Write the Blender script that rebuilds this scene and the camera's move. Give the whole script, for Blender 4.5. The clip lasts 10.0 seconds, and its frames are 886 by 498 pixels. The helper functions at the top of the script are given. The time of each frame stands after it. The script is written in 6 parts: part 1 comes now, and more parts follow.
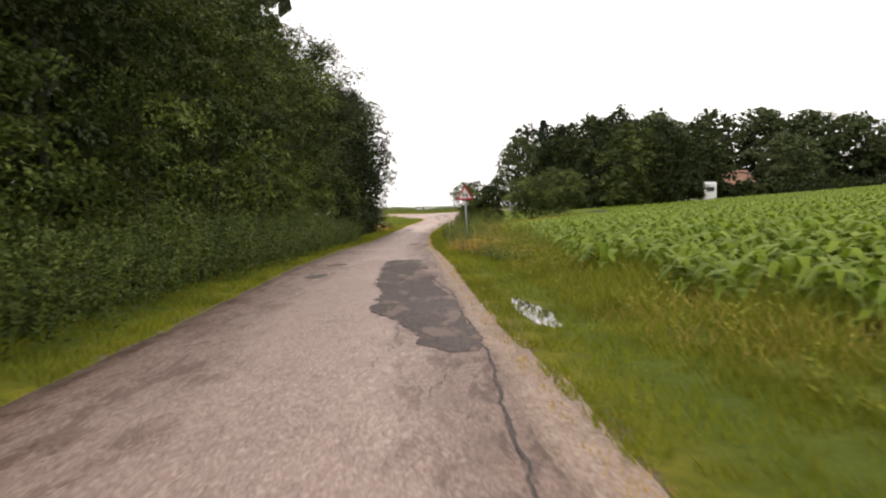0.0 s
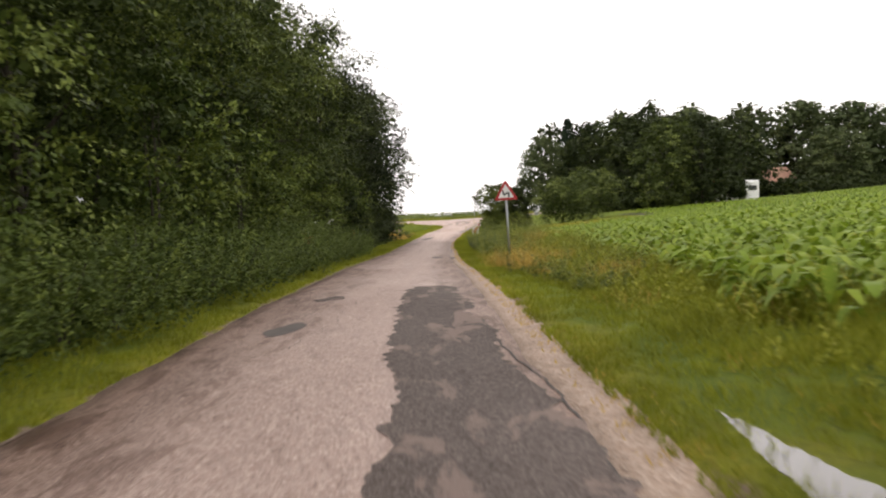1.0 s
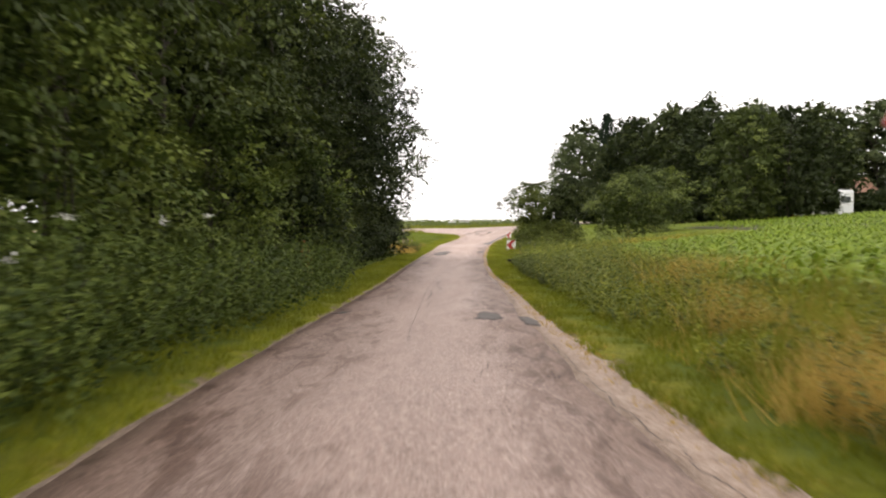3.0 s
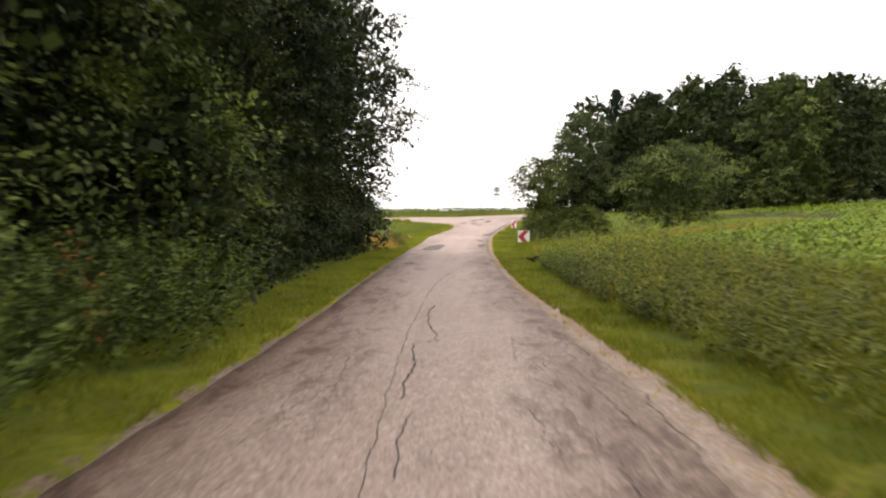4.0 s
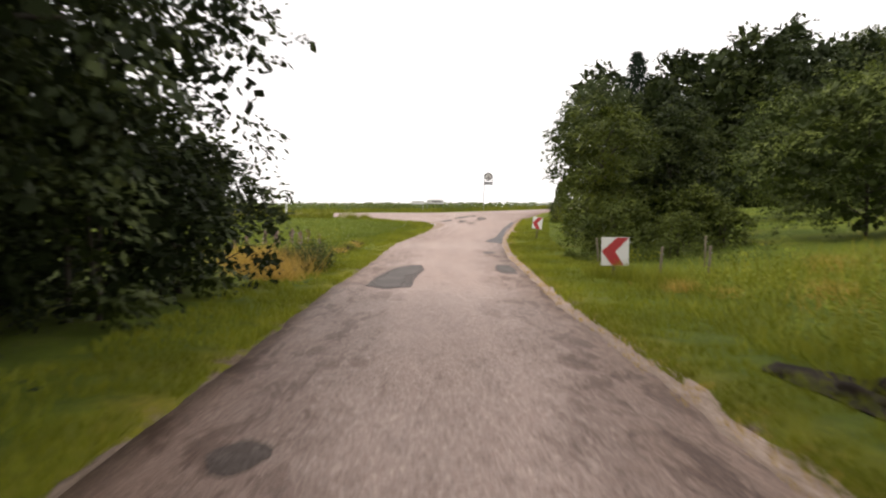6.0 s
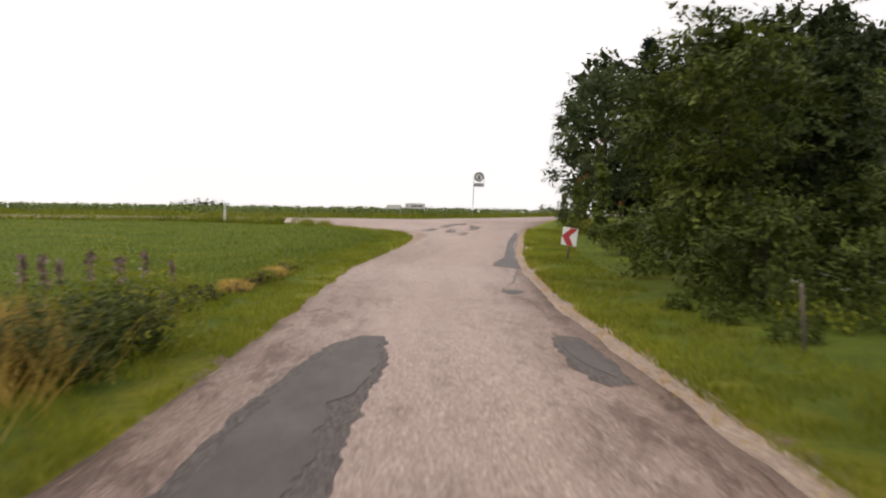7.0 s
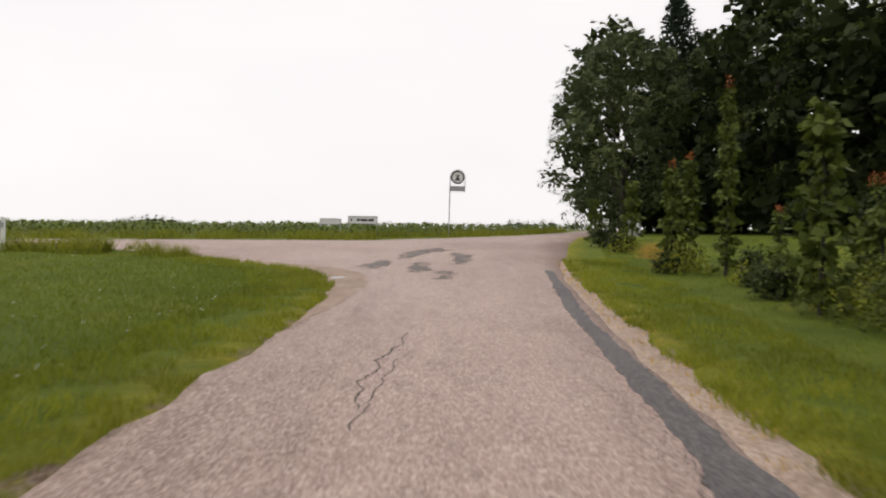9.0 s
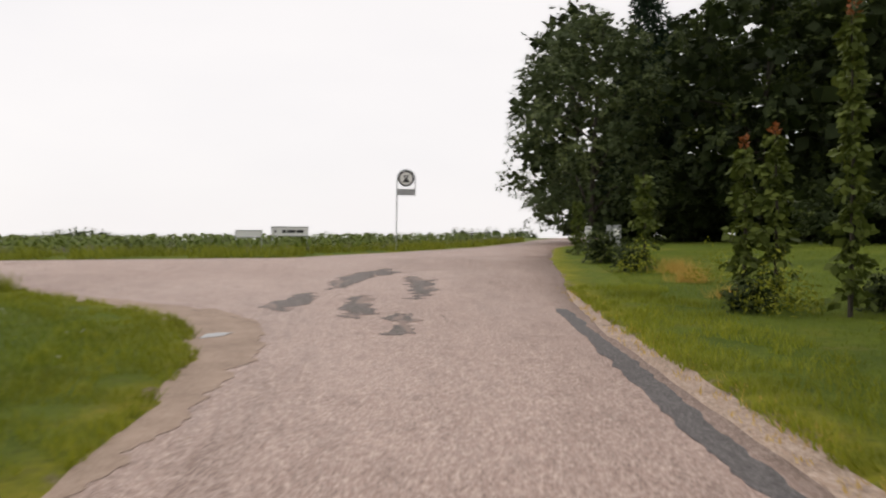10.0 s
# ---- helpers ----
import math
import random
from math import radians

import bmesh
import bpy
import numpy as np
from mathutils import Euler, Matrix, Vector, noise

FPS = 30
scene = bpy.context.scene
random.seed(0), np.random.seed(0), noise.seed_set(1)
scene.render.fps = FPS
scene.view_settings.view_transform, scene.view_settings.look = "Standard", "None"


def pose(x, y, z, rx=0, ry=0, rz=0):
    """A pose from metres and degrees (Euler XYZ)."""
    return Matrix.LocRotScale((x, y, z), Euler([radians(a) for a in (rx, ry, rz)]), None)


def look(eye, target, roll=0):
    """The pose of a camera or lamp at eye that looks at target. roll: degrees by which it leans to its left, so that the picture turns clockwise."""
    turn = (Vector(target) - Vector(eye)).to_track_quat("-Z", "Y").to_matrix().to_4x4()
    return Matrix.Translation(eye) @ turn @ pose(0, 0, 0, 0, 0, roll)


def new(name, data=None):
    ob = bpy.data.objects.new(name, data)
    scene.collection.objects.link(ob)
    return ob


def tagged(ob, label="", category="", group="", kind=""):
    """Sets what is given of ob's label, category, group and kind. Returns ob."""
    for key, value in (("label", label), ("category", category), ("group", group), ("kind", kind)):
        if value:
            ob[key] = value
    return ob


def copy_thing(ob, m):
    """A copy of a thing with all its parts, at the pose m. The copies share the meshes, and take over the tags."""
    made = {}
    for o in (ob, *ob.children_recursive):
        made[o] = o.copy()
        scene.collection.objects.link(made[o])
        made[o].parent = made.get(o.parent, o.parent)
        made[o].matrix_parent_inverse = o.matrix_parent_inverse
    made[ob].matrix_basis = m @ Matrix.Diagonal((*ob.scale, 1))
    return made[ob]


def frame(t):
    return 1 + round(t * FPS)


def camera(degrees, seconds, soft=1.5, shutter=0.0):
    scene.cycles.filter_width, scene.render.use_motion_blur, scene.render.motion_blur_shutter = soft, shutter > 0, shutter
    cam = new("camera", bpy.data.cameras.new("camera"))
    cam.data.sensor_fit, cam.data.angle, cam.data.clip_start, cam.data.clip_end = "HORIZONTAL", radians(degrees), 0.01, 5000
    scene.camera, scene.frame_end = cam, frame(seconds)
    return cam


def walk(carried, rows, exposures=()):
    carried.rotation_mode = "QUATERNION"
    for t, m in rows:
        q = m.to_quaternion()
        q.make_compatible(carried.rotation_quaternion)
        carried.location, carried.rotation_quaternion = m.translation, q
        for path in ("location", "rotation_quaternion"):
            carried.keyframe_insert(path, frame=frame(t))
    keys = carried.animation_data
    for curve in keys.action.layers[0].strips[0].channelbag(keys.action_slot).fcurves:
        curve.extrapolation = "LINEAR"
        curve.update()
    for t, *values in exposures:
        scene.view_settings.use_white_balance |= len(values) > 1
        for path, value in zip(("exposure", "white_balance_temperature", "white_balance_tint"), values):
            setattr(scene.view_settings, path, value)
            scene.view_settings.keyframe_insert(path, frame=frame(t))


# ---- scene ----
# ---------------------------------------------------------------- camera
cam = camera(57.2, 10.0, soft=2.1, shutter=0.3)
METRES, EYE, TILT, LEAN, TURN = 93.0, 1.3, 0.0, -1.2, 0.0
ROWS = [
    (0.0, 0.0, 0.0, 0.0, -0.15, -3.95, 2.17),
    (0.5, -0.0024, 0.0368, -0.0011, 0.4, -3.77, 3.12),
    (1.0, -0.0056, 0.079, -0.0022, 0.98, -3.43, 3.3),
    (1.5, -0.0089, 0.1221, -0.0029, 1.48, -3.06, 2.85),
    (2.0, -0.0127, 0.1748, -0.0042, 1.71, -2.81, 1.96),
    (2.5, -0.0162, 0.2274, -0.0055, 1.73, -2.69, 1.7),
    (4.0, -0.0235, 0.405, -0.0122, 0.8, -3.49, 1.61),
    (4.5, -0.025, 0.4597, -0.0143, 0.36, -3.79, 2.04),
    (5.0, -0.0266, 0.5213, -0.0165, -0.09, -3.85, 2.24),
    (5.5, -0.028, 0.5769, -0.018, -0.53, -3.82, 1.69),
    (7.0, -0.0272, 0.7477, -0.0216, -2.6, -3.18, 0.43),
    (7.5, -0.0256, 0.796, -0.0223, -3.26, -3.09, -0.35),
    (8.0, -0.0233, 0.8473, -0.0233, -3.98, -3.03, -0.54),
    (8.5, -0.0204, 0.8948, -0.0233, -4.67, -2.53, -0.26),
    (9.0, -0.018, 0.9314, -0.0231, -5.15, -2.09, 0.71),
    (9.5, -0.0163, 0.9639, -0.0229, -5.76, -1.82, 1.44),
    (9.75, -0.0149, 0.9814, -0.0228, -6.5, -1.68, 1.45),
    (10.0, -0.0132, 0.9984, -0.0227, -9.17, -1.55, 1.4),
]
walk(cam, [(t, pose(0, 0, EYE, TILT, LEAN, TURN) @ pose(METRES * x, METRES * y, METRES * z, 90 + pitch, roll, yaw)) for t, x, y, z, yaw, pitch, roll in ROWS],
     exposures=[(0.0, 0.0, 6900, 15), (1.0, 0.08, 6900, 15), (2.5, 0.22, 6900, 15), (4.5, 0.2, 6900, 15), (5.5, 0.02, 6900, 15), (6.8, -0.44, 6800, 14), (8.0, -0.55, 6700, 14), (10.0, -0.62, 6700, 13)])

# ---------------------------------------------------------------- world and light
SUN_EL, SUN_AZ = 50.0, 292.0
world = bpy.data.worlds.new("overcast_sky")
scene.world = world
world.use_nodes = True
wn, wl = world.node_tree.nodes, world.node_tree.links
wn.clear()
w_out = wn.new("ShaderNodeOutputWorld")
w_bg = wn.new("ShaderNodeBackground")
w_sky = wn.new("ShaderNodeTexSky")
w_sky.sky_type, w_sky.sun_disc = "NISHITA", False
w_sky.sun_elevation, w_sky.sun_rotation = radians(SUN_EL), radians(SUN_AZ)
w_dim = wn.new("ShaderNodeVectorMath")
w_dim.operation = "SCALE"
w_dim.inputs["Scale"].default_value = 0.10
wl.new(w_sky.outputs[0], w_dim.inputs[0])
w_co = wn.new("ShaderNodeTexCoord")
w_sep = wn.new("ShaderNodeSeparateXYZ")
wl.new(w_co.outputs["Generated"], w_sep.inputs[0])
w_map = wn.new("ShaderNodeMapRange")          # an even overcast
w_map.inputs["From Min"].default_value, w_map.inputs["From Max"].default_value = 0.0, 1.0
w_map.inputs["To Min"].default_value, w_map.inputs["To Max"].default_value = 1.58, 1.58
wl.new(w_sep.outputs["Z"], w_map.inputs["Value"])
w_noise = wn.new("ShaderNodeTexNoise")
w_noise.inputs["Scale"].default_value, w_noise.inputs["Detail"].default_value = 2.2, 5.0
w_sq = wn.new("ShaderNodeMapping")
w_sq.inputs["Scale"].default_value = (1.0, 1.0, 3.0)
wl.new(w_co.outputs["Generated"], w_sq.inputs["Vector"])
wl.new(w_sq.outputs[0], w_noise.inputs["Vector"])
w_ramp = wn.new("ShaderNodeValToRGB")
w_ramp.color_ramp.elements[0].position, w_ramp.color_ramp.elements[1].position = 0.3, 0.75
w_ramp.color_ramp.elements[0].color = (0.93, 0.935, 0.95, 1)
w_ramp.color_ramp.elements[1].color = (1.0, 1.0, 1.0, 1)
wl.new(w_noise.outputs["Fac"], w_ramp.inputs[0])
w_cl = wn.new("ShaderNodeVectorMath")
w_cl.operation = "SCALE"
wl.new(w_ramp.outputs[0], w_cl.inputs[0])
wl.new(w_map.outputs[0], w_cl.inputs["Scale"])
w_mix = wn.new("ShaderNodeMix")
w_mix.data_type = "RGBA"
w_mix.inputs["Factor"].default_value = 0.92
wl.new(w_dim.outputs[0], w_mix.inputs["A"])
wl.new(w_cl.outputs[0], w_mix.inputs["B"])
wl.new(w_mix.outputs["Result"], w_bg.inputs["Color"])
w_bg.inputs["Strength"].default_value = 1.0
wl.new(w_bg.outputs[0], w_out.inputs["Surface"])

sun = new("sun", bpy.data.lights.new("sun", "SUN"))
sun.data.energy, sun.data.angle, sun.data.color = 1.35, radians(22), (1.0, 0.96, 0.9)
az, el = radians(SUN_AZ), radians(SUN_EL)
sun.matrix_world = look((math.sin(az) * math.cos(el) * 50, math.cos(az) * math.cos(el) * 50, math.sin(el) * 50), (0, 0, 0))

# ---------------------------------------------------------------- materials
class Mat:
    """A small builder of node materials in world-size object coordinates."""

    def __init__(self, name):
        self.m = bpy.data.materials.new(name)
        self.m.use_nodes = True
        self.n, self.l = self.m.node_tree.nodes, self.m.node_tree.links
        self.n.clear()
        self.out = self.n.new("ShaderNodeOutputMaterial")
        self.co = self.n.new("ShaderNodeTexCoord").outputs["Object"]

    def noise(self, scale, detail=4.0, rough=0.6, stretch=None, distort=0.0):
        nd = self.n.new("ShaderNodeTexNoise")
        nd.inputs["Scale"].default_value, nd.inputs["Detail"].default_value = scale, detail
        nd.inputs["Roughness"].default_value, nd.inputs["Distortion"].default_value = rough, distort
        src = self.co
        if stretch:
            mp = self.n.new("ShaderNodeMapping")
            mp.inputs["Scale"].default_value = stretch
            self.l.new(src, mp.inputs["Vector"])
            src = mp.outputs[0]
        self.l.new(src, nd.inputs["Vector"])
        return nd.outputs["Fac"]

    def voronoi(self, scale, feature="F1"):
        nd = self.n.new("ShaderNodeTexVoronoi")
        nd.feature = feature
        nd.inputs["Scale"].default_value = scale
        self.l.new(self.co, nd.inputs["Vector"])
        return nd

    def ramp(self, fac, *stops):
        nd = self.n.new("ShaderNodeValToRGB")
        cr = nd.color_ramp
        while len(cr.elements) < len(stops):
            cr.elements.new(0.5)
        for e, (p, c) in zip(cr.elements, stops):
            e.position = p
            e.color = (c, c, c, 1) if isinstance(c, (int, float)) else (*c, 1)
        self.l.new(fac, nd.inputs[0])
        return nd.outputs[0]

    def mix(self, fac, a, b, mode="MIX"):
        nd = self.n.new("ShaderNodeMix")
        nd.data_type, nd.blend_type = "RGBA", mode
        for key, v in (("Factor", fac), ("A", a), ("B", b)):
            sock = nd.inputs[key]
            if isinstance(v, (int, float)):
                sock.default_value = v if key == "Factor" else (v, v, v, 1)
            elif isinstance(v, tuple):
                sock.default_value = (*v, 1)
            else:
                self.l.new(v, sock)
        return nd.outputs["Result"]

    def island(self):
        return self.n.new("ShaderNodeNewGeometry").outputs["Random Per Island"]

    def object_random(self):
        return self.n.new("ShaderNodeObjectInfo").outputs["Random"]

    def bump(self, height, strength=0.4, dist=0.01):
        nd = self.n.new("ShaderNodeBump")
        nd.inputs["Strength"].default_value, nd.inputs["Distance"].default_value = strength, dist
        self.l.new(height, nd.inputs["Height"])
        return nd.outputs[0]

    def finish(self, colour, rough=0.6, metal=0.0, normal=None, spec=0.5, thin=0.0):
        p = self.n.new("ShaderNodeBsdfPrincipled")
        for key, v in (("Base Color", colour), ("Roughness", rough), ("Metallic", metal), ("Specular IOR Level", spec)):
            if isinstance(v, (int, float)):
                p.inputs[key].default_value = v if key != "Base Color" else (v, v, v, 1)
            elif isinstance(v, tuple):
                p.inputs[key].default_value = (*v, 1)
            else:
                self.l.new(v, p.inputs[key])
        if normal is not None:
            self.l.new(normal, p.inputs["Normal"])
        shader = p.outputs[0]
        if thin:
            tr = self.n.new("ShaderNodeBsdfTranslucent")
            if isinstance(colour, tuple):
                tr.inputs["Color"].default_value = (*colour, 1)
            else:
                self.l.new(colour, tr.inputs["Color"])
            ms = self.n.new("ShaderNodeMixShader")
            ms.inputs[0].default_value = thin
            self.l.new(shader, ms.inputs[1])
            self.l.new(tr.outputs[0], ms.inputs[2])
            shader = ms.outputs[0]
        self.l.new(shader, self.out.inputs["Surface"])
        return self.m


def leaf_material(name, dark, mid, light, rough=0.6, thin=0.22, spec=0.14, patchy=0.45):
    """Leaves that vary one by one, and by the tone the mesh carries: per spray, or a low one that paints inner shade.
    """
    k = Mat(name)
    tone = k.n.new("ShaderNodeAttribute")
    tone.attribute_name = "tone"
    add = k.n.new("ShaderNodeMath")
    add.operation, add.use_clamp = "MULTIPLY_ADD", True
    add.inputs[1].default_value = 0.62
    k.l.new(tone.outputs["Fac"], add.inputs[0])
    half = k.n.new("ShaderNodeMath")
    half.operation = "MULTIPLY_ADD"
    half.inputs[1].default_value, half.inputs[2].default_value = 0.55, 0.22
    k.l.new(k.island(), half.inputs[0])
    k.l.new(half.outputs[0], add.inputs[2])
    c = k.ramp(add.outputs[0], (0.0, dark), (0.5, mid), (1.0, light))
    c = k.mix(k.ramp(k.noise(0.55, 4, 0.6), (0.42, 0.0), (0.62, patchy)), c, tuple(v * 0.6 for v in mid))
    c = k.mix(k.ramp(k.noise(1.9, 3, 0.6), (0.54, 0.0), (0.72, patchy * 0.4)), c, light)
    c = k.mix(k.ramp(k.object_random(), (0.0, 0.0), (1.0, 0.12)), c, light)
    return k.finish(c, rough, spec=spec, thin=thin)


def asphalt_material(name, base, stain, stone, rough=0.62, worn=None, edge=False):
    """Worn asphalt with pale stones in a darker binder; with edge, wheel tracks and ravelled brown margins too."""
    k = Mat(name)
    big = k.noise(0.35, 5, 0.65, (1.0, 0.45, 1.0))
    c = k.mix(k.ramp(big, (0.36, 0.0), (0.62, 1.0)), base, stain)
    streak = k.noise(1.3, 6, 0.72, (2.6, 0.18, 1.0))
    c = k.mix(k.ramp(streak, (0.47, 0.0), (0.66, 0.5)), c, tuple(v * 0.66 for v in base))
    if edge:
        at = k.n.new("ShaderNodeAttribute")
        at.attribute_name = "across"
        sh = k.n.new("ShaderNodeMath")
        sh.operation = "ADD"
        k.l.new(at.outputs["Fac"], sh.inputs[0])
        jig = k.n.new("ShaderNodeMath")
        jig.operation = "MULTIPLY_ADD"
        jig.inputs[1].default_value, jig.inputs[2].default_value = 0.62, -0.31
        k.l.new(k.noise(0.9, 6, 0.7, (1.0, 0.35, 1.0)), jig.inputs[0])
        k.l.new(jig.outputs[0], sh.inputs[1])
        track = k.ramp(sh.outputs[0], (0.24, 0.0), (0.42, 0.55), (0.54, 0.25), (0.68, 0.55), (0.84, 0.0))
        c = k.mix(track, c, tuple(v * 1.12 for v in stain))
        ravel = k.ramp(k.noise(2.6, 8, 0.74, (1.4, 0.36, 1.0), 0.6), (0.505, 0.0), (0.565, 1.0))
        zone = k.ramp(sh.outputs[0], (0.06, 0.9), (0.30, 0.62), (0.40, 0.06), (0.70, 0.05), (0.80, 0.55), (0.92, 0.9))
    grit = k.voronoi(62.0)
    c = k.mix(k.ramp(grit.outputs["Color"], (0.42, 0.0), (0.80, 0.9)), c, stone)
    c = k.mix(k.ramp(k.noise(42, 4, 0.75), (0.48, 0.0), (0.63, 0.72)), c, tuple(v * 0.34 for v in base))
    fleck = k.voronoi(44.0)
    c = k.mix(k.ramp(fleck.outputs["Color"], (0.72, 0.0), (0.84, 0.5)), c, tuple(min(0.8, v * 1.15) for v in stone))
    blot_ = k.noise(6.0, 6, 0.75, (1.0, 0.4, 1.0))
    c = k.mix(k.ramp(blot_, (0.54, 0.0), (0.72, 0.55)), c, tuple(v * 0.52 for v in base))
    if edge:                                   # dirt and lost binder towards both sides
        margin = k.ramp(sh.outputs[0], (0.04, 1.0), (0.34, 0.12), (0.44, 0.0), (0.74, 0.0), (0.96, 1.0))
        wear = k.n.new("ShaderNodeAttribute")
        wear.attribute_name = "wear"
        c = k.mix(k.mix(1.0, margin, wear.outputs["Color"], "MULTIPLY"), c, (0.60, 0.545, 0.50), "MULTIPLY")
        c = k.mix(k.mix(1.0, k.mix(1.0, ravel, zone, "MULTIPLY"), wear.outputs["Color"], "MULTIPLY"), c, (0.50, 0.44, 0.41), "MULTIPLY")
    if worn:
        c = k.mix(k.ramp(k.noise(1.5, 6, 0.62, (1.7, 0.5, 1.0), 0.5), (0.545, 0.0), (0.60, 0.85)), c, worn)
    hgt = k.mix(0.5, grit.outputs["Distance"], k.noise(40, 3))
    r = k.ramp(big, (0.3, rough + 0.08), (0.7, rough - 0.1))
    return k.finish(c, r, normal=k.bump(hgt, 0.6, 0.008), spec=0.22)


def plain_material(name, colour, rough=0.5, metal=0.0, dirt=0.25, scale=3.0):
    k = Mat(name)
    d = k.noise(scale, 6, 0.7, (1.0, 1.0, 0.5))
    c = k.mix(k.ramp(d, (0.42, 0.0), (0.8, dirt)), colour, (0.12, 0.11, 0.08))
    c = k.mix(k.ramp(k.noise(45, 3), (0.5, 0.0), (0.9, dirt * 0.5)), c, tuple(v * 0.6 for v in colour))
    return k.finish(c, k.ramp(d, (0.2, rough - 0.08), (0.9, rough + 0.15)), metal, normal=k.bump(k.noise(80, 2), 0.08, 0.002))


M_ASPHALT = asphalt_material("worn_pinkish_asphalt", (0.284, 0.198, 0.164), (0.370, 0.262, 0.221), (0.56, 0.44, 0.38), edge=True)
M_PATCH = asphalt_material("dark_patched_asphalt", (0.066, 0.050, 0.043), (0.098, 0.075, 0.064), (0.18, 0.145, 0.127), 0.8, worn=(0.21, 0.155, 0.132))
M_TAR = asphalt_material("grey_repair_asphalt", (0.078, 0.070, 0.069), (0.102, 0.092, 0.090), (0.18, 0.165, 0.158), 0.65)
M_PATCHRIM = asphalt_material("dark_rim_asphalt", (0.070, 0.058, 0.053), (0.105, 0.086, 0.078), (0.19, 0.16, 0.145), 0.75)
M_WORN = asphalt_material("worn_patch_asphalt", (0.098, 0.082, 0.074), (0.135, 0.113, 0.101), (0.24, 0.205, 0.185), 0.7, worn=(0.27, 0.2, 0.168))
k = Mat("smooth_repair_asphalt")
sm = k.noise(2.0, 6, 0.7, (1.5, 0.6, 1.0))
M_SMOOTH = k.finish(k.mix(k.ramp(k.noise(90, 3), (0.45, 0.0), (0.7, 0.35)), k.ramp(sm, (0.35, (0.092, 0.080, 0.072)), (0.65, (0.138, 0.119, 0.108))), (0.08, 0.072, 0.07)), 0.7, normal=k.bump(k.noise(70, 3), 0.25, 0.003), spec=0.18)
k = Mat("crack_shadow_dirt")
M_CRACK = k.finish(k.mix(k.ramp(k.noise(14, 4), (0.3, 0.0), (0.7, 1.0)), (0.035, 0.030, 0.027), (0.10, 0.083, 0.073)), 0.9)
k = Mat("sandy_gravel")
gv = k.voronoi(36.0)
gc = k.mix(k.ramp(k.noise(2.0, 5), (0.35, 0.0), (0.7, 1.0)), (0.29, 0.20, 0.145), (0.41, 0.295, 0.222))
gc = k.mix(k.ramp(gv.outputs["Color"], (0.25, 0.0), (0.8, 0.75)), gc, (0.50, 0.395, 0.32))
gc = k.mix(k.ramp(k.noise(30, 3), (0.5, 0.0), (0.62, 0.6)), gc, (0.13, 0.09, 0.065))
gc = k.mix(k.ramp(k.noise(3, 6, 0.78), (0.50, 0.0), (0.64, 0.55)), gc, (0.19, 0.13, 0.09))
M_GRAVEL = k.finish(gc, 0.85, normal=k.bump(gv.outputs["Distance"], 0.7, 0.015))
k = Mat("roadside_dirt")
M_DIRT = k.finish(k.mix(k.ramp(k.voronoi(45.0).outputs["Color"], (0.3, 0.0), (0.85, 0.7)), k.ramp(k.noise(4, 6, 0.75), (0.35, (0.10, 0.072, 0.048)), (0.65, (0.185, 0.13, 0.092))), (0.36, 0.27, 0.21)), 0.9, normal=k.bump(k.noise(30, 4), 0.6, 0.01))
k = Mat("pale_sand")
sv = k.voronoi(70.0)
sc_ = k.mix(k.ramp(k.noise(2.4, 6, 0.7), (0.35, 0.0), (0.68, 1.0)), (0.22, 0.152, 0.112), (0.35, 0.252, 0.192))
sc_ = k.mix(k.ramp(sv.outputs["Color"], (0.3, 0.0), (0.95, 0.45)), sc_, (0.5, 0.4, 0.31))
M_SAND = k.finish(sc_, 0.9, normal=k.bump(sv.outputs["Distance"], 0.5, 0.008))
k = Mat("verge_grass_ground")
off = k.n.new("ShaderNodeAttribute")
off.attribute_name = "off"
jag = k.n.new("ShaderNodeMath")
jag.operation = "MULTIPLY_ADD"
jag.inputs[1].default_value = 0.9
k.l.new(k.noise(1.6, 6, 0.72), jag.inputs[0])
k.l.new(off.outputs["Fac"], jag.inputs[2])
ga = k.ramp(k.noise(0.5, 5, 0.65), (0.35, (0.085, 0.125, 0.012)), (0.55, (0.135, 0.175, 0.016)), (0.75, (0.22, 0.21, 0.025)))
gb = k.ramp(k.noise(1.4, 6, 0.7), (0.35, (0.145, 0.170, 0.012)), (0.55, (0.245, 0.240, 0.018)), (0.75, (0.36, 0.285, 0.045)))
ga = k.mix(k.ramp(jag.outputs[0], (0.55, 1.0), (1.0, 0.0)), ga, gb)
ga = k.mix(k.ramp(k.noise(11, 5, 0.75), (0.44, 0.0), (0.72, 0.7)), ga, (0.055, 0.078, 0.012))
ga = k.mix(k.ramp(k.noise(2.2, 5, 0.7), (0.6, 0.0), (0.78, 0.6)), ga, (0.20, 0.15, 0.06))
ga = k.mix(k.ramp(jag.outputs[0], (0.36, 1.0), (0.46, 0.0)), ga, k.mix(k.ramp(k.voronoi(40.0).outputs["Color"], (0.3, 0.0), (0.8, 0.8)), (0.155, 0.105, 0.072), (0.40, 0.30, 0.235)))
M_GROUND = k.finish(ga, 0.9, normal=k.bump(k.noise(25, 5, 0.8), 0.9, 0.05), spec=0.15)
k = Mat("wet_soil")
M_SOIL = k.finish(k.mix(k.ramp(k.noise(6, 5), (0.35, 0.0), (0.7, 1.0)), (0.014, 0.011, 0.008), (0.045, 0.035, 0.025)), 0.95, normal=k.bump(k.noise(14, 5), 0.9, 0.06), spec=0.12)
k = Mat("puddle_water")
M_WATER = k.finish((0.10, 0.09, 0.075), 0.02, spec=1.0)
k = Mat("bark")
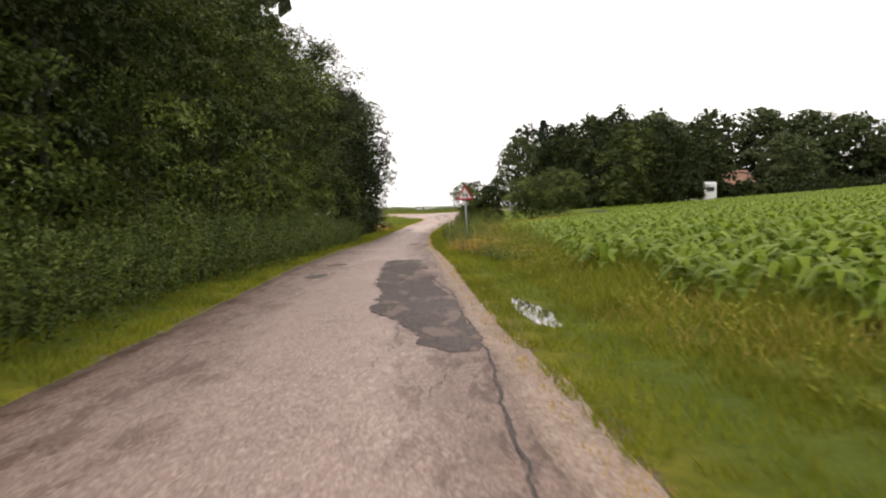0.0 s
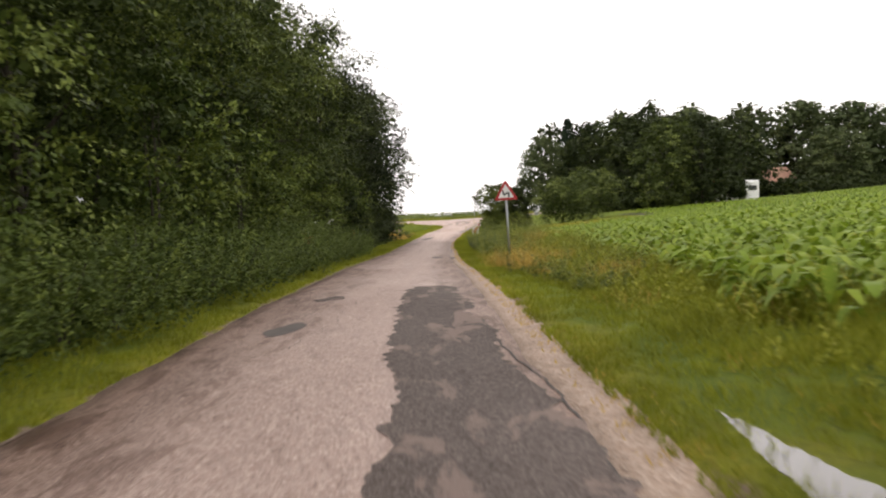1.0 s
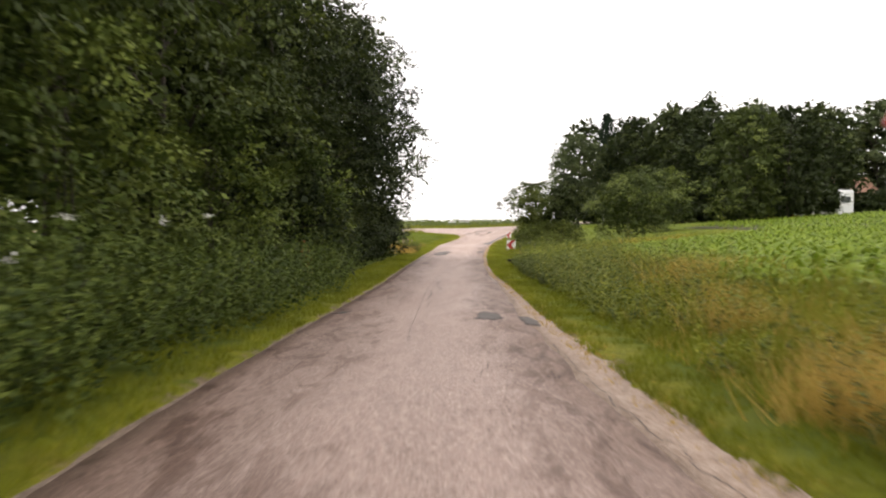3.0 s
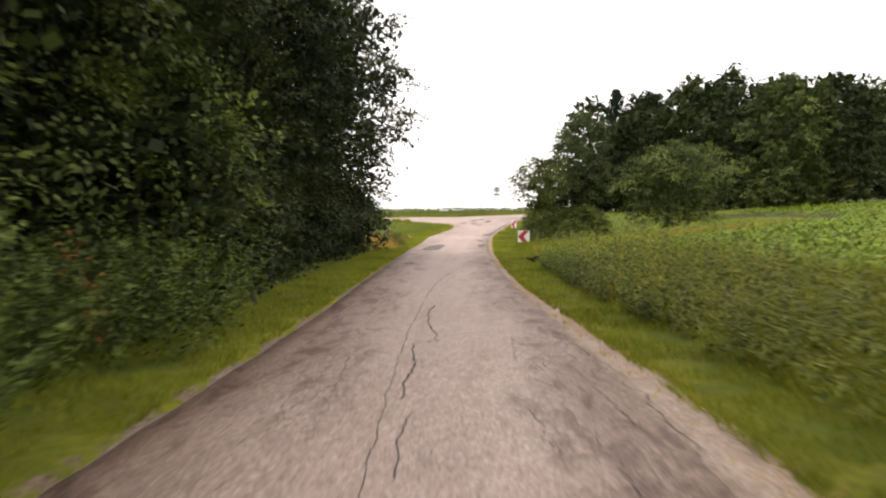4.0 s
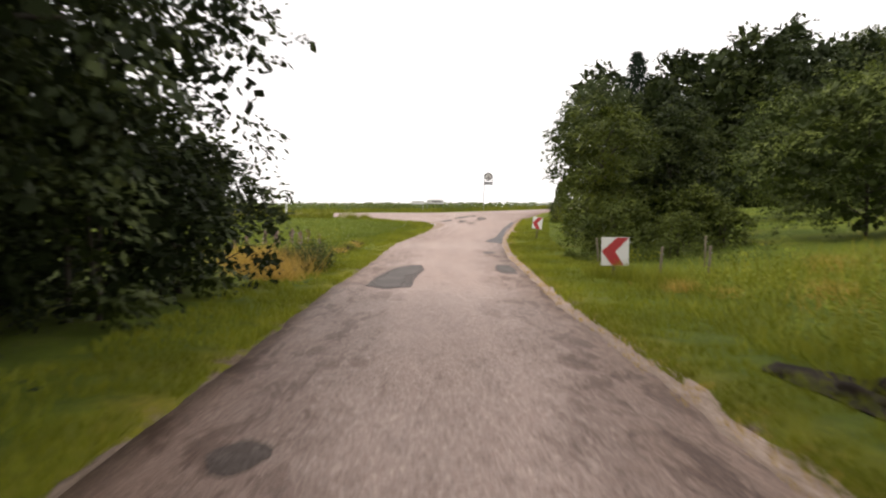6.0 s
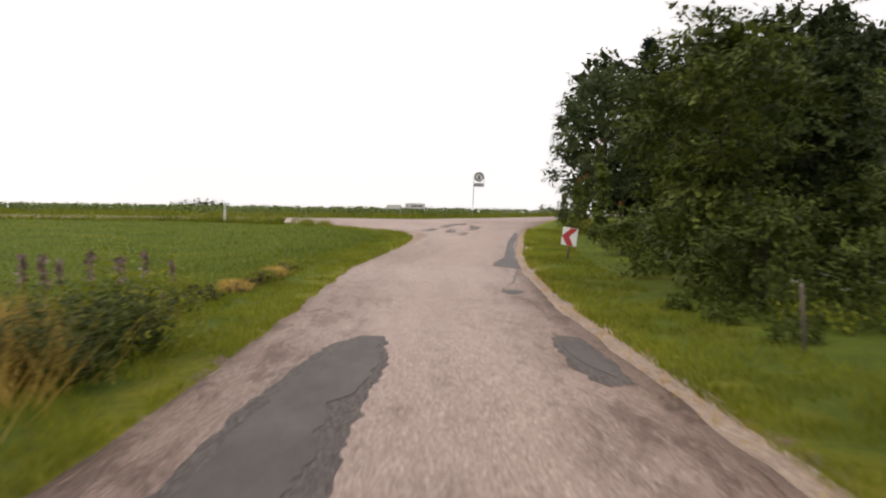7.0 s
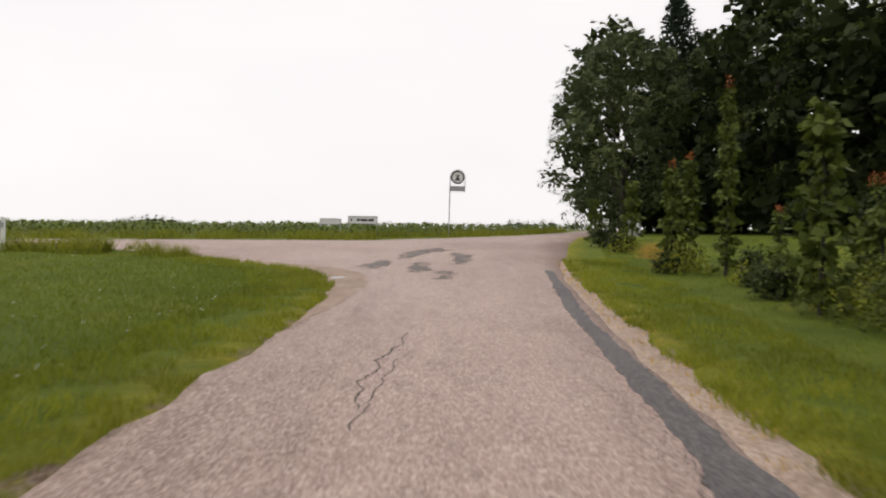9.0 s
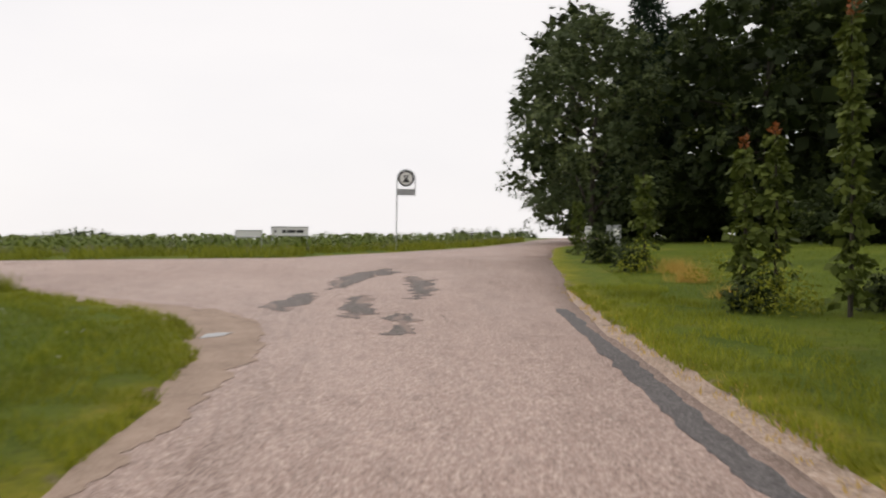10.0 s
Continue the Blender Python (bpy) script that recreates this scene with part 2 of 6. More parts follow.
bk = k.noise(9, 6, 0.7, (1, 1, 0.2))
M_BARK = k.finish(k.ramp(bk, (0.3, (0.018, 0.015, 0.011)), (0.7, (0.07, 0.057, 0.042))), 0.9, normal=k.bump(bk, 0.8, 0.03))

M_LEAF_OAK = leaf_material("oak_leaves", (0.022, 0.036, 0.01), (0.064, 0.09, 0.021), (0.185, 0.225, 0.052))
M_LEAF_DARK = leaf_material("dark_leaves", (0.018, 0.028, 0.01), (0.042, 0.059, 0.017), (0.098, 0.122, 0.032))
# darker leaf copy, with the gloom of the wood edge put into its colour
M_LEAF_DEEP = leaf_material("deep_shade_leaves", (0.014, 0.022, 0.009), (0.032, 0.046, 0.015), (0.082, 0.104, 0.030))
# serves the birches, and paints haze onto the far broadleaf trees
M_LEAF_BIRCH_HAZED = leaf_material("birch_and_hazed_leaves", (0.05, 0.070, 0.029), (0.09, 0.118, 0.044), (0.15, 0.18, 0.064))
M_LEAF_HEDGE = leaf_material("hedge_leaves", (0.03, 0.05, 0.012), (0.084, 0.122, 0.023), (0.19, 0.235, 0.048))
M_LEAF_BUSH = leaf_material("bush_leaves", (0.036, 0.052, 0.011), (0.08, 0.106, 0.02), (0.165, 0.195, 0.038))
M_HERB = leaf_material("herb_leaves", (0.032, 0.048, 0.011), (0.1, 0.13, 0.022), (0.25, 0.275, 0.05))
M_LUSH = leaf_material("lush_herb_leaves", (0.07, 0.11, 0.012), (0.17, 0.235, 0.022), (0.33, 0.39, 0.05))
M_LEAF_RED = leaf_material("red_tip_leaves", (0.20, 0.055, 0.018), (0.26, 0.09, 0.03), (0.32, 0.14, 0.05))
M_NEEDLE = leaf_material("spruce_needles", (0.010, 0.022, 0.012), (0.018, 0.036, 0.018), (0.032, 0.055, 0.026))
M_MAIZE = leaf_material("maize_leaves", (0.06, 0.115, 0.009), (0.15, 0.235, 0.016), (0.31, 0.385, 0.042), 0.55, 0.3, 0.14)
M_CROP = leaf_material("far_crop_leaves", (0.055, 0.082, 0.012), (0.10, 0.14, 0.02), (0.165, 0.20, 0.035))
M_GRASS = leaf_material("grass_blades", (0.12, 0.155, 0.014), (0.25, 0.285, 0.022), (0.42, 0.4, 0.045), 0.55, 0.35, 0.2, 0.95)
M_MEADOW = leaf_material("meadow_blades", (0.085, 0.128, 0.013), (0.16, 0.208, 0.02), (0.275, 0.305, 0.04), 0.55, 0.35, 0.2, 0.6)
M_WEED = leaf_material("weed_blades", (0.105, 0.13, 0.014), (0.23, 0.255, 0.026), (0.42, 0.42, 0.06), 0.6, 0.3)
M_DRY = leaf_material("dry_grass_blades", (0.38, 0.25, 0.055), (0.56, 0.38, 0.09), (0.70, 0.51, 0.16), 0.7, 0.3, 0.2, 0.15)
k = Mat("white_petals")
M_PETAL = k.finish(k.mix(k.island(), (0.7, 0.7, 0.62), (0.82, 0.82, 0.78)), 0.6, thin=0.3)

M_RED = plain_material("red_sign_film", (0.44, 0.022, 0.026), 0.4, 0.0, 0.12)
M_WHITE = plain_material("white_sign_film", (0.78, 0.78, 0.76), 0.4, 0.0, 0.12)
M_BLACK = plain_material("black_sign_film", (0.018, 0.018, 0.02), 0.45, 0.0, 0.0)
M_ZINC = plain_material("galvanised_steel", (0.42, 0.44, 0.45), 0.5, 0.8, 0.2)
M_GREY = plain_material("grey_sign_back", (0.33, 0.34, 0.35), 0.55, 0.2, 0.2)
M_WOODPOST = plain_material("weathered_wood", (0.17, 0.14, 0.10), 0.85, 0.0, 0.4, 6.0)
M_VAN = plain_material("white_vehicle_paint", (0.78, 0.79, 0.79), 0.3, 0.0, 0.1)
M_GLASSDARK = plain_material("dark_window_glass", (0.03, 0.035, 0.04), 0.08, 0.0, 0.0)
M_ROOF = plain_material("red_clay_tiles", (0.58, 0.34, 0.25), 0.8, 0.0, 0.3)
M_BRICKWALL = plain_material("brick_house_wall", (0.36, 0.17, 0.11), 0.85, 0.0, 0.3)
M_RUBBER = plain_material("black_rubber", (0.02, 0.02, 0.02), 0.8, 0.0, 0.1)


# ---------------------------------------------------------------- terrain
def lerp_table(y, table):
    ys = [p[0] for p in table]
    vs = [p[1] for p in table]
    return np.interp(y, ys, vs)


PROFILE = [(-400, 3.0), (-40, 0.6), (0, 0.0), (10, -0.25), (20, -0.48), (30, -0.85), (40, -1.22), (50, -1.58), (60, -1.82), (70, -2.03), (80, -2.17), (92, -2.13),
           (96, -2.08), (101, -1.97), (108, -1.77), (116, -1.62), (122, -1.57), (150, -1.68), (168, -1.75), (300, -5.5), (900, -22.0), (2100, -60.0)]
LEFT = [(-40, -2.2), (0, -2.95), (6, -3.18), (15, -3.5), (25, -3.92), (34, -4.25), (48, -4.28), (58, -4.35), (73, -4.2), (79, -3.98), (84, -3.84), (87.5, -3.66), (90, -3.34), (92.6, -3.02), (95, -2.68), (96.9, -2.46),
        (98.5, -2.30), (100.5, -2.26), (102, -2.5), (103, -2.8), (104.2, -3.6), (106.4, -5.4), (108.1, -6.9), (110.0, -9.0), (110.8, -14.0), (116.2, -14.0)]
RIGHT = [(-40, 1.8), (0, 1.2), (4, 1.07), (9, 0.77), (16, 0.48), (28, 0.08), (33, -0.18), (40, -0.38), (48, -0.45), (54, -0.66), (60, -0.68), (70, -0.5), (78, -0.15), (82, -0.02), (87.6, 0.4), (92, 0.9),
         (96.5, 1.58), (101.7, 2.33), (106, 3.15), (114, 5.2), (123.6, 8.2), (135, 13.3), (150, 19.5), (170, 28.0), (230, 55.0)]
FAR = [(116.2, -2.2), (118, -0.6), (120.3, 1.6), (122.5, 3.4), (128, 6.2), (150, 14.5), (170, 23.0), (230, 50.0)]


def left_edge(y):
    return np.where(np.asarray(y) < 116.2, lerp_table(y, LEFT), lerp_table(y, FAR))


def right_edge(y):
    return lerp_table(y, RIGHT)


def height(x, y):
    """Ground level of the land, in metres."""
    x, y = np.asarray(x, float), np.asarray(y, float)
    z = lerp_table(y, PROFILE)
    slope = np.interp(y, [-30, 0, 80, 107, 120, 400], [0.075, 0.075, 0.075, 0.05, 0.012, 0.0])
    off = np.clip(x - right_edge(np.minimum(y, 125)) - 1.6, 0, 45)
    z = z + slope * off * np.clip(off / 4, 0.35, 1)
    offl = np.clip(left_edge(np.minimum(y, 100)) - 0.6 - x, 0, 12)
    z = z + np.interp(y, [60, 75, 84, 100], [0.03, 0.03, -0.01, 0.0]) * offl
    return z


def mesh_of(name, verts, faces, material, smooth=False):
    me = bpy.data.meshes.new(name)
    v = np.asarray(verts, np.float32).reshape(-1, 3)
    f = np.asarray(faces, np.int32)
    n = f.shape[1]
    me.vertices.add(len(v))
    me.vertices.foreach_set("co", v.ravel())
    me.loops.add(f.size)
    me.loops.foreach_set("vertex_index", f.ravel())
    me.polygons.add(len(f))
    me.polygons.foreach_set("loop_start", np.arange(0, f.size, n, dtype=np.int32))
    me.polygons.foreach_set("loop_total", np.full(len(f), n, np.int32))
    if smooth:
        me.polygons.foreach_set("use_smooth", np.ones(len(f), bool))
    me.materials.append(material)
    me.update(calc_edges=True)
    return me


def part(name, bm, material, parent=None, label="", smooth=False):
    """Links a bmesh, or a finished mesh, as one object under its thing."""
    if isinstance(bm, bmesh.types.BMesh):
        me = bpy.data.meshes.new(name)
        bm.to_mesh(me)
        bm.free()
        me.materials.append(material)
        if smooth:
            me.polygons.foreach_set("use_smooth", np.ones(len(me.polygons), bool))
    else:
        me = bm
    ob = new(name, me)
    ob.parent = parent
    if label:
        tagged(ob, label)
    return ob


def grid_mesh(name, xs, ys, zfun, material):
    X, Y = np.meshgrid(xs, ys)
    Z = zfun(X, Y)
    v = np.stack([X, Y, Z], -1).reshape(-1, 3)
    nx, ny = len(xs), len(ys)
    i = (np.arange(ny - 1)[:, None] * nx + np.arange(nx - 1)[None, :]).ravel()
    return mesh_of(name, v, np.stack([i, i + 1, i + nx + 1, i + nx], 1), material, True)


def ground_height(x, y):
    """The land, which dips under the asphalt with a ragged, gently rounded edge."""
    z = height(x, y)
    le, ri = left_edge(y), right_edge(y)
    rag = 0.05 * np.sin(x * 5.1 + y * 1.3) * np.sin(y * 2.1 - x) + 0.035 * np.sin(y * 3.1 + 1.3)
    inside = np.minimum(x - le, ri - x) + rag
    dip = np.clip((inside - 0.0) / 0.22, 0, 1) * (y < 235)
    side_dip = np.clip(np.minimum(np.minimum(y - 110.7, 116.3 - y), -13.6 - x) / 0.3, 0, 1)
    return z + 0.018 - 0.12 * np.maximum(dip, side_dip)


gx = np.unique(np.round(np.concatenate([np.arange(-1200, -60, 60.0), np.arange(-60, -12, 2.5), np.arange(-12, -9, 0.5), np.arange(-9, 8, 0.17), np.arange(8, 10, 0.5), np.arange(10, 60, 2.5), np.arange(60, 1201, 60.0)]), 3))
gy = np.unique(np.round(np.concatenate([np.arange(-400, -20, 40.0), np.arange(-20, 0, 1.2), np.arange(0, 112, 0.42), np.arange(112, 135, 1.2), np.arange(135, 300, 5.0), np.arange(300, 2001, 100.0)]), 3))
ground_mesh = grid_mesh("ground", gx, gy, ground_height, M_GROUND)
gX, gY = np.meshgrid(gx, gy)
away = np.maximum(np.maximum(left_edge(gY) - gX, gX - right_edge(gY)), 0.0)
away = np.where((gX < -8) & (gY > 104), np.maximum(0.0, np.maximum(110.8 - gY, gY - 116.2)), away)
ground_mesh.attributes.new("off", "FLOAT", "POINT").data.foreach_set("value", np.clip(away, 0, 9).ravel().astype(np.float32))
ground = tagged(new("ground", ground_mesh), "rough green and straw-yellow grass land beside the lane", "ground", kind="structure")


def strip(name, ys, lo, hi, zoff, material, n=9, skirt=0.12, camber=0.0):
    """A sheet that runs along y between two edges, with sides that go into the ground."""
    rows = []
    for y in ys:
        a, b = float(lo(y)), float(hi(y))
        xs = [a - 0.03] + [a + (b - a) * i / (n - 1) for i in range(n)] + [b + 0.03]
        for j, x in enumerate(xs):
            s = (x - a) / max(b - a, 1e-3)
            z = float(height(x, y)) + zoff + camber * max(0.0, 1 - (2 * s - 1) ** 2)
            if j in (0, n + 1):
                z -= skirt
            rows.append((x, y, z))
    w = n + 2
    i = (np.arange(len(ys) - 1)[:, None] * w + np.arange(w - 1)[None, :]).ravel()
    me = mesh_of(name, rows, np.stack([i, i + 1, i + w + 1, i + w], 1), material, True)
    at = me.attributes.new("across", "FLOAT", "POINT")
    at.data.foreach_set("value", np.tile(np.concatenate([[0.0], np.linspace(0, 1, n), [1.0]]), len(ys)).astype(np.float32))
    wear = me.attributes.new("wear", "FLOAT", "POINT")
    wear.data.foreach_set("value", np.repeat(np.interp(ys, [-30, 70, 80, 86, 100], [1.0, 1.0, 0.8, 0.25, 0.15]), w).astype(np.float32))
    return me


def ragged(fun, amount, scale, seed):
    return lambda y: float(fun(y)) + amount * noise.noise(Vector((float(y) * scale, seed, 0.3))) + amount * 0.6 * noise.noise(Vector((float(y) * scale * 4, seed, 7.3)))


lane_ys = np.concatenate([np.arange(-30, 100, 0.4), np.arange(100, 116.2, 0.2), [116.19, 116.21], np.arange(116.4, 130, 0.4), np.arange(130, 231, 4.0)])
asphalt_right = ragged(lambda y: right_edge(y) - np.interp(y, [0, 40, 52, 60, 95, 104, 108], [0.45, 0.48, 0.30, 0.24, 0.34, 0.28, 0.0]), 0.07, 0.6, 2.0)
asphalt_left = ragged(lambda y: left_edge(y) + np.interp(y, [20, 26, 62, 70, 78], [0.05, 0.12, 0.10, 0.02, -0.02]), 0.028, 0.9, 5.0)
road = tagged(new("road", strip("road", lane_ys, asphalt_left, asphalt_right, -0.01, M_ASPHALT, 15, 0.15, 0.02)), "narrow worn pinkish-grey asphalt lane with patches and cracks", "road", kind="structure")
side_ys = np.arange(110.8, 116.21, 0.45)
side = tagged(new("side_road", strip("side_road", side_ys, lambda y: -120.0, lambda y: -13.98, -0.01, M_ASPHALT, 30, 0.15)), "pale asphalt side road that joins the lane", "road", kind="structure")
fringe = tagged(new("road_fringe", strip("road_fringe", np.arange(-30, 101, 0.35), ragged(lambda y: left_edge(y) - 0.02, 0.10, 1.6, 15.0), lambda y: asphalt_left(y) + 0.02, -0.020, M_DIRT, 4, 0.12)), "thin dirty gravel fringe between asphalt and grass", "shoulder", kind="structure")
shoulder = tagged(new("road_shoulder", strip("road_shoulder", np.arange(-30, 106, 0.35), lambda y: asphalt_right(y) - 0.02, ragged(lambda y: right_edge(y) + 0.06, 0.10, 1.4, 9.0), -0.010, M_GRAVEL, 4, 0.12)), "sandy gravel shoulder along the asphalt edge", "shoulder", kind="structure")


# ---------------------------------------------------------------- plants
RNG = np.random.default_rng(7)


def unit(v):
    return v / np.maximum(np.linalg.norm(v, axis=-1, keepdims=True), 1e-6)


def leaf_quads(a, d, up, s, ratio):
    """Diamond leaves with a folded midrib from their feet, directions and upper sides: verts and quads."""
    side = unit(np.cross(d, up))
    nor = np.cross(side, d)
    s = s[:, None]
    tip = a + d * s - nor * s * 0.12
    m = a + d * s * 0.45 + nor * s * 0.06
    b, c = m + side * s * ratio * 0.5 - nor * s * 0.10, m - side * s * ratio * 0.5 - nor * s * 0.10
    return np.stack([a, b, tip, c], 1).reshape(-1, 3), np.arange(4 * len(a)).reshape(-1, 4)


def leaves(centres, size, rng, droop=0.4, outward=None, ratio=0.6, flat=0.5):
    """Leaves at the given places, most of them held flat to the sky."""
    n = len(centres)
    d = unit(rng.normal(size=(n, 3)) * np.array([1, 1, 0.6]))
    if outward is not None:
        d = d + outward * 0.9
    d[:, 2] -= droop
    up = rng.normal(size=(n, 3)) * (1 - flat) * 1.3 + np.array([0.0, 0.0, flat])
    return leaf_quads(centres, unit(d), up, size * rng.uniform(0.65, 1.35, n), ratio)


def sprays(cc, u, per, length, leaf, rng, droop=0.4, ratio=0.62):
    """Flat drooping fans of leaves, one at each centre, that hang outward along u: verts, quads and the leaves' count in each fan."""
    n = len(cc)
    axis = u * np.array([1, 1, 0.55]) + rng.normal(size=(n, 3)) * 0.35
    axis[:, 2] -= 0.18 + droop * 0.40
    axis = unit(axis)
    side = unit(np.cross(axis, np.array([0, 0, 1.0]) + rng.normal(size=(n, 3)) * 0.13))
    nor = np.cross(side, axis)
    t = rng.uniform(0, 1, (n, per, 1))
    L = length * rng.uniform(0.55, 1.4, (n, 1, 1))
    w = (0.18 + 1.25 * np.sqrt(t) * (1.12 - t)) * rng.normal(size=(n, per, 1)) * 0.34
    pos = cc[:, None, :] + axis[:, None, :] * (t - 0.4) * L + side[:, None, :] * w * L + nor[:, None, :] * (rng.normal(size=(n, per, 1)) * 0.04 - 0.20 * t * t) * L
    d = axis[:, None, :] * 0.75 + side[:, None, :] * np.sign(w) * 0.75 + rng.normal(size=(n, per, 3)) * 0.38
    d[:, :, 2] -= 0.05 + 0.2 * droop
    up = nor[:, None, :] + rng.normal(size=(n, per, 3)) * 0.27
    size = leaf * rng.uniform(0.6, 1.35, n * per)
    return leaf_quads(pos.reshape(-1, 3), unit(d.reshape(-1, 3)), up.reshape(-1, 3), size, ratio)


def shoots(base, way, length, per, leaf, rng, ratio=0.5, first=0.08, bend=0.18):
    """Leaves set all round upright stems, smaller towards the tips: verts and quads."""
    n = len(base)
    t = np.sort(rng.uniform(first, 1.0, (n, per, 1)), 1)
    flat = way * np.array([1, 1, 0.0])
    pos = base[:, None, :] + way[:, None, :] * length[:, None, None] * t + flat[:, None, :] * length[:, None, None] * bend * t * t
    a = rng.uniform(0, 2 * np.pi, (n, 1)) + np.arange(per)[None, :] * 2.4 + rng.normal(size=(n, per)) * 0.3
    r = np.stack([np.cos(a), np.sin(a), np.full_like(a, 0.05)], -1)
    d = r + way[:, None, :] * 0.55 + rng.normal(size=(n, per, 3)) * 0.2
    up = np.array([0, 0, 1.0]) - r * 0.2 + rng.normal(size=(n, per, 3)) * 0.3
    size = (leaf * (1.2 - 0.55 * t[:, :, 0]) * rng.uniform(0.7, 1.3, (n, per))).reshape(-1)
    return leaf_quads(pos.reshape(-1, 3), unit(d.reshape(-1, 3)), up.reshape(-1, 3), size, ratio)


def toned(me, tone):
    """Gives each leaf of a mesh of leaf quads its tone, from -1 to 1: its spray's, or a dark one for painted inner
    shade.
    """
    at = me.attributes.new("tone", "FLOAT", "POINT")
    at.data.foreach_set("value", np.repeat(tone, 4).astype(np.float32))
    return me


def tube(points, radii, sides=7):
    """Verts and quads of a tapered limb along the points."""
    P = np.asarray(points, float)
    t = unit(np.gradient(P, axis=0))
    ref = np.array([0.3, 0.9, 0.1])
    u = unit(np.cross(t, ref))
    w = np.cross(t, u)
    ang = np.linspace(0, 2 * np.pi, sides, endpoint=False)
    r = np.asarray(radii)[:, None, None]
    ring = P[:, None, :] + r * (u[:, None, :] * np.cos(ang)[None, :, None] + w[:, None, :] * np.sin(ang)[None, :, None])
    n = len(P)
    i = np.arange(n - 1)[:, None] * sides
    j = np.arange(sides)[None, :]
    f = np.stack([i + j, i + (j + 1) % sides, i + sides + (j + 1) % sides, i + sides + j], -1).reshape(-1, 4)
    return ring.reshape(-1, 3), f


def merge(pieces):
    v, f, k = [], [], 0
    for a, b in pieces:
        v.append(a)
        f.append(np.asarray(b) + k)
        k += len(a)
    return np.concatenate(v), np.concatenate(f)


def build_tree(name, h, crown_r, crown_lo, n_clumps, per, leaf, mat, seed, label, category="tree", trunk_r=None, droop=0.4, clump=0.55, stems=1, shell=0.8, group="", inner=0, n_limb=7, bottom=0.8, top_bias=0.75, inner_size=2.2, n_lobes=0, lump=1.0, fill=0.68):
    """A tree about its foot: tapered trunk with limbs, and a crown of leafy sprays set on big uneven lobes."""
    rng = np.random.default_rng(seed)
    trunk_r = trunk_r or h * 0.012
    thing = new(name)
    tagged(thing, label, category, group)
    mid = (crown_lo + h) / 2
    half = (h - crown_lo) / 2
    lobes = []
    n_lobe = n_lobes or int(9 + crown_r * 2.4)
    for q in range(n_lobe):
        e = -0.97 + 1.85 * (q + rng.uniform(0, 1)) / n_lobe
        a = q * 2.4 + rng.uniform(-0.4, 0.4)
        wide = math.sqrt(max(0.06, 1 - abs(e) ** 2.4)) if e > 0 else max(bottom, math.sqrt(max(0.0, 1 - abs(e) ** 3)))
        lr = crown_r * rng.uniform(0.27, 0.46) * lump
        rr = max(0.0, wide * crown_r * rng.uniform(0.82, 1.15) - lr * 0.85)
        lobes.append((math.cos(a) * rr, math.sin(a) * rr, mid + e * (half - lr * 0.75), lr, top_bias if e > -0.55 else 0.0))
    lobes.append((0, 0, h - crown_r * 0.3, crown_r * 0.3, top_bias))
    for st in range(stems):
        bx, by = (rng.uniform(-0.16, 0.16, 2) * crown_r) if stems > 1 else (0.0, 0.0)
        lean = np.clip(rng.normal(size=2) * 0.03 * h, -0.12 * crown_r, 0.12 * crown_r)
        pts = [(bx + lean[0] * k * k + rng.normal() * 0.03 * k, by + lean[1] * k * k + rng.normal() * 0.03 * k, -0.25 + (h * 0.9 + 0.25) * k) for k in np.linspace(0, 1, 7)]
        part("trunk" if stems == 1 else "stem", mesh_of("trunk", *tube(pts, [trunk_r * (1.35 if k == 0 else 1 - 0.92 * k) for k in np.linspace(0, 1, 7)], 8), M_BARK, True), M_BARK, thing)
    for lx, ly, lz, lr, _ in lobes[::max(1, len(lobes) // max(n_limb, 1))][:n_limb]:
        z0 = max(min(lz - 0.25 * h * rng.uniform(0.3, 0.8), h * 0.8), h * 0.12)
        p0, p1 = np.array([0, 0, z0]), np.array([lx, ly, lz])
        pm = (p0 + p1) / 2 + np.array([0, 0, 0.06 * h]) + rng.normal(size=3) * 0.1
        part("limb", mesh_of("limb", *tube([p0, (p0 + pm) / 2, pm, (pm + p1) / 2, p1], [trunk_r * 0.45, trunk_r * 0.38, trunk_r * 0.3, trunk_r * 0.2, trunk_r * 0.07], 5), M_BARK, True), M_BARK, thing)
    L = np.array(lobes)
    pick = rng.choice(len(L), n_clumps, p=(L[:, 3] ** 2) / (L[:, 3] ** 2).sum())
    u = unit(rng.normal(size=(n_clumps, 3)) + L[pick, 4][:, None] * np.array([0, 0, 1.0]))
    rad = L[pick, 3] * (shell + (1 - shell) * rng.uniform(0, 1, n_clumps)) * rng.uniform(0.92, 1.15, n_clumps)
    cc = L[pick, :3] + u * rad[:, None] * np.array([1, 1, 0.85])
    keep = (cc[:, 2] > max(0.1, crown_lo * 0.7)) & ((u[:, 2] > -0.5) | (L[pick, 4] <= 0.3))
    cc, u = cc[keep], u[keep]
    cc = cc + rng.normal(size=cc.shape) * 0.025 * crown_r
    n = len(cc)
    by_lobe = rng.uniform(-0.75, 0.75, len(L))[pick][keep]
    tone = np.repeat(np.clip(by_lobe + rng.normal(size=n) * 0.38, -1, 1), per)
    v, f = sprays(cc, u, per, clump * 1.5, leaf, rng, droop)
    pieces, tones = [(v, f)], [tone]
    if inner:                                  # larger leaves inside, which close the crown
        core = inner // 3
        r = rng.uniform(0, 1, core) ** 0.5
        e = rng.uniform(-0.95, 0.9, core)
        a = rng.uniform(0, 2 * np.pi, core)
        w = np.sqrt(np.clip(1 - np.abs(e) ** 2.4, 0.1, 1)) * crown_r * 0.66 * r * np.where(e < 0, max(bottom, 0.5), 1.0)
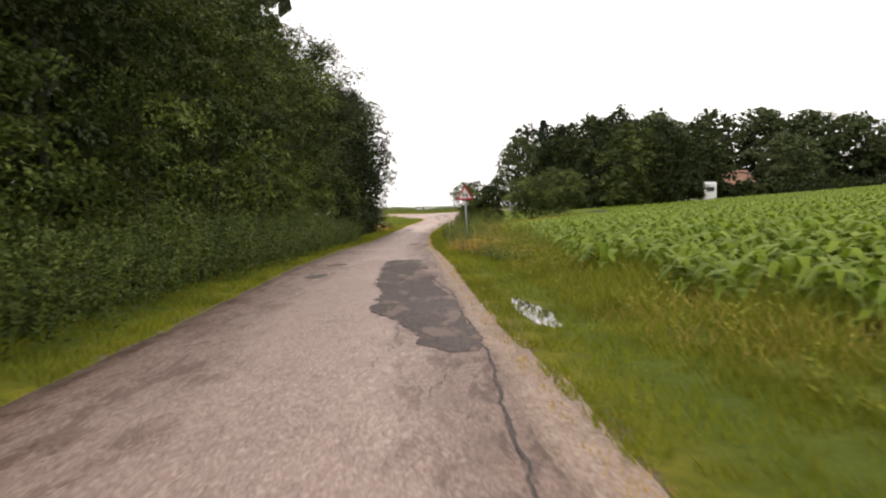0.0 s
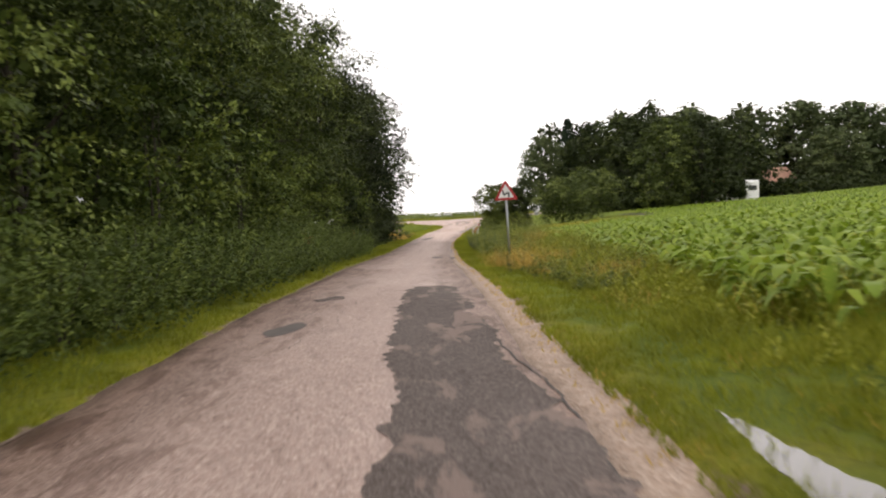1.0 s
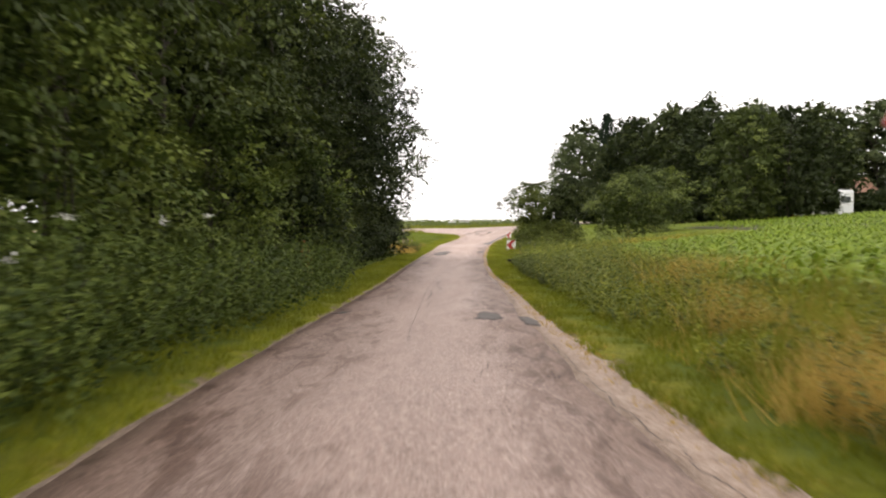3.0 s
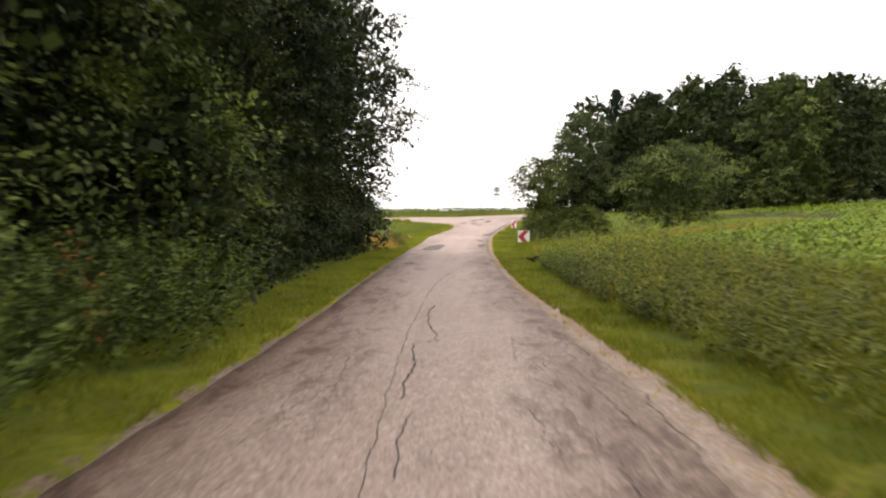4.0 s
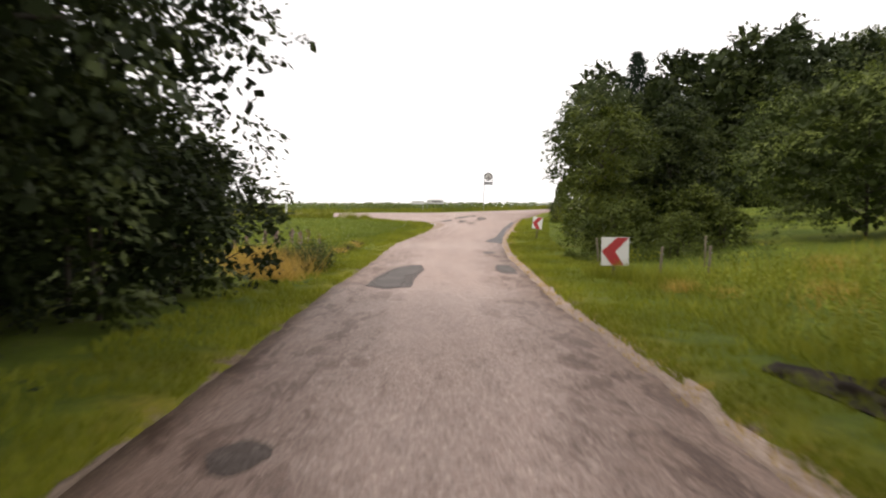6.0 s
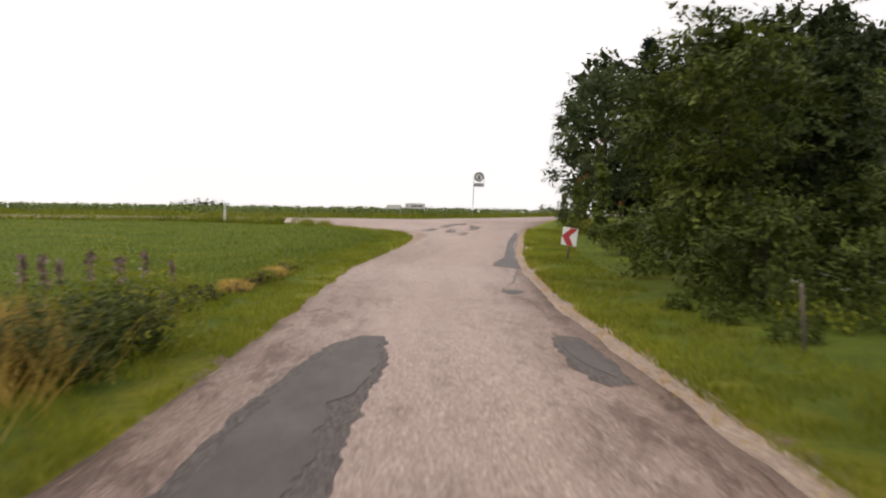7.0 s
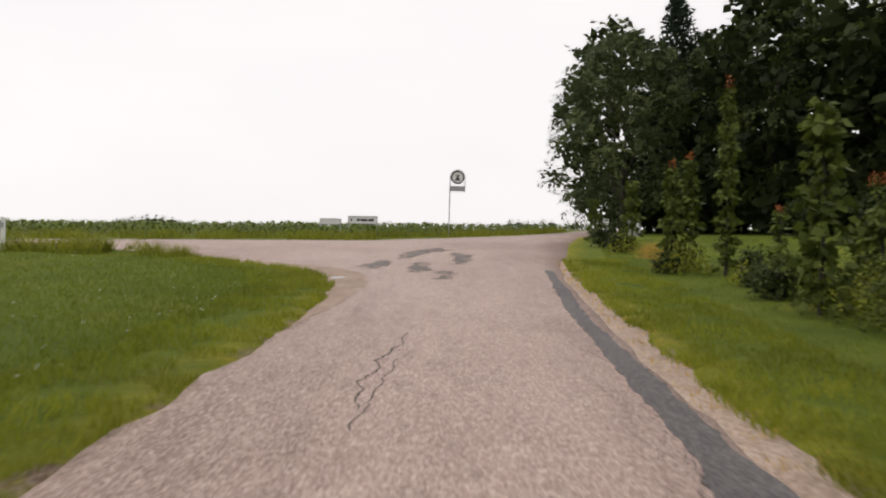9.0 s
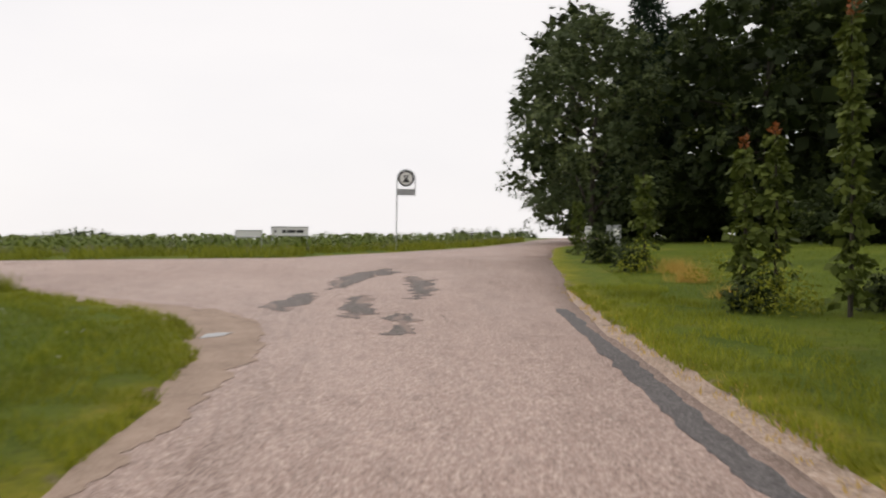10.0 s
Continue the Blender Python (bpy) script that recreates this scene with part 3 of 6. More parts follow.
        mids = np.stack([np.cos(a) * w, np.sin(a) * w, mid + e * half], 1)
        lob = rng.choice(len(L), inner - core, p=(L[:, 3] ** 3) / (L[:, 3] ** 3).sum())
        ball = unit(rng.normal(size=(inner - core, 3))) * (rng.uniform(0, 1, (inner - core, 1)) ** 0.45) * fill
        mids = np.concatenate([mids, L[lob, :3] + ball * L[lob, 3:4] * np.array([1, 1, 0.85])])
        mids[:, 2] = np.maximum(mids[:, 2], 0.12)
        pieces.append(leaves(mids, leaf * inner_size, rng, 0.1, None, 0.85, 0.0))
        # fixed low tone: the crown's inner shade is put into these leaves' colour
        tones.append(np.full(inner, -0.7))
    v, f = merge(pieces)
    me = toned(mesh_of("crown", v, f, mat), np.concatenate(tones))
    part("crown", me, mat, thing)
    return thing


def plant(proto, x, y, s=1.0, turn=None, sz=None, sink=0.05):
    """Stands a copy on the ground."""
    turn = RNG.uniform(0, 360) if turn is None else turn
    ob = copy_thing(proto, pose(x, y, float(height(x, y)) - sink, 0, 0, turn))
    ob.scale = (s, s, sz or s)
    return ob


def place_first(proto, x, y, s=1.0, turn=0, sz=None):
    proto.matrix_basis = pose(x, y, float(height(x, y)) - 0.05, 0, 0, turn)
    proto.scale = (s, s, sz or s)
    return proto


def grow(protos, spots):
    """Each proto takes its first spot itself; the others are copies."""
    used = set()
    for i, (k, x, y, s, sz) in enumerate(spots):
        turn = float(RNG.uniform(0, 360))
        if k not in used:
            used.add(k)
            place_first(protos[k], x, y, s, turn, sz)
        else:
            plant(protos[k], x, y, s, turn, sz)


# left wood: a front row with full skirts of leaves, and rows behind that close it
LW = "trees of the roadside wood"
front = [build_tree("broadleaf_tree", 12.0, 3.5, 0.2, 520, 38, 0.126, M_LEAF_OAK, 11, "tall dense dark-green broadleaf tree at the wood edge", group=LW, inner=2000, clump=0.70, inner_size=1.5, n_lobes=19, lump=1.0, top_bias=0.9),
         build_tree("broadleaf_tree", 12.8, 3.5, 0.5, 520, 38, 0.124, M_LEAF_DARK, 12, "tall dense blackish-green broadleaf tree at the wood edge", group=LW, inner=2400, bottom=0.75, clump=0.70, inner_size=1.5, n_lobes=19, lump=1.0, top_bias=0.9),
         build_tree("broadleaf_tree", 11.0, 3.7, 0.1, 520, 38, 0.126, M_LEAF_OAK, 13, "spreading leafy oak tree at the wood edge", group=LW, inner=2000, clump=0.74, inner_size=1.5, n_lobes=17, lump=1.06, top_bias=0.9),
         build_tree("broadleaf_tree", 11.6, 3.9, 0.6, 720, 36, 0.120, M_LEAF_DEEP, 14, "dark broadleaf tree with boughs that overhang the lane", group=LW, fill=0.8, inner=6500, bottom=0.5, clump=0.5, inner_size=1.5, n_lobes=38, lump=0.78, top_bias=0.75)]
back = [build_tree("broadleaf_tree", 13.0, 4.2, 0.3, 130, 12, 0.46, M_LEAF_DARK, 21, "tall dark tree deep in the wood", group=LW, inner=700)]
spots = []
for i, y in enumerate(np.arange(-5, 47, 4.5)):
    x = np.interp(y, [0, 30, 46], [-8.6, -8.9, -8.3]) + RNG.uniform(-0.35, 0.35)
    spots.append(((1, 2, 1, 0, 1)[i % 5] if y < 22 else (0, 2)[i % 2], float(x), float(y + RNG.uniform(-0.5, 0.5)), float(RNG.uniform(0.94, 1.08)), None))
spots += [(1, -8.4, 48.8, 1.0, None), (1, -7.9, 53.0, 1.0, None), (3, -7.7, 57.4, 0.95, None), (3, -7.5, 61.6, 0.98, None), (3, -7.45, 65.6, 1.0, None), (3, -7.9, 69.4, 0.94, None), (1, -10.2, 72.0, 0.92, None)]
grow(front, spots)
spots = []
for i, y in enumerate(np.arange(-12, 70, 4.2)):
    sc = float(RNG.uniform(0.9, 1.12))
    # stretched upward: the added height, out of view, blocks sky light from the lane
    spots.append((0, float(-13.8 + RNG.uniform(-1, 1)), float(y + RNG.uniform(-1.0, 1.0)), sc, sc * float(np.interp(y, [0, 50, 60, 70], [1.45, 1.4, 1.15, 1.0]))))
grow(back, spots)
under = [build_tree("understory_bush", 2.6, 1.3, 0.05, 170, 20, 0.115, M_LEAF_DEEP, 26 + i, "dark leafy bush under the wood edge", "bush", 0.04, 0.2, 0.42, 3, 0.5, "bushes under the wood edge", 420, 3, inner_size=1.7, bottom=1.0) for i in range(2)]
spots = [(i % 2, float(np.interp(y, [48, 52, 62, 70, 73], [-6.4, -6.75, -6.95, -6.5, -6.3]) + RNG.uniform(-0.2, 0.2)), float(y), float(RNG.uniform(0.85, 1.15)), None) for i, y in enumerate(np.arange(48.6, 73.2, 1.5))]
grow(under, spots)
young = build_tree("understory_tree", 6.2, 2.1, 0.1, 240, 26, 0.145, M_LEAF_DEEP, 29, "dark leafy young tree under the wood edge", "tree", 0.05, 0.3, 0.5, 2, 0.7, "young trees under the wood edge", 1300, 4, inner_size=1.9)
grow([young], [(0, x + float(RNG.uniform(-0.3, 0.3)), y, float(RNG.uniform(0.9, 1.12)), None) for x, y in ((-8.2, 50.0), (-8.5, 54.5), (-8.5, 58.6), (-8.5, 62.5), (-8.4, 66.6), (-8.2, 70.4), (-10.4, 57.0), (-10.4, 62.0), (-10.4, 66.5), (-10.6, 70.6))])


hazel = build_tree("hazel_shrub", 4.8, 1.6, 0.3, 190, 34, 0.115, M_LEAF_HEDGE, 36, "tall hazel shrub with drooping pale-green sprays behind the hedge", "shrub", 0.03, 0.5, 0.62, 4, 0.7, "hazel shrubs behind the hedge", 500, 4, inner_size=1.4, n_lobes=12, lump=1.0)
grow([hazel], [(0, x, y, sc, None) for x, y, sc in ((-6.35, 49.4, 0.85), (-7.0, 43.4, 0.85), (-6.9, 36.6, 0.95), (-6.6, 30.4, 0.9), (-6.5, 23.6, 1.0), (-6.3, 17.0, 0.9), (-6.2, 10.5, 0.85))])


def hedge_shrub(seed):
    """A bushy shrub of many upright leafy shoots that lean outward from its foot."""
    rng = np.random.default_rng(seed)
    thing = tagged(new("hedge_shrub"), "bushy mid-green hedge shrub beside the lane", "shrub", "roadside hedge shrubs")
    for q in range(5):
        a, h = q * 1.26 + rng.uniform(0, 0.8), rng.uniform(0.8, 1.3)
        part("stem", mesh_of("stem", *tube([(0, 0, -0.1), (0.15 * math.cos(a), 0.15 * math.sin(a), h * 0.5), (0.38 * math.cos(a), 0.38 * math.sin(a), h)], [0.018, 0.012, 0.005], 5), M_BARK, True), M_BARK, thing)
    n = 125
    a, r = rng.uniform(0, 2 * np.pi, n), 0.92 * np.sqrt(rng.uniform(0.02, 1, n))
    out = np.stack([np.cos(a), np.sin(a), np.zeros(n)], 1)
    base = out * r[:, None] + np.array([0, 0, 1.0]) * (rng.uniform(0.0, 1.0, n) ** 1.6 * 0.95 * (1 - 0.55 * r / 0.92))[:, None]
    way = unit(np.array([0, 0, 1.0]) + out * (rng.uniform(0.05, 0.75, n) * (0.4 + r))[:, None])
    length = (1.62 - base[:, 2] - 0.35 * r * r) * rng.uniform(0.5, 1.12, n)
    per = 30
    v, f = shoots(base, way, np.clip(length, 0.3, 1.6), per, 0.072, rng)
    tone = np.repeat(np.clip(rng.normal(size=n) * 0.5, -1, 1), per)
    # inner leaves, coloured dark at tone -0.9 as the shrub's painted inner shade
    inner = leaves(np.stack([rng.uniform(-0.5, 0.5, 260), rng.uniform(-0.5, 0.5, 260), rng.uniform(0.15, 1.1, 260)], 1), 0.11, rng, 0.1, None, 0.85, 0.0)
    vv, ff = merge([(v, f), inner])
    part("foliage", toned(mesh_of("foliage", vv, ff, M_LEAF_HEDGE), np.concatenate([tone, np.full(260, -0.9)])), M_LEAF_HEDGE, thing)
    return thing


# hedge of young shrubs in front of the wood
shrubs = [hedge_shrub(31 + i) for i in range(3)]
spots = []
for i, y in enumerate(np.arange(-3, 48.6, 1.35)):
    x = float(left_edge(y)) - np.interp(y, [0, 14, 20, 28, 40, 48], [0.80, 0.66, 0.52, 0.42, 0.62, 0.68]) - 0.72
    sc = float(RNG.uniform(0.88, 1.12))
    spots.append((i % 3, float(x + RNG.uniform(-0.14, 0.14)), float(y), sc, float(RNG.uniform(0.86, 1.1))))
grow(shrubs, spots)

# right side: young tree group beside the bend, and the wood behind
RW = "trees of the far wood"
far_t = [build_tree("broadleaf_tree", 15.0, 4.8, 0.3, 260, 34, 0.25, M_LEAF_DARK, 41, "tall dark broadleaf tree in the far wood", group=RW, fill=0.82, inner=2300, clump=0.72, n_lobes=26, lump=0.76, inner_size=2.6),
         build_tree("broadleaf_tree", 14.0, 5.0, 0.2, 260, 34, 0.25, M_LEAF_OAK, 42, "tall rounded green tree in the far wood", group=RW, fill=0.82, inner=2300, clump=0.72, n_lobes=26, lump=0.76, inner_size=2.6),
         build_tree("birch_tree", 12.6, 4.0, 0.4, 900, 26, 0.135, M_LEAF_BIRCH_HAZED, 43, "tall birch with drooping grey-green leaves", droop=1.4, group=RW, fill=0.8, inner=3600, clump=0.40, top_bias=0.2, n_lobes=30, lump=0.78, inner_size=2.2, bottom=1.06),
         build_tree("broadleaf_tree", 14.5, 4.9, 0.2, 240, 30, 0.27, M_LEAF_BIRCH_HAZED, 44, "tall haze-greyed broadleaf tree behind the maize", group=RW, fill=0.82, inner=1700, clump=0.75, n_lobes=26, lump=0.76, inner_size=2.4),
         build_tree("broadleaf_tree", 15.0, 4.8, 0.3, 150, 16, 0.42, M_LEAF_DARK, 45, "tall dark tree deep in the far wood", group=RW, fill=0.85, inner=1100, clump=0.9, n_lobes=24, inner_size=2.0)]
spots = [(4, 15.0, 141.0, 0.98, None), (0, 19.8, 136.5, 0.86, None), (1, 25.5, 137.0, 1.1, None), (4, 30.0, 133.0, 0.98, None), (4, 21.5, 145.0, 0.92, None), (2, 12.9, 132.6, 1.04, 0.97),
         (0, 25.0, 122.0, 0.9, None), (4, 31.0, 120.0, 0.9, None), (1, 23.2, 99.5, 0.74, None), (0, 28.0, 102.5, 0.72, None), (2, 33.0, 124.5, 1.16, None), (4, 36.0, 136.0, 1.08, None),
         (3, 37.5, 131.5, 0.98, None), (3, 53.0, 136.0, 1.12, None), (3, 59.0, 131.0, 1.05, None), (3, 66.0, 132.0, 1.0, None), (3, 73.0, 127.0, 1.0, None), (3, 80.0, 128.0, 1.05, None),
         (4, 47.0, 142.0, 1.1, None), (0, 19.0, 127.0, 0.9, None), (0, 22.0, 113.5, 0.68, None), (4, 36.0, 113.0, 0.8, None), (4, 40.0, 121.0, 0.8, None), (4, 22.5, 122.5, 0.95, None), (4, 28.0, 126.5, 1.05, None), (3, 52.5, 123.0, 0.75, None), (4, 56.0, 141.0, 1.05, None), (4, 63.0, 139.0, 1.0, None), (4, 70.0, 137.0, 1.0, None), (4, 77.0, 135.0, 0.98, None), (3, 86.0, 126.0, 1.0, None)]
grow(far_t, [(k, x, y, sc * 1.25, sc) if x > 46 else (k, x, y, sc, sz) for k, x, y, sc, sz in spots])
scrub = build_tree("understory_bush", 3.2, 2.6, 0.05, 80, 20, 0.26, M_LEAF_DARK, 47, "dark bush at the foot of the far wood", "bush", 0.04, 0.2, 0.9, 3, 0.5, "bushes under the far wood", 500, 3)
grow([scrub], [(0, x, y, sc, None) for x, y, sc in ((32.3, 106.6, 1.05), (23.5, 152.0, 1.6), (28.0, 150.0, 1.7), (34.0, 148.0, 1.7), (17.6, 115.0, 0.62), (19.3, 113.2, 0.7), (16.4, 117.5, 0.6), (21.5, 111.0, 0.75), (24.0, 108.6, 0.8), (15.5, 135.0, 0.9), (18.0, 132.0, 1.2), (20.5, 128.0, 1.1), (20.0, 122.0, 0.9), (22.5, 118.5, 1.1), (25.0, 116.0, 1.2), (26.0, 110.0, 1.0), (29.0, 107.0, 1.0), (24.0, 131.0, 1.5), (29.0, 127.0, 1.5), (28.0, 116.0, 1.2),
                                                    (38.5, 112.0, 0.9), (44.0, 116.0, 1.1), (49.0, 117.0, 1.1), (54.0, 118.0, 1.1), (59.0, 118.0, 1.2), (64.0, 118.0, 1.1), (70.0, 118.0, 1.2), (34.0, 130.0, 1.6), (22.0, 139.0, 1.6), (27.0, 141.0, 1.6))])
near_t = [build_tree("young_oak_tree", 6.4, 4.1, 0.35, 420, 44, 0.14, M_LEAF_OAK, 51, "young spreading dark oak tree in rough grass", group="young trees by the bend", inner=2400, clump=0.62, n_lobes=24, lump=0.8, bottom=0.85),
          build_tree("young_tree", 5.0, 1.75, 1.1, 300, 36, 0.115, M_LEAF_BUSH, 52, "open-crowned young green tree beside the bend", group="young trees by the bend", inner=160, bottom=0.55, clump=0.5, n_lobes=15, lump=0.95),
          build_tree("leafy_bush", 2.0, 1.25, 0.05, 190, 24, 0.095, M_LEAF_BUSH, 53, "wide low green bush beside the bend", "bush", 0.03, 0.1, 0.36, 4, 0.5, "bushes by the bend", 360, 3, bottom=1.0, inner_size=1.8),
          build_tree("young_tree", 6.4, 2.0, 0.2, 330, 34, 0.13, M_LEAF_DARK, 54, "dense dark-green young tree behind the bushes", group="young trees by the bend", inner=1500, clump=0.55, bottom=0.7)]
spots = [(0, 8.9, 80.0, 0.70, 0.71), (1, 2.5, 82.2, 0.92, None), (3, 5.0, 84.2, 0.66, None), (2, 2.45, 80.2, 0.82, None), (2, 2.75, 82.4, 0.9, None), (2, 3.1, 85.0, 1.0, None), (1, 3.7, 86.4, 0.94, None),
         (2, 3.55, 87.4, 0.72, None), (2, 4.6, 81.4, 0.95, None), (0, 13.5, 93.0, 0.86, None), (3, 5.9, 86.4, 0.76, None), (2, 5.3, 80.4, 0.6, None), (2, 3.7, 79.4, 0.62, None), (2, 4.2, 94.6, 0.42, None), (2, 5.4, 96.6, 0.45, None), (2, 6.5, 96.0, 0.4, None), (2, 4.75, 98.3, 0.4, None)]
grow(near_t, spots)


def build_spruce(h, r, seed):
    rng = np.random.default_rng(seed)
    thing = tagged(new("spruce_tree"), "tall dark spruce rising over the wood", "tree")
    part("trunk", mesh_of("trunk", *tube([(0, 0, -0.2), (0, 0, h * 0.5), (0, 0, h)], [0.2, 0.1, 0.01]), M_BARK, True), M_BARK, thing)
    pos, out = [], []
    for z in np.arange(1.0, h, 0.42):
        rr = r * (1 - z / h) ** 0.55 + 0.03
        for a in np.arange(0, 2 * np.pi, 2 * np.pi / 9) + rng.uniform(0, 1):
            q = rng.uniform(0.1, 1, 26) * rr * rng.uniform(0.8, 1.1)
            p = np.stack([np.cos(a) * q, np.sin(a) * q, z - q * 0.28 + rng.normal(size=26) * 0.06], 1) + rng.normal(size=(26, 3)) * 0.09
            pos.append(p)
            out.append(np.tile([math.cos(a), math.sin(a), -0.3], (26, 1)))
    v, f = leaves(np.concatenate(pos), 0.32, rng, 0.2, np.concatenate(out), 0.4)
    part("crown", mesh_of("crown", v, f, M_NEEDLE), M_NEEDLE, thing)
    return thing


place_first(build_spruce(14.7, 3.3, 61), 17.2, 135.6)


def build_sapling(name, h, r, n, seed, label, red=0, leaf=0.125, bare=0.06):
    """A narrow young tree with whorls of broad leaves, some with red tips."""
    rng = np.random.default_rng(seed)
    thing = tagged(new(name), label, "young tree", "saplings on the lawn")
    part("trunk", mesh_of("trunk", *tube([(0, 0, -0.15), (0.03, 0, h * 0.5), (0, 0.02, h)], [0.035, 0.022, 0.006], 6), M_BARK, True), M_BARK, thing)
    z = rng.uniform(bare * h, h * 0.97, n)
    rr = r * np.sqrt(np.clip(1.06 - z / h, 0, 1)) * (0.52 + 0.48 * np.sin(z * 14.0 + rng.normal() * 2)) * np.sqrt(rng.uniform(0.05, 1, n)) + 0.03
    a = np.floor(rng.uniform(0, 9, n)) * 0.7 + rng.normal(size=n) * 0.25 + z
    out = np.stack([np.cos(a), np.sin(a), np.full(n, -0.25)], 1)
    v, f = leaves(np.stack([np.cos(a) * rr, np.sin(a) * rr, z], 1), leaf, rng, 0.45, out, 0.8, 0.6)
    part("crown", mesh_of("crown", v, f, M_LEAF_BUSH), M_LEAF_BUSH, thing)
    if red:
        m = 26 * red
        a = rng.uniform(0, 2 * np.pi, m)
        q = np.stack([np.cos(a) * 0.04 * red, np.sin(a) * 0.04 * red, rng.uniform(h * (0.98 - 0.025 * red), h * 1.03, m)], 1)
        v, f = leaves(q, 0.08, rng, -0.5, None, 0.6)
        part("red_tip", mesh_of("red_tip", v, f, M_LEAF_RED), M_LEAF_RED, thing, "orange-red new leaves at the top")
    return thing


place_first(build_sapling("sapling", 3.8, 0.22, 800, 71, "tall narrow sapling with orange tip on the lawn", 1), 5.2, 101.7)
place_first(build_sapling("sapling", 2.45, 0.30, 620, 72, "bushy sapling with red leaf tips on the lawn", 1), 4.95, 102.9)
place_first(build_sapling("sapling", 2.3, 0.26, 480, 73, "small green sapling with orange tip on the lawn", 1), 4.72, 103.3)
place_first(build_sapling("sapling", 2.2, 0.34, 600, 74, "small green sapling at the lawn edge"), 5.9, 109.5)
place_first(build_sapling("sapling", 1.7, 0.30, 500, 75, "short narrow sapling at the lawn edge"), 6.6, 116.0)
place_first(build_sapling("sapling", 1.35, 0.18, 160, 76, "thin sapling with red tip on the lawn", 1), 5.9, 101.0)
place_first(build_sapling("sapling", 2.85, 0.44, 560, 77, "tall leafy sapling with drooping leaves beside the bend", 0, 0.16), 4.05, 96.4)
place_first(build_sapling("sapling", 1.3, 0.3, 260, 78, "low bushy sapling beside the young trees"), 5.4, 97.6)
lawn_bush = build_tree("round_bush", 0.8, 0.5, 0.03, 60, 30, 0.07, M_LEAF_DARK, 79, "small dark round bush on the lawn", "bush", 0.02, 0.1, 0.2, 3, 0.5, "round bushes on the lawn", 60, 2)
grow([lawn_bush], [(0, 5.9, 112.0, 1.2, None), (0, 5.4, 109.0, 0.8, None), (0, 5.9, 102.0, 0.75, None), (0, 4.35, 102.5, 0.7, None), (0, 4.33, 98.1, 0.75, None), (0, 4.85, 99.7, 0.6, None), (0, 4.6, 95.4, 0.6, None)])
place_first(build_sapling("sapling", 2.8, 0.62, 520, 80, "large-leaved sapling with drooping foliage beside the thicket", 0, 0.19, 0.2), 5.0, 91.9)
place_first(build_sapling("sapling", 1.5, 0.5, 240, 81, "loose leafy sapling among low weeds", 0, 0.14), 5.45, 97.3)
place_first(build_sapling("sapling", 1.3, 0.45, 200, 83, "low yellow-green sapling behind the bend board", 0, 0.13), 5.1, 95.2)
# added sapling, whose orange top stands for an unidentified orange spot
place_first(build_sapling("sapling", 2.25, 0.34, 160, 84, "added slim sapling with an orange top before the far wood", 6, 0.13), 15.65, 113.0)
dwarf = build_tree("open_bush", 1.15, 0.66, 0.34, 110, 26, 0.085, M_LEAF_BUSH, 82, "small open bush with a bare forked stem", "bush", 0.022, 0.1, 0.24, 2, 0.6, "bushes by the bend", 40, 5, n_lobes=9, bottom=0.7)
place_first(dwarf, 3.48, 91.4)


# ---------------------------------------------------------------- crops and grass
def blades(xs, ys, zs, h, w, rng, lean=0.45):
    n = len(xs)
    a = rng.uniform(0, 2 * np.pi, n)
    hh = h * rng.uniform(0.5, 1.3, n)
    l = lean * hh * rng.uniform(0.2, 1.4, n)
    b = rng.uniform(0, 2 * np.pi, n)
    p = np.stack([xs, ys, zs - 0.01], 1)
    s = np.stack([np.cos(a) * w / 2, np.sin(a) * w / 2, np.zeros(n)], 1)
    t = np.stack([np.cos(b) * l, np.sin(b) * l, hh], 1)
    v = np.stack([p - s, p + s, p + t], 1).reshape(-1, 3)
    return v, np.arange(3 * n).reshape(n, 3)


def clumped(n, sampler, rng, scale, cut):
    """Random places of a sampler, thinned by a noise so that they stand in tufts."""
    x, y = sampler(n, rng)
    if cut <= 0:
        return x, y
    keep = np.array([noise.noise(Vector((a * scale, b * scale, 1.3))) > cut - 0.5 for a, b in zip(x, y)])
    return x[keep], y[keep]


def verge(side_lo, side_hi, y0, y1, edge):
    def sampler(n, rng):
        y = rng.uniform(y0, y1, n)
        d = side_lo + (side_hi - side_lo) * rng.uniform(0, 1, n) ** 1.1
        x = edge(y) + d
        dry = ~((x > 0.98) & (x < 1.38) & (y > 9.0) & (y < 12.3))
        dry |= rng.uniform(0, 1, n) < 0.45
        return x[dry], y[dry]
    return sampler


def stuff(name, v, f, mat, label, category):
    return tagged(new(name, mesh_of(name, v, f, mat)), label, category, kind="stuff")


def grass(name, n, sampler, h, w, mat, label, seed, scale=1.0, cut=0.0, lean=0.45, category="grass", grade=None):
    rng = np.random.default_rng(seed)
    x, y = clumped(n, sampler, rng, scale, cut)
    v, f = blades(x, y, height(x, y) + 0.01, h * grade(x, y) if grade else h, w, rng, lean)
    return stuff(name, v, f, mat, label, category)


grass("verge_grass_west", 110000, verge(0.04, -1.4, -4, 107, left_edge), 0.10, 0.014, M_GRASS, "short bright yellow-green verge grass", 101, 2.0, 0.3, 0.7)
grass("verge_grass_east", 110000, verge(-0.12, 1.5, 0, 106, right_edge), 0.10, 0.014, M_GRASS, "short bright yellow-green verge grass", 102, 2.0, 0.3, 0.7)

grass("shoulder_tufts", 9000, verge(-0.30, 0.16, 0, 106, right_edge), 0.05, 0.012, M_DRY, "short withered grass along the gravel shoulder", 104, 3.0, 0.45)


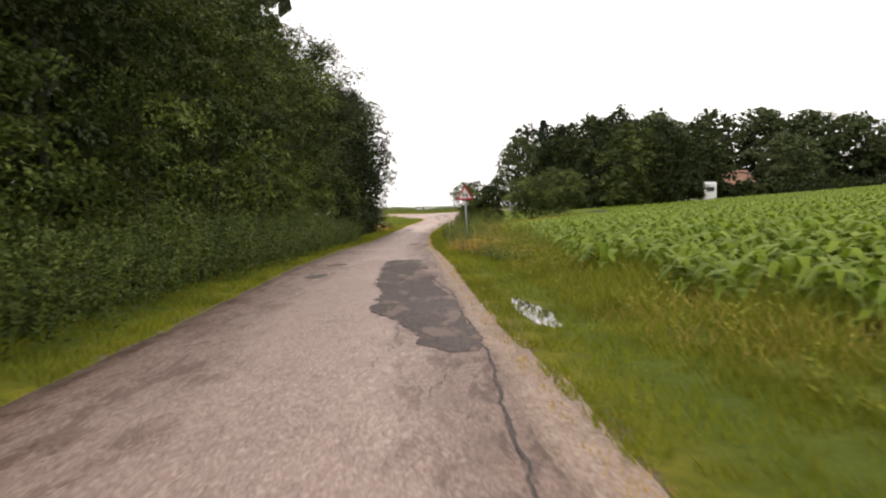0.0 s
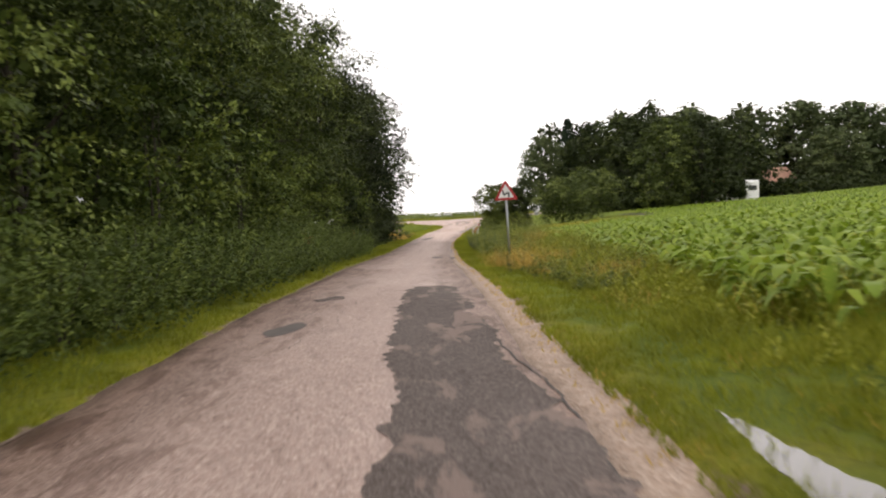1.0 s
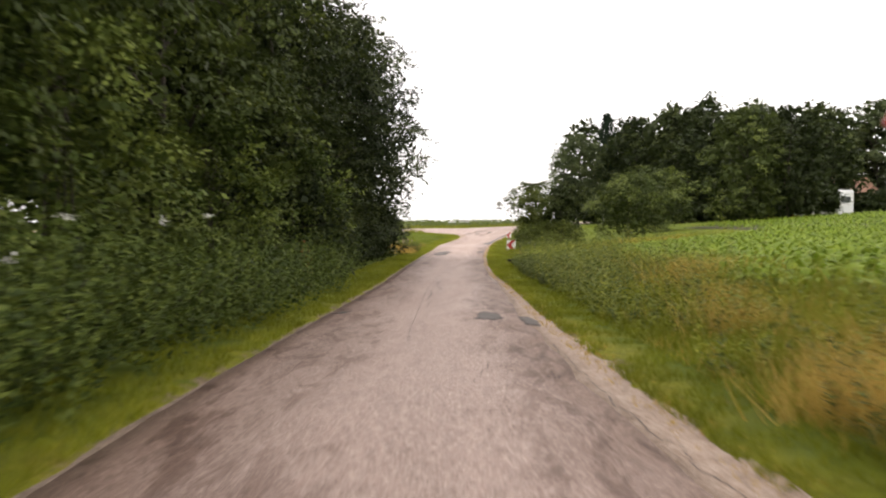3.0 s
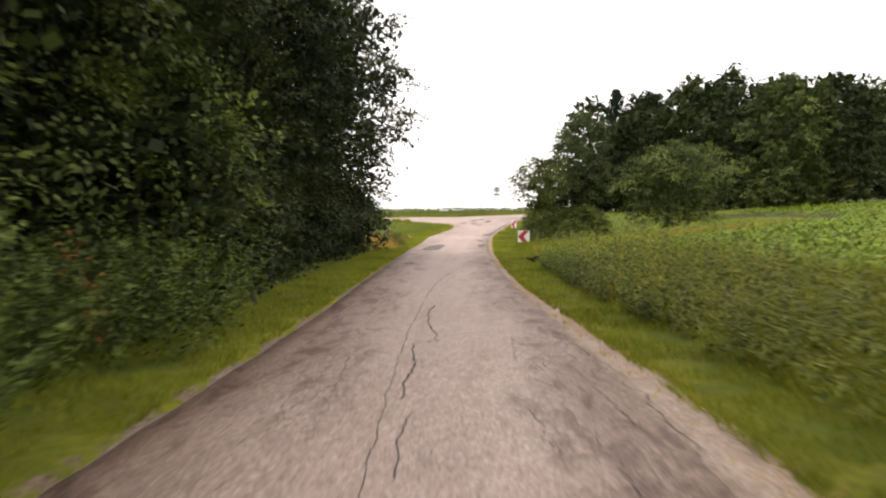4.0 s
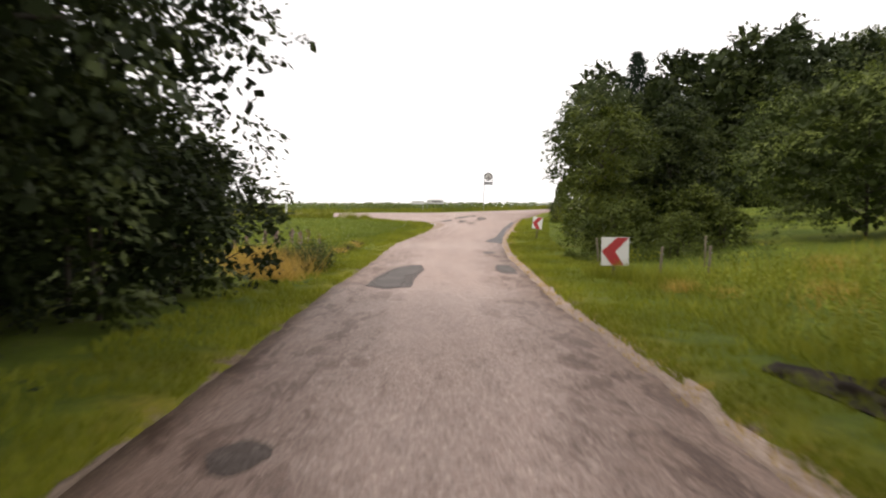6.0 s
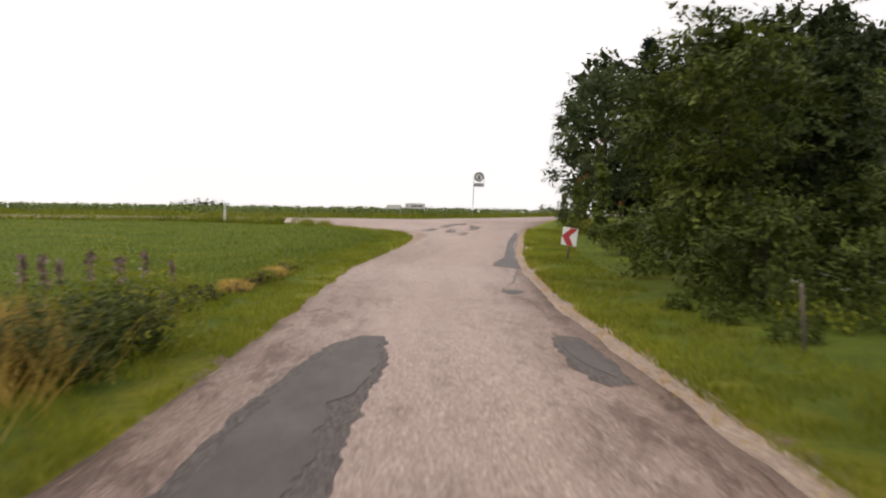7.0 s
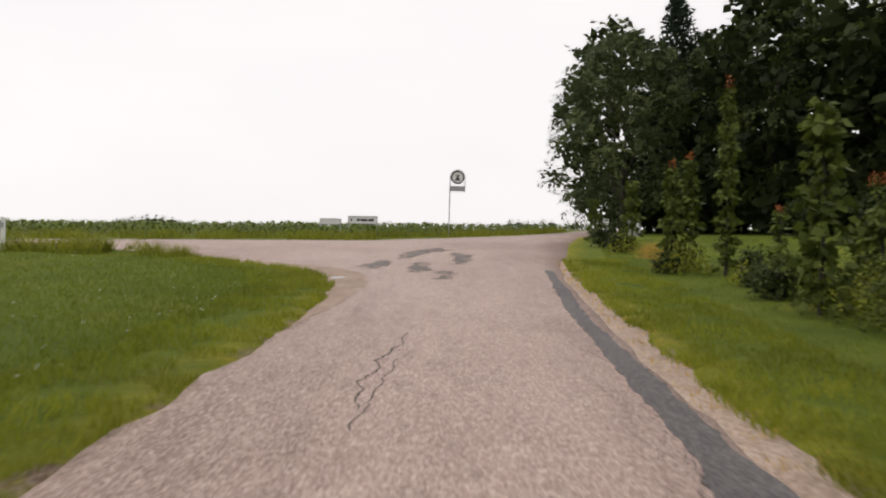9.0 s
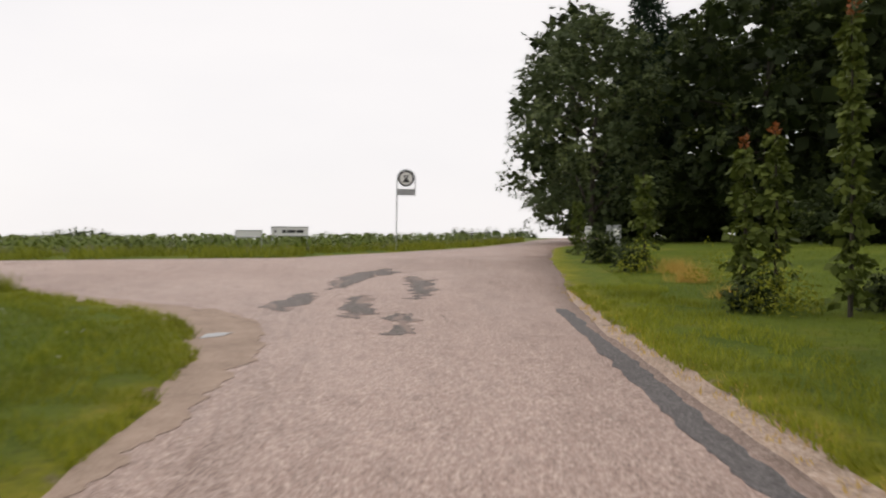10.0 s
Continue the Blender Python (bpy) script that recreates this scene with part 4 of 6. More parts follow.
def bank(n, rng):
    y = rng.uniform(0, 74, n)
    lo = np.interp(y, [0, 10, 20, 30, 40, 60, 74], [1.1, 1.0, 0.95, 0.55, 0.7, 0.9, 1.2])
    hi = np.interp(y, [0, 40, 48, 55, 62, 66, 70, 74], [3.2, 4.5, 4.3, 4.5, 4.8, 5.6, 12, 15])
    return right_edge(y) + lo + (hi - lo) * rng.uniform(0, 1, n), y


def bank_grade(x, y):
    return np.clip(0.28 + 0.42 * (x - right_edge(y) - np.interp(y, [0, 20, 30, 74], [1.1, 1.0, 0.5, 0.9])), 0.25, np.interp(y, [0, 30, 42, 58, 66], [1.1, 1.3, 2.0, 2.0, 1.2]))


grass("bank_weeds", 60000, bank, 0.42, 0.022, M_WEED, "tall tangled green weeds on the bank", 111, 0.8, 0.38, 0.8, grade=bank_grade)
grass("bank_grass", 46000, bank, 0.40, 0.018, M_GRASS, "long yellow-green grass on the bank", 113, 1.1, 0.42, 0.8, grade=bank_grade)
grass("bank_dry_grass", 13000, bank, 0.42, 0.016, M_DRY, "dry straw-coloured tall grass on the bank", 112, 0.55, 0.66, 0.8, grade=bank_grade)


def meadow(n, rng):
    y = rng.uniform(80, 110.5, n)
    return left_edge(np.minimum(y, 100)) - 0.75 - rng.uniform(0, 1, n) * 0.6 - 24 * rng.uniform(0, 1, n) ** 1.7, y


def off_road(n, rng):
    x, y = meadow(n, rng)
    ok = x < left_edge(y) - np.interp(y, [98, 103], [0.15, 1.0])
    return x[ok], y[ok]


grass("meadow_grass", 110000, off_road, 0.09, 0.018, M_MEADOW, "lush green meadow grass", 121, 0.6, 0.0, 0.6)
grass("far_verge_weeds", 26000, lambda n, rng: (lambda x: (x, np.interp(x, [-60, -2.2, -0.6, 1.6, 3.4, 6.2, 14.5], [116.2, 116.2, 118, 120.3, 122.5, 128, 150]) + 0.1 + 3.2 * rng.uniform(0, 1, n)))(rng.uniform(-60, 13, n)), 0.34, 0.03, M_WEED, "rough green verge weeds before the far crop", 123, 0.7, 0.35, 0.5)
grass("lawn_grass", 48000, lambda n, rng: (lambda y: (right_edge(y) + 1.0 + 12 * rng.uniform(0, 1, n) ** 1.5, y))(rng.uniform(86, 118, n)), 0.055, 0.016, M_MEADOW, "mown olive-green lawn grass beside the lane", 122)


def maize(rng, x, y, h, n_leaf, seg):
    """Maize plants with arching ribbon leaves."""
    V, F, k = [], [], 0
    n = len(x)
    z = height(x, y)
    for j in range(n_leaf):
        a = rng.uniform(0, 2 * np.pi, n)
        z0 = z + h * (0.08 + 0.62 * j / n_leaf) * rng.uniform(0.85, 1.1, n)
        ln = h * rng.uniform(0.55, 0.85, n)
        w = rng.uniform(0.045, 0.085, n)
        d = np.stack([np.cos(a), np.sin(a)], 1)
        s = np.stack([-np.sin(a), np.cos(a)], 1)
        rows = []
        for q in np.linspace(0, 1, seg + 1):
            out = ln * (0.12 + 0.80 * q)
            up = ln * (0.95 * q - 0.95 * q * q * rng.uniform(0.85, 1.25, n))
            ww = w * (0.55 + 1.3 * q * (1 - q) * 1.4) * (1.0 if q < 1 else 0.25)
            c = np.stack([x + d[:, 0] * out, y + d[:, 1] * out, z0 + up], 1)
            o = np.stack([s[:, 0] * ww, s[:, 1] * ww, np.zeros(n)], 1)
            rows += [c - o, c + o]
        v = np.stack(rows, 1)
        m = 2 * (seg + 1)
        base = (np.arange(n) * m + k)[:, None]
        f = np.concatenate([base + np.array([2 * i, 2 * i + 1, 2 * i + 3, 2 * i + 2])[None, :] for i in range(seg)])
        V.append(v.reshape(-1, 3))
        F.append(f)
        k += n * m
    return np.concatenate(V), np.concatenate(F)


def field_edge(y):
    return np.interp(y, [0, 8, 12, 20, 30, 40, 48, 55, 62, 66, 68, 70, 72, 78], [4.4, 3.7, 3.1, 3.1, 3.6, 3.5, 3.6, 3.6, 3.8, 4.3, 6.5, 10.0, 15.0, 17.0])


def field_spots(row, step, lo, hi, y0, y1, rng):
    gx_, gy_ = np.meshgrid(np.arange(lo, hi, row), np.arange(y0, y1, step))
    x, y = gx_.ravel() + rng.normal(size=gx_.size) * 0.06, gy_.ravel() + rng.normal(size=gx_.size) * 0.08
    x = x + 0.05 * y
    ok = (x > field_edge(y)) & (rng.uniform(0, 1, len(x)) > 0.08)
    return x[ok], y[ok]


def soil_sheet(name, ys, lo, hi, label):
    return tagged(new(name, strip(name, ys, lo, hi, 0.03, M_FIELD, 14, 0.1)), label, "soil", kind="structure")


kf = Mat("field_soil")
M_FIELD = kf.finish(kf.mix(kf.ramp(kf.noise(3, 6, 0.7), (0.35, 0.0), (0.7, 1.0)), (0.035, 0.042, 0.012), (0.085, 0.07, 0.035)), 0.95, normal=kf.bump(kf.noise(9, 5), 0.8, 0.05))
soil_sheet("field_ground", np.arange(3, 98, 1.5), lambda y: field_edge(y) + 0.25, lambda y: 52.0, "dark field soil between the maize rows")
soil_sheet("far_field_ground", np.arange(121.5, 168, 1.5), lambda y: -110.0, lambda y: lerp_table(y, FAR) - 2.6, "dark field soil under the far crop")
rng_c = np.random.default_rng(201)
fx, fy = field_spots(0.78, 0.17, 0.0, 14.0, 3, 76, rng_c)
stuff("maize_crop_near", *maize(rng_c, fx, fy, np.interp(fy, [46, 58], [0.84, 0.54]), 6, 3), M_MAIZE, "knee-high bright green maize crop in rows", "maize crop")
fx, fy = field_spots(0.85, 0.55, 14.0, 50.0, 5, 100, rng_c)
stuff("maize_crop_far", *maize(rng_c, fx, fy, np.interp(fy, [46, 60], [0.9, 0.6]), 4, 2), M_MAIZE, "bright green maize crop on the slope", "maize crop")


def far_crop(n, rng):
    x = rng.uniform(-85, 30, n)
    y = 119.5 + 48 * rng.uniform(0, 1, n) ** 1.8
    ok = (x < lerp_table(y, FAR) - 2.2) | (y < 119)
    return x[ok], y[ok]


rng_c = np.random.default_rng(202)
fx, fy = far_crop(6200, rng_c)
stuff("field_crop", *maize(rng_c, fx, fy, 0.72 * rng_c.uniform(0.7, 1.25, len(fx)), 4, 2), M_CROP, "green leafy field crop beyond the junction", "field crop")


# ---------------------------------------------------------------- road repairs, cracks and puddles
def surface(x, y):
    """Level of the asphalt's top."""
    a, b = float(asphalt_left(y)), float(asphalt_right(y))
    s = (x - a) / max(b - a, 1e-3)
    return float(height(x, y)) - 0.01 + 0.02 * max(0.0, 1 - (2 * s - 1) ** 2)


def blot(name, outline, material, lift=0.005, rag=0.07, step=0.09, parent=None, label="", level=surface, thick=0.012):
    """A thin slab with a ragged outline that follows the surface under it."""
    P = [Vector((x, y)) for x, y in outline]
    pts = []
    for k, a in enumerate(P):
        b = P[(k + 1) % len(P)]
        n = max(1, int((b - a).length / step))
        for i in range(n):
            q = a.lerp(b, i / n)
            r = rag * (noise.noise(Vector((q.x * 6, q.y * 3.1, 1.7))) + 0.8 * noise.noise(Vector((q.x * 21, q.y * 13, 5.1))))
            d = (b - a).normalized()
            pts.append((q.x - d.y * r, q.y + d.x * r))
    bm = bmesh.new()
    top = [bm.verts.new((x, y, level(x, y) + lift)) for x, y in pts]
    low = [bm.verts.new((x, y, level(x, y) + lift - thick)) for x, y in pts]
    face = bm.faces.new(top)
    for k in range(len(top)):
        j = (k + 1) % len(top)
        bm.faces.new((top[k], low[k], low[j], top[j]))
    bmesh.ops.triangulate(bm, faces=[face])
    for _ in range(2):
        long = [e for e in bm.edges if e.calc_length() > 0.9]
        if long:
            bmesh.ops.subdivide_edges(bm, edges=long, cuts=1)
            bmesh.ops.triangulate(bm, faces=bm.faces[:])
    for v in bm.verts:
        if v not in low:
            v.co.z = max(v.co.z, level(v.co.x, v.co.y) + lift) if len(v.link_faces) and v not in top else v.co.z
    bmesh.ops.recalc_face_normals(bm, faces=bm.faces[:])
    return part(name, bm, material, parent, label)


def oval(cx, cy, rx, ry, skew=0.0):
    """An uneven oval outline."""
    return [(cx + rx * math.cos(a) * (1 + 0.15 * math.sin(3 * a + cy)) + skew * math.sin(a) * ry * 0.5, cy + ry * math.sin(a) * (1 + 0.12 * math.cos(2 * a + cx))) for a in np.linspace(0, 2 * math.pi, 18, endpoint=False)]


def crack(points, w=0.02, rag=0.05, seed=0.0, fine=0.05, name="crack", material=None, lift=0.004):
    """A thin jagged ribbon of dirt-filled crack along the points."""
    P = [Vector(p) for p in points]
    line = []
    for a, b in zip(P[:-1], P[1:]):
        n = max(2, int((b - a).length / fine))
        for i in range(n):
            line.append(a.lerp(b, i / n))
    line.append(P[-1])
    v, f = [], []
    for k, q in enumerate(line):
        d = (line[min(k + 1, len(line) - 1)] - line[max(k - 1, 0)]).normalized()
        o = rag * (noise.noise(Vector((q.y * 2.3, seed, 0))) + 0.45 * noise.noise(Vector((q.y * 8.1, seed, 4))))
        ww = 0.55 * w * (0.35 + 0.9 * abs(noise.noise(Vector((q.y * 3.7, seed, 9))))) * (0.2 if k in (0, len(line) - 1) else 1)
        for sgn in (-1, 1):
            x, y = q.x - d.y * (o + sgn * ww), q.y + d.x * (o + sgn * ww)
            v.append((x, y, surface(x, y) + lift))
        if k:
            f.append((2 * k - 2, 2 * k - 1, 2 * k + 1, 2 * k))
    return part(name, mesh_of(name, v, f, material or M_CRACK), None, road)


blot("asphalt_patch", [(-0.95, 11.2), (-0.95, 13.0), (-1.15, 14.2), (-1.32, 16.5), (-1.42, 19.5), (-1.48, 21.5), (-1.4, 23.1), (-0.95, 23.3), (-0.55, 22.8), (-0.6, 21.0), (-0.3, 19.8), (-0.42, 18.2), (-0.1, 16.6), (-0.2, 15.0),
                        (0.05, 13.6), (0.2, 11.8), (0.3, 9.6), (0.36, 7.6), (0.1, 7.5), (-0.25, 7.9), (-0.35, 9.0), (-0.6, 10.0), (-0.92, 10.6)], M_PATCH, rag=0.12, parent=road, label="dark mottled asphalt patch")
crack([(0.42, 3.0), (0.40, 5.0), (0.42, 7.2), (0.36, 9.0), (0.24, 10.6), (0.17, 13.2), (-0.1, 15.1), (-0.25, 17.5)], 0.045, 0.05, 1.0, name="edge_seam")
blot("asphalt_patch", oval(-2.64, 17.05, 0.20, 0.55, 0.25), M_SMOOTH, rag=0.06, step=0.1, parent=road, label="small grey asphalt patch")
blot("asphalt_patch", oval(-2.72, 20.9, 0.24, 0.45, 0.2), M_PATCH, rag=0.09, step=0.1, parent=road, label="small worn dark asphalt patch")
for k, pts in enumerate([[(-2.3, 15.4), (-2.25, 16.4), (-2.1, 17.4), (-2.2, 19.0), (-2.15, 20.2)], [(-2.9, 14.8), (-2.75, 15.6), (-2.6, 16.2)], [(-2.75, 17.8), (-2.6, 18.6), (-2.7, 19.8)], [(-3.0, 13.0), (-2.85, 14.2)],
                         [(-2.95, 26.6), (-2.7, 27.4), (-2.65, 28.6)], [(-3.2, 24.0), (-2.9, 25.5)], [(-0.7, 6.4), (-0.45, 8.0), (-0.55, 9.6)], [(-0.1, 5.6), (0.05, 7.0)],
                         [(-1.3, 24.6), (-1.25, 25.3)], [(-1.5, 35.0), (-1.72, 33.6)], [(-0.35, 27.0), (-0.3, 29.5), (-0.6, 33.0), (-0.7, 36.5)]]):
    crack(pts, 0.013, 0.08, 3.0 + k)
crack([(-2.47, 41.6), (-2.50, 42.34), (-2.46, 43.07)], 0.026, 0.03, 20.0)
crack([(-2.56, 43.5), (-2.57, 44.2), (-2.53, 44.96), (-2.60, 46.0), (-2.61, 46.4), (-2.36, 46.6)], 0.034, 0.05, 21.0)
crack([(-2.34, 46.5), (-2.39, 47.1), (-2.45, 47.6), (-2.50, 48.2), (-2.54, 49.0), (-2.55, 50.0), (-2.47, 50.7)], 0.034, 0.05, 22.0)
crack([(-2.50, 36.5), (-2.56, 38.6), (-2.60, 40.6), (-2.63, 42.0), (-2.68, 43.9), (-2.73, 47.4), (-2.70, 50.1), (-2.66, 53.0)], 0.014, 0.03, 24.0, name="paving_joint")
crack([(-2.66, 53.0), (-2.56, 55.3), (-2.36, 57.7), (-2.21, 58.9), (-1.89, 61.3)], 0.030, 0.03, 25.0, name="paving_joint")
for k, pts in enumerate([[(-1.34, 45.4), (-1.30, 44.6), (-1.38, 43.5), (-1.32, 42.2)], [(-1.66, 43.2), (-1.62, 42.6), (-1.58, 42.1)], [(-1.30, 42.0), (-1.28, 41.2)], [(-3.36, 45.7), (-3.30, 44.2), (-3.40, 43.6)], [(-3.48, 43.7), (-3.30, 43.0), (-3.5, 42.2)], [(-3.3, 42.5), (-2.9, 42.6)],
                         [(-0.98, 58.4), (-0.95, 57.0), (-0.97, 55.2), (-0.93, 54.0), (-0.95, 53.0), (-0.97, 51.6)], [(-1.38, 53.4), (-1.45, 52.1)], [(-1.72, 54.6), (-1.75, 53.8)], [(-2.62, 90.15), (-2.15, 90.2)],
                         [(-0.97, 81.6), (-0.94, 81.2), (-0.59, 81.0)], [(-0.63, 82.0), (-0.60, 81.0), (-0.62, 80.0), (-0.69, 78.6), (-0.62, 77.9)], [(0.44, 92.6), (0.18, 91.3), (-0.06, 90.1), (-0.20, 89.4), (-0.38, 88.7)], [(-0.49, 28.3), (-0.46, 26.6), (-0.40, 25.4)],
                         [(-1.15, 26.2), (-1.08, 25.6)], [(-1.69, 26.5), (-1.42, 26.45)], [(-1.54, 27.9), (-1.35, 28.0)], [(-3.04, 25.6), (-3.07, 26.4)], [(-1.69, 42.0), (-1.26, 42.1)]]):
    crack(pts, 0.013, 0.10, 70.0 + k)
crack([(-1.96, 87.3), (-1.70, 87.5), (-1.46, 87.75), (-1.07, 87.8), (-0.85, 88.0), (-0.64, 88.05), (-0.45, 87.85), (-0.33, 87.8)], 0.026, 0.08, 90.0)
crack([(-0.33, 87.8), (-0.36, 87.4), (-0.28, 86.9), (-0.38, 86.3)], 0.03, 0.08, 91.0)
crack([(-1.2, 95.3), (-1.45, 94.0), (-1.67, 92.8), (-1.75, 91.9)], 0.024, 0.09, 92.0)
for k, pts in enumerate([[(-1.0, 42.6), (-1.1, 44.8), (-0.95, 46.8), (-0.98, 49.0)], [(-0.8, 42.0), (-0.75, 44.4), (-0.9, 47.5)], [(-1.6, 45.2), (-1.5, 47.0)], 
                         [(-3.3, 43.2), (-3.1, 44.4), (-3.25, 45.8)], [(-0.7, 79.5), (-0.6, 80.6), (-0.75, 82.0), (-0.9, 83.6)], [(-0.45, 80.4), (-0.95, 81.9)],
                         [(-1.75, 91.4), (-1.6, 92.3), (-1.45, 93.4), (-1.2, 94.2)], [(-2.6, 93.2), (-1.7, 93.2)], [(0.35, 92.0), (0.5, 93.4), (0.35, 94.6)], [(-0.87, 102.7), (0.38, 103.2), (1.13, 103.6)], [(0.41, 102.9), (0.45, 102.0), (1.03, 101.9)],
                         [(-3.0, 104.3), (-2.3, 103.4), (-1.85, 102.6)], [(-1.9, 106.8), (-1.2, 107.0)], [(-0.4, 111.6), (0.4, 112.0)]]):
    crack(pts, 0.015, 0.09, 30.0 + k)
for out in ([(-1.62, 39.5), (-1.52, 40.6), (-1.42, 40.8), (-1.22, 40.4), (-1.14, 39.7), (-1.3, 39.3)], [(-0.9, 40.0), (-0.74, 39.95), (-0.62, 39.2), (-0.66, 38.5), (-0.84, 38.7)], [(-4.16, 40.5), (-4.0, 40.9), (-3.8, 40.95), (-3.9, 40.6)]):
    cx0, cy0 = sum(p[0] for p in out) / len(out), sum(p[1] for p in out) / len(out)
    blot("asphalt_patch", out, M_PATCHRIM, rag=0.04, step=0.08, parent=road, label="small dark-rimmed asphalt patch")
    blot("patch_core", [(cx0 + (x - cx0) * 0.8, cy0 + (y - cy0) * 0.8) for x, y in out], M_SMOOTH, 0.010, rag=0.03, step=0.08, parent=road, label="smooth grey core of the asphalt patch")
crack([(-0.7, 83.4), (-0.45, 84.6), (-0.11, 86.6)], 0.03, 0.09, 61.0)
blot("asphalt_patch", oval(-3.54, 63.1, 0.17, 0.28, 0.0), M_PATCH, rag=0.05, step=0.1, parent=road, label="small dark asphalt patch")
blot("asphalt_patch", [(-3.62, 73.0), (-3.6, 73.6), (-3.56, 74.4), (-3.42, 76.0), (-3.22, 77.3), (-2.93, 77.95), (-2.7, 77.9), (-2.64, 76.6), (-2.70, 75.4), (-2.78, 74.3), (-2.85, 72.6), (-3.3, 72.3)], M_PATCHRIM, rag=0.05, parent=road, label="dark ragged asphalt patch")
blot("patch_core", [(-3.50, 73.2), (-3.44, 74.6), (-3.28, 76.2), (-3.10, 77.2), (-2.88, 77.75), (-2.74, 77.6), (-2.70, 76.5), (-2.80, 75.2), (-2.98, 74.9), (-2.96, 73.4), (-3.05, 72.6), (-3.3, 72.5)], M_SMOOTH, 0.010, rag=0.05, parent=road, label="smooth grey core of the asphalt patch")
blot("asphalt_patch", [(-0.88, 78.2), (-0.62, 77.9), (-0.66, 76.6), (-0.70, 75.6), (-0.97, 75.5), (-1.09, 76.3), (-1.0, 77.4)], M_PATCHRIM, rag=0.06, parent=road, label="dark asphalt patch at the lane edge")
blot("patch_core", [(-0.90, 77.8), (-0.80, 77.6), (-0.74, 76.4), (-0.80, 75.8), (-0.92, 76.3), (-0.95, 77.0)], M_SMOOTH, 0.010, rag=0.03, parent=road, label="smooth grey core of the asphalt patch")
blot("asphalt_patch", oval(-0.75, 82.6, 0.15, 0.34, 0.1), M_TAR, rag=0.08, step=0.1, parent=road, label="small worn dark asphalt patch")
blot("asphalt_patch", [(-0.47, 88.15), (-0.36, 88.9), (-0.16, 89.8), (0.10, 90.7), (0.24, 91.6), (0.36, 92.7), (0.60, 94.3), (0.80, 95.8), (0.98, 97.2), (1.22, 98.6), (1.43, 99.9), (1.66, 101.0), (2.04, 103.4), (2.2, 103.3), (1.86, 101.3), (1.60, 99.4), (1.28, 97.6),
                        (1.12, 96.6), (0.98, 95.6), (0.83, 94.5), (0.62, 92.5), (0.43, 91.2), (0.38, 90.4), (0.22, 88.9), (0.08, 87.5), (0.0, 87.32), (-0.22, 87.65)], M_TAR, rag=0.045, parent=road, label="long grey asphalt repair strip")
for out in ([(-1.83, 103.9), (-1.49, 103.5), (-1.16, 105.1), (-1.21, 105.9), (-1.47, 105.7)], [(-0.98, 106.2), (-0.55, 109.1), (0.53, 111.2), (0.62, 110.0), (-0.26, 108.0), (-0.74, 106.4)],
            [(-0.83, 102.8), (-0.70, 104.6), (-0.35, 105.3), (-0.38, 103.9), (-0.55, 102.9)], [(-0.40, 101.4), (-0.25, 102.3), (-0.23, 102.9), (0.1, 103.1), (-0.08, 101.7)], [(0.27, 104.8), (0.70, 108.8), (1.0, 108.1), (0.88, 106.0), (0.46, 104.7)]):
    blot("asphalt_patch", out, M_WORN, rag=0.26, step=0.08, parent=road, label="ragged grey asphalt patch at the junction")


def land(x, y):
    return float(height(x, y)) + 0.015


tagged(blot("puddle", [(1.05, 12.4), (0.98, 11.2), (0.96, 10.2), (1.08, 9.2), (1.24, 8.9), (1.30, 8.9), (1.36, 9.5), (1.37, 10.3), (1.22, 11.4)], M_WATER, 0.008, 0.05, 0.07, level=land), "shallow puddle of rainwater in the verge", "puddle")
tagged(blot("puddle", [(-2.36, 101.55), (-2.12, 101.68), (-2.02, 101.86), (-2.16, 101.9), (-2.3, 101.84)], M_WATER, 0.010, 0.03, 0.05, thick=0.002), "small puddle at the broken road corner", "puddle")
tagged(blot("gravel_patch", [(-2.8, 94.6), (-2.4, 96.4), (-2.0, 98.2), (-1.72, 100.2), (-1.7, 101.8), (-1.9, 102.9), (-2.4, 103.9), (-3.2, 104.6), (-4.2, 105.6), (-4.4, 105.0), (-3.3, 103.5), (-2.75, 102.3), (-2.5, 101.0), (-2.45, 99.0)], M_SAND, 0.004, 0.12, 0.06, thick=0.002),
       "sandy gravel spilled over the junction corner", "gravel patch")
tagged(blot("mud_patch", [(0.02, 65.2), (0.15, 63.4), (0.05, 61.8), (0.45, 62.2), (0.75, 63.8), (0.7, 64.8), (0.3, 65.6)], M_SOIL, 0.015, 0.07, 0.12, level=land), "patch of churned wet black soil", "mud")
for k, (x, y, r) in enumerate([(0.42, 63.2, 0.20), (0.52, 62.9, 0.13), (0.25, 64.3, 0.11), (0.36, 64.0, 0.07), (0.6, 64.4, 0.12), (0.3, 62.5, 0.09), (0.62, 63.3, 0.10), (0.12, 65.0, 0.08), (0.5, 63.7, 0.08), (0.2, 63.5, 0.07)]):
    bm = bmesh.new()
    bmesh.ops.create_icosphere(bm, subdivisions=3, radius=r)
    for v in bm.verts:
        v.co *= 1 + 0.5 * noise.noise(v.co * 9 + Vector((k, 0, 0)))
        v.co.z *= 0.65
    ob = tagged(part("soil_clod", bm, M_SOIL), "dark wet clod of soil on the verge", "clod", "clods of soil")
    ob.location = (x, y, land(x, y) + r * 0.3)


# ---------------------------------------------------------------- signs and posts
def cylinder(r, z0, z1, n=16, x=0.0, y=0.0):
    bm = bmesh.new()
    bmesh.ops.create_cone(bm, cap_ends=True, segments=n, radius1=r, radius2=r, depth=z1 - z0, matrix=Matrix.Translation((x, y, (z0 + z1) / 2)))
    return bm


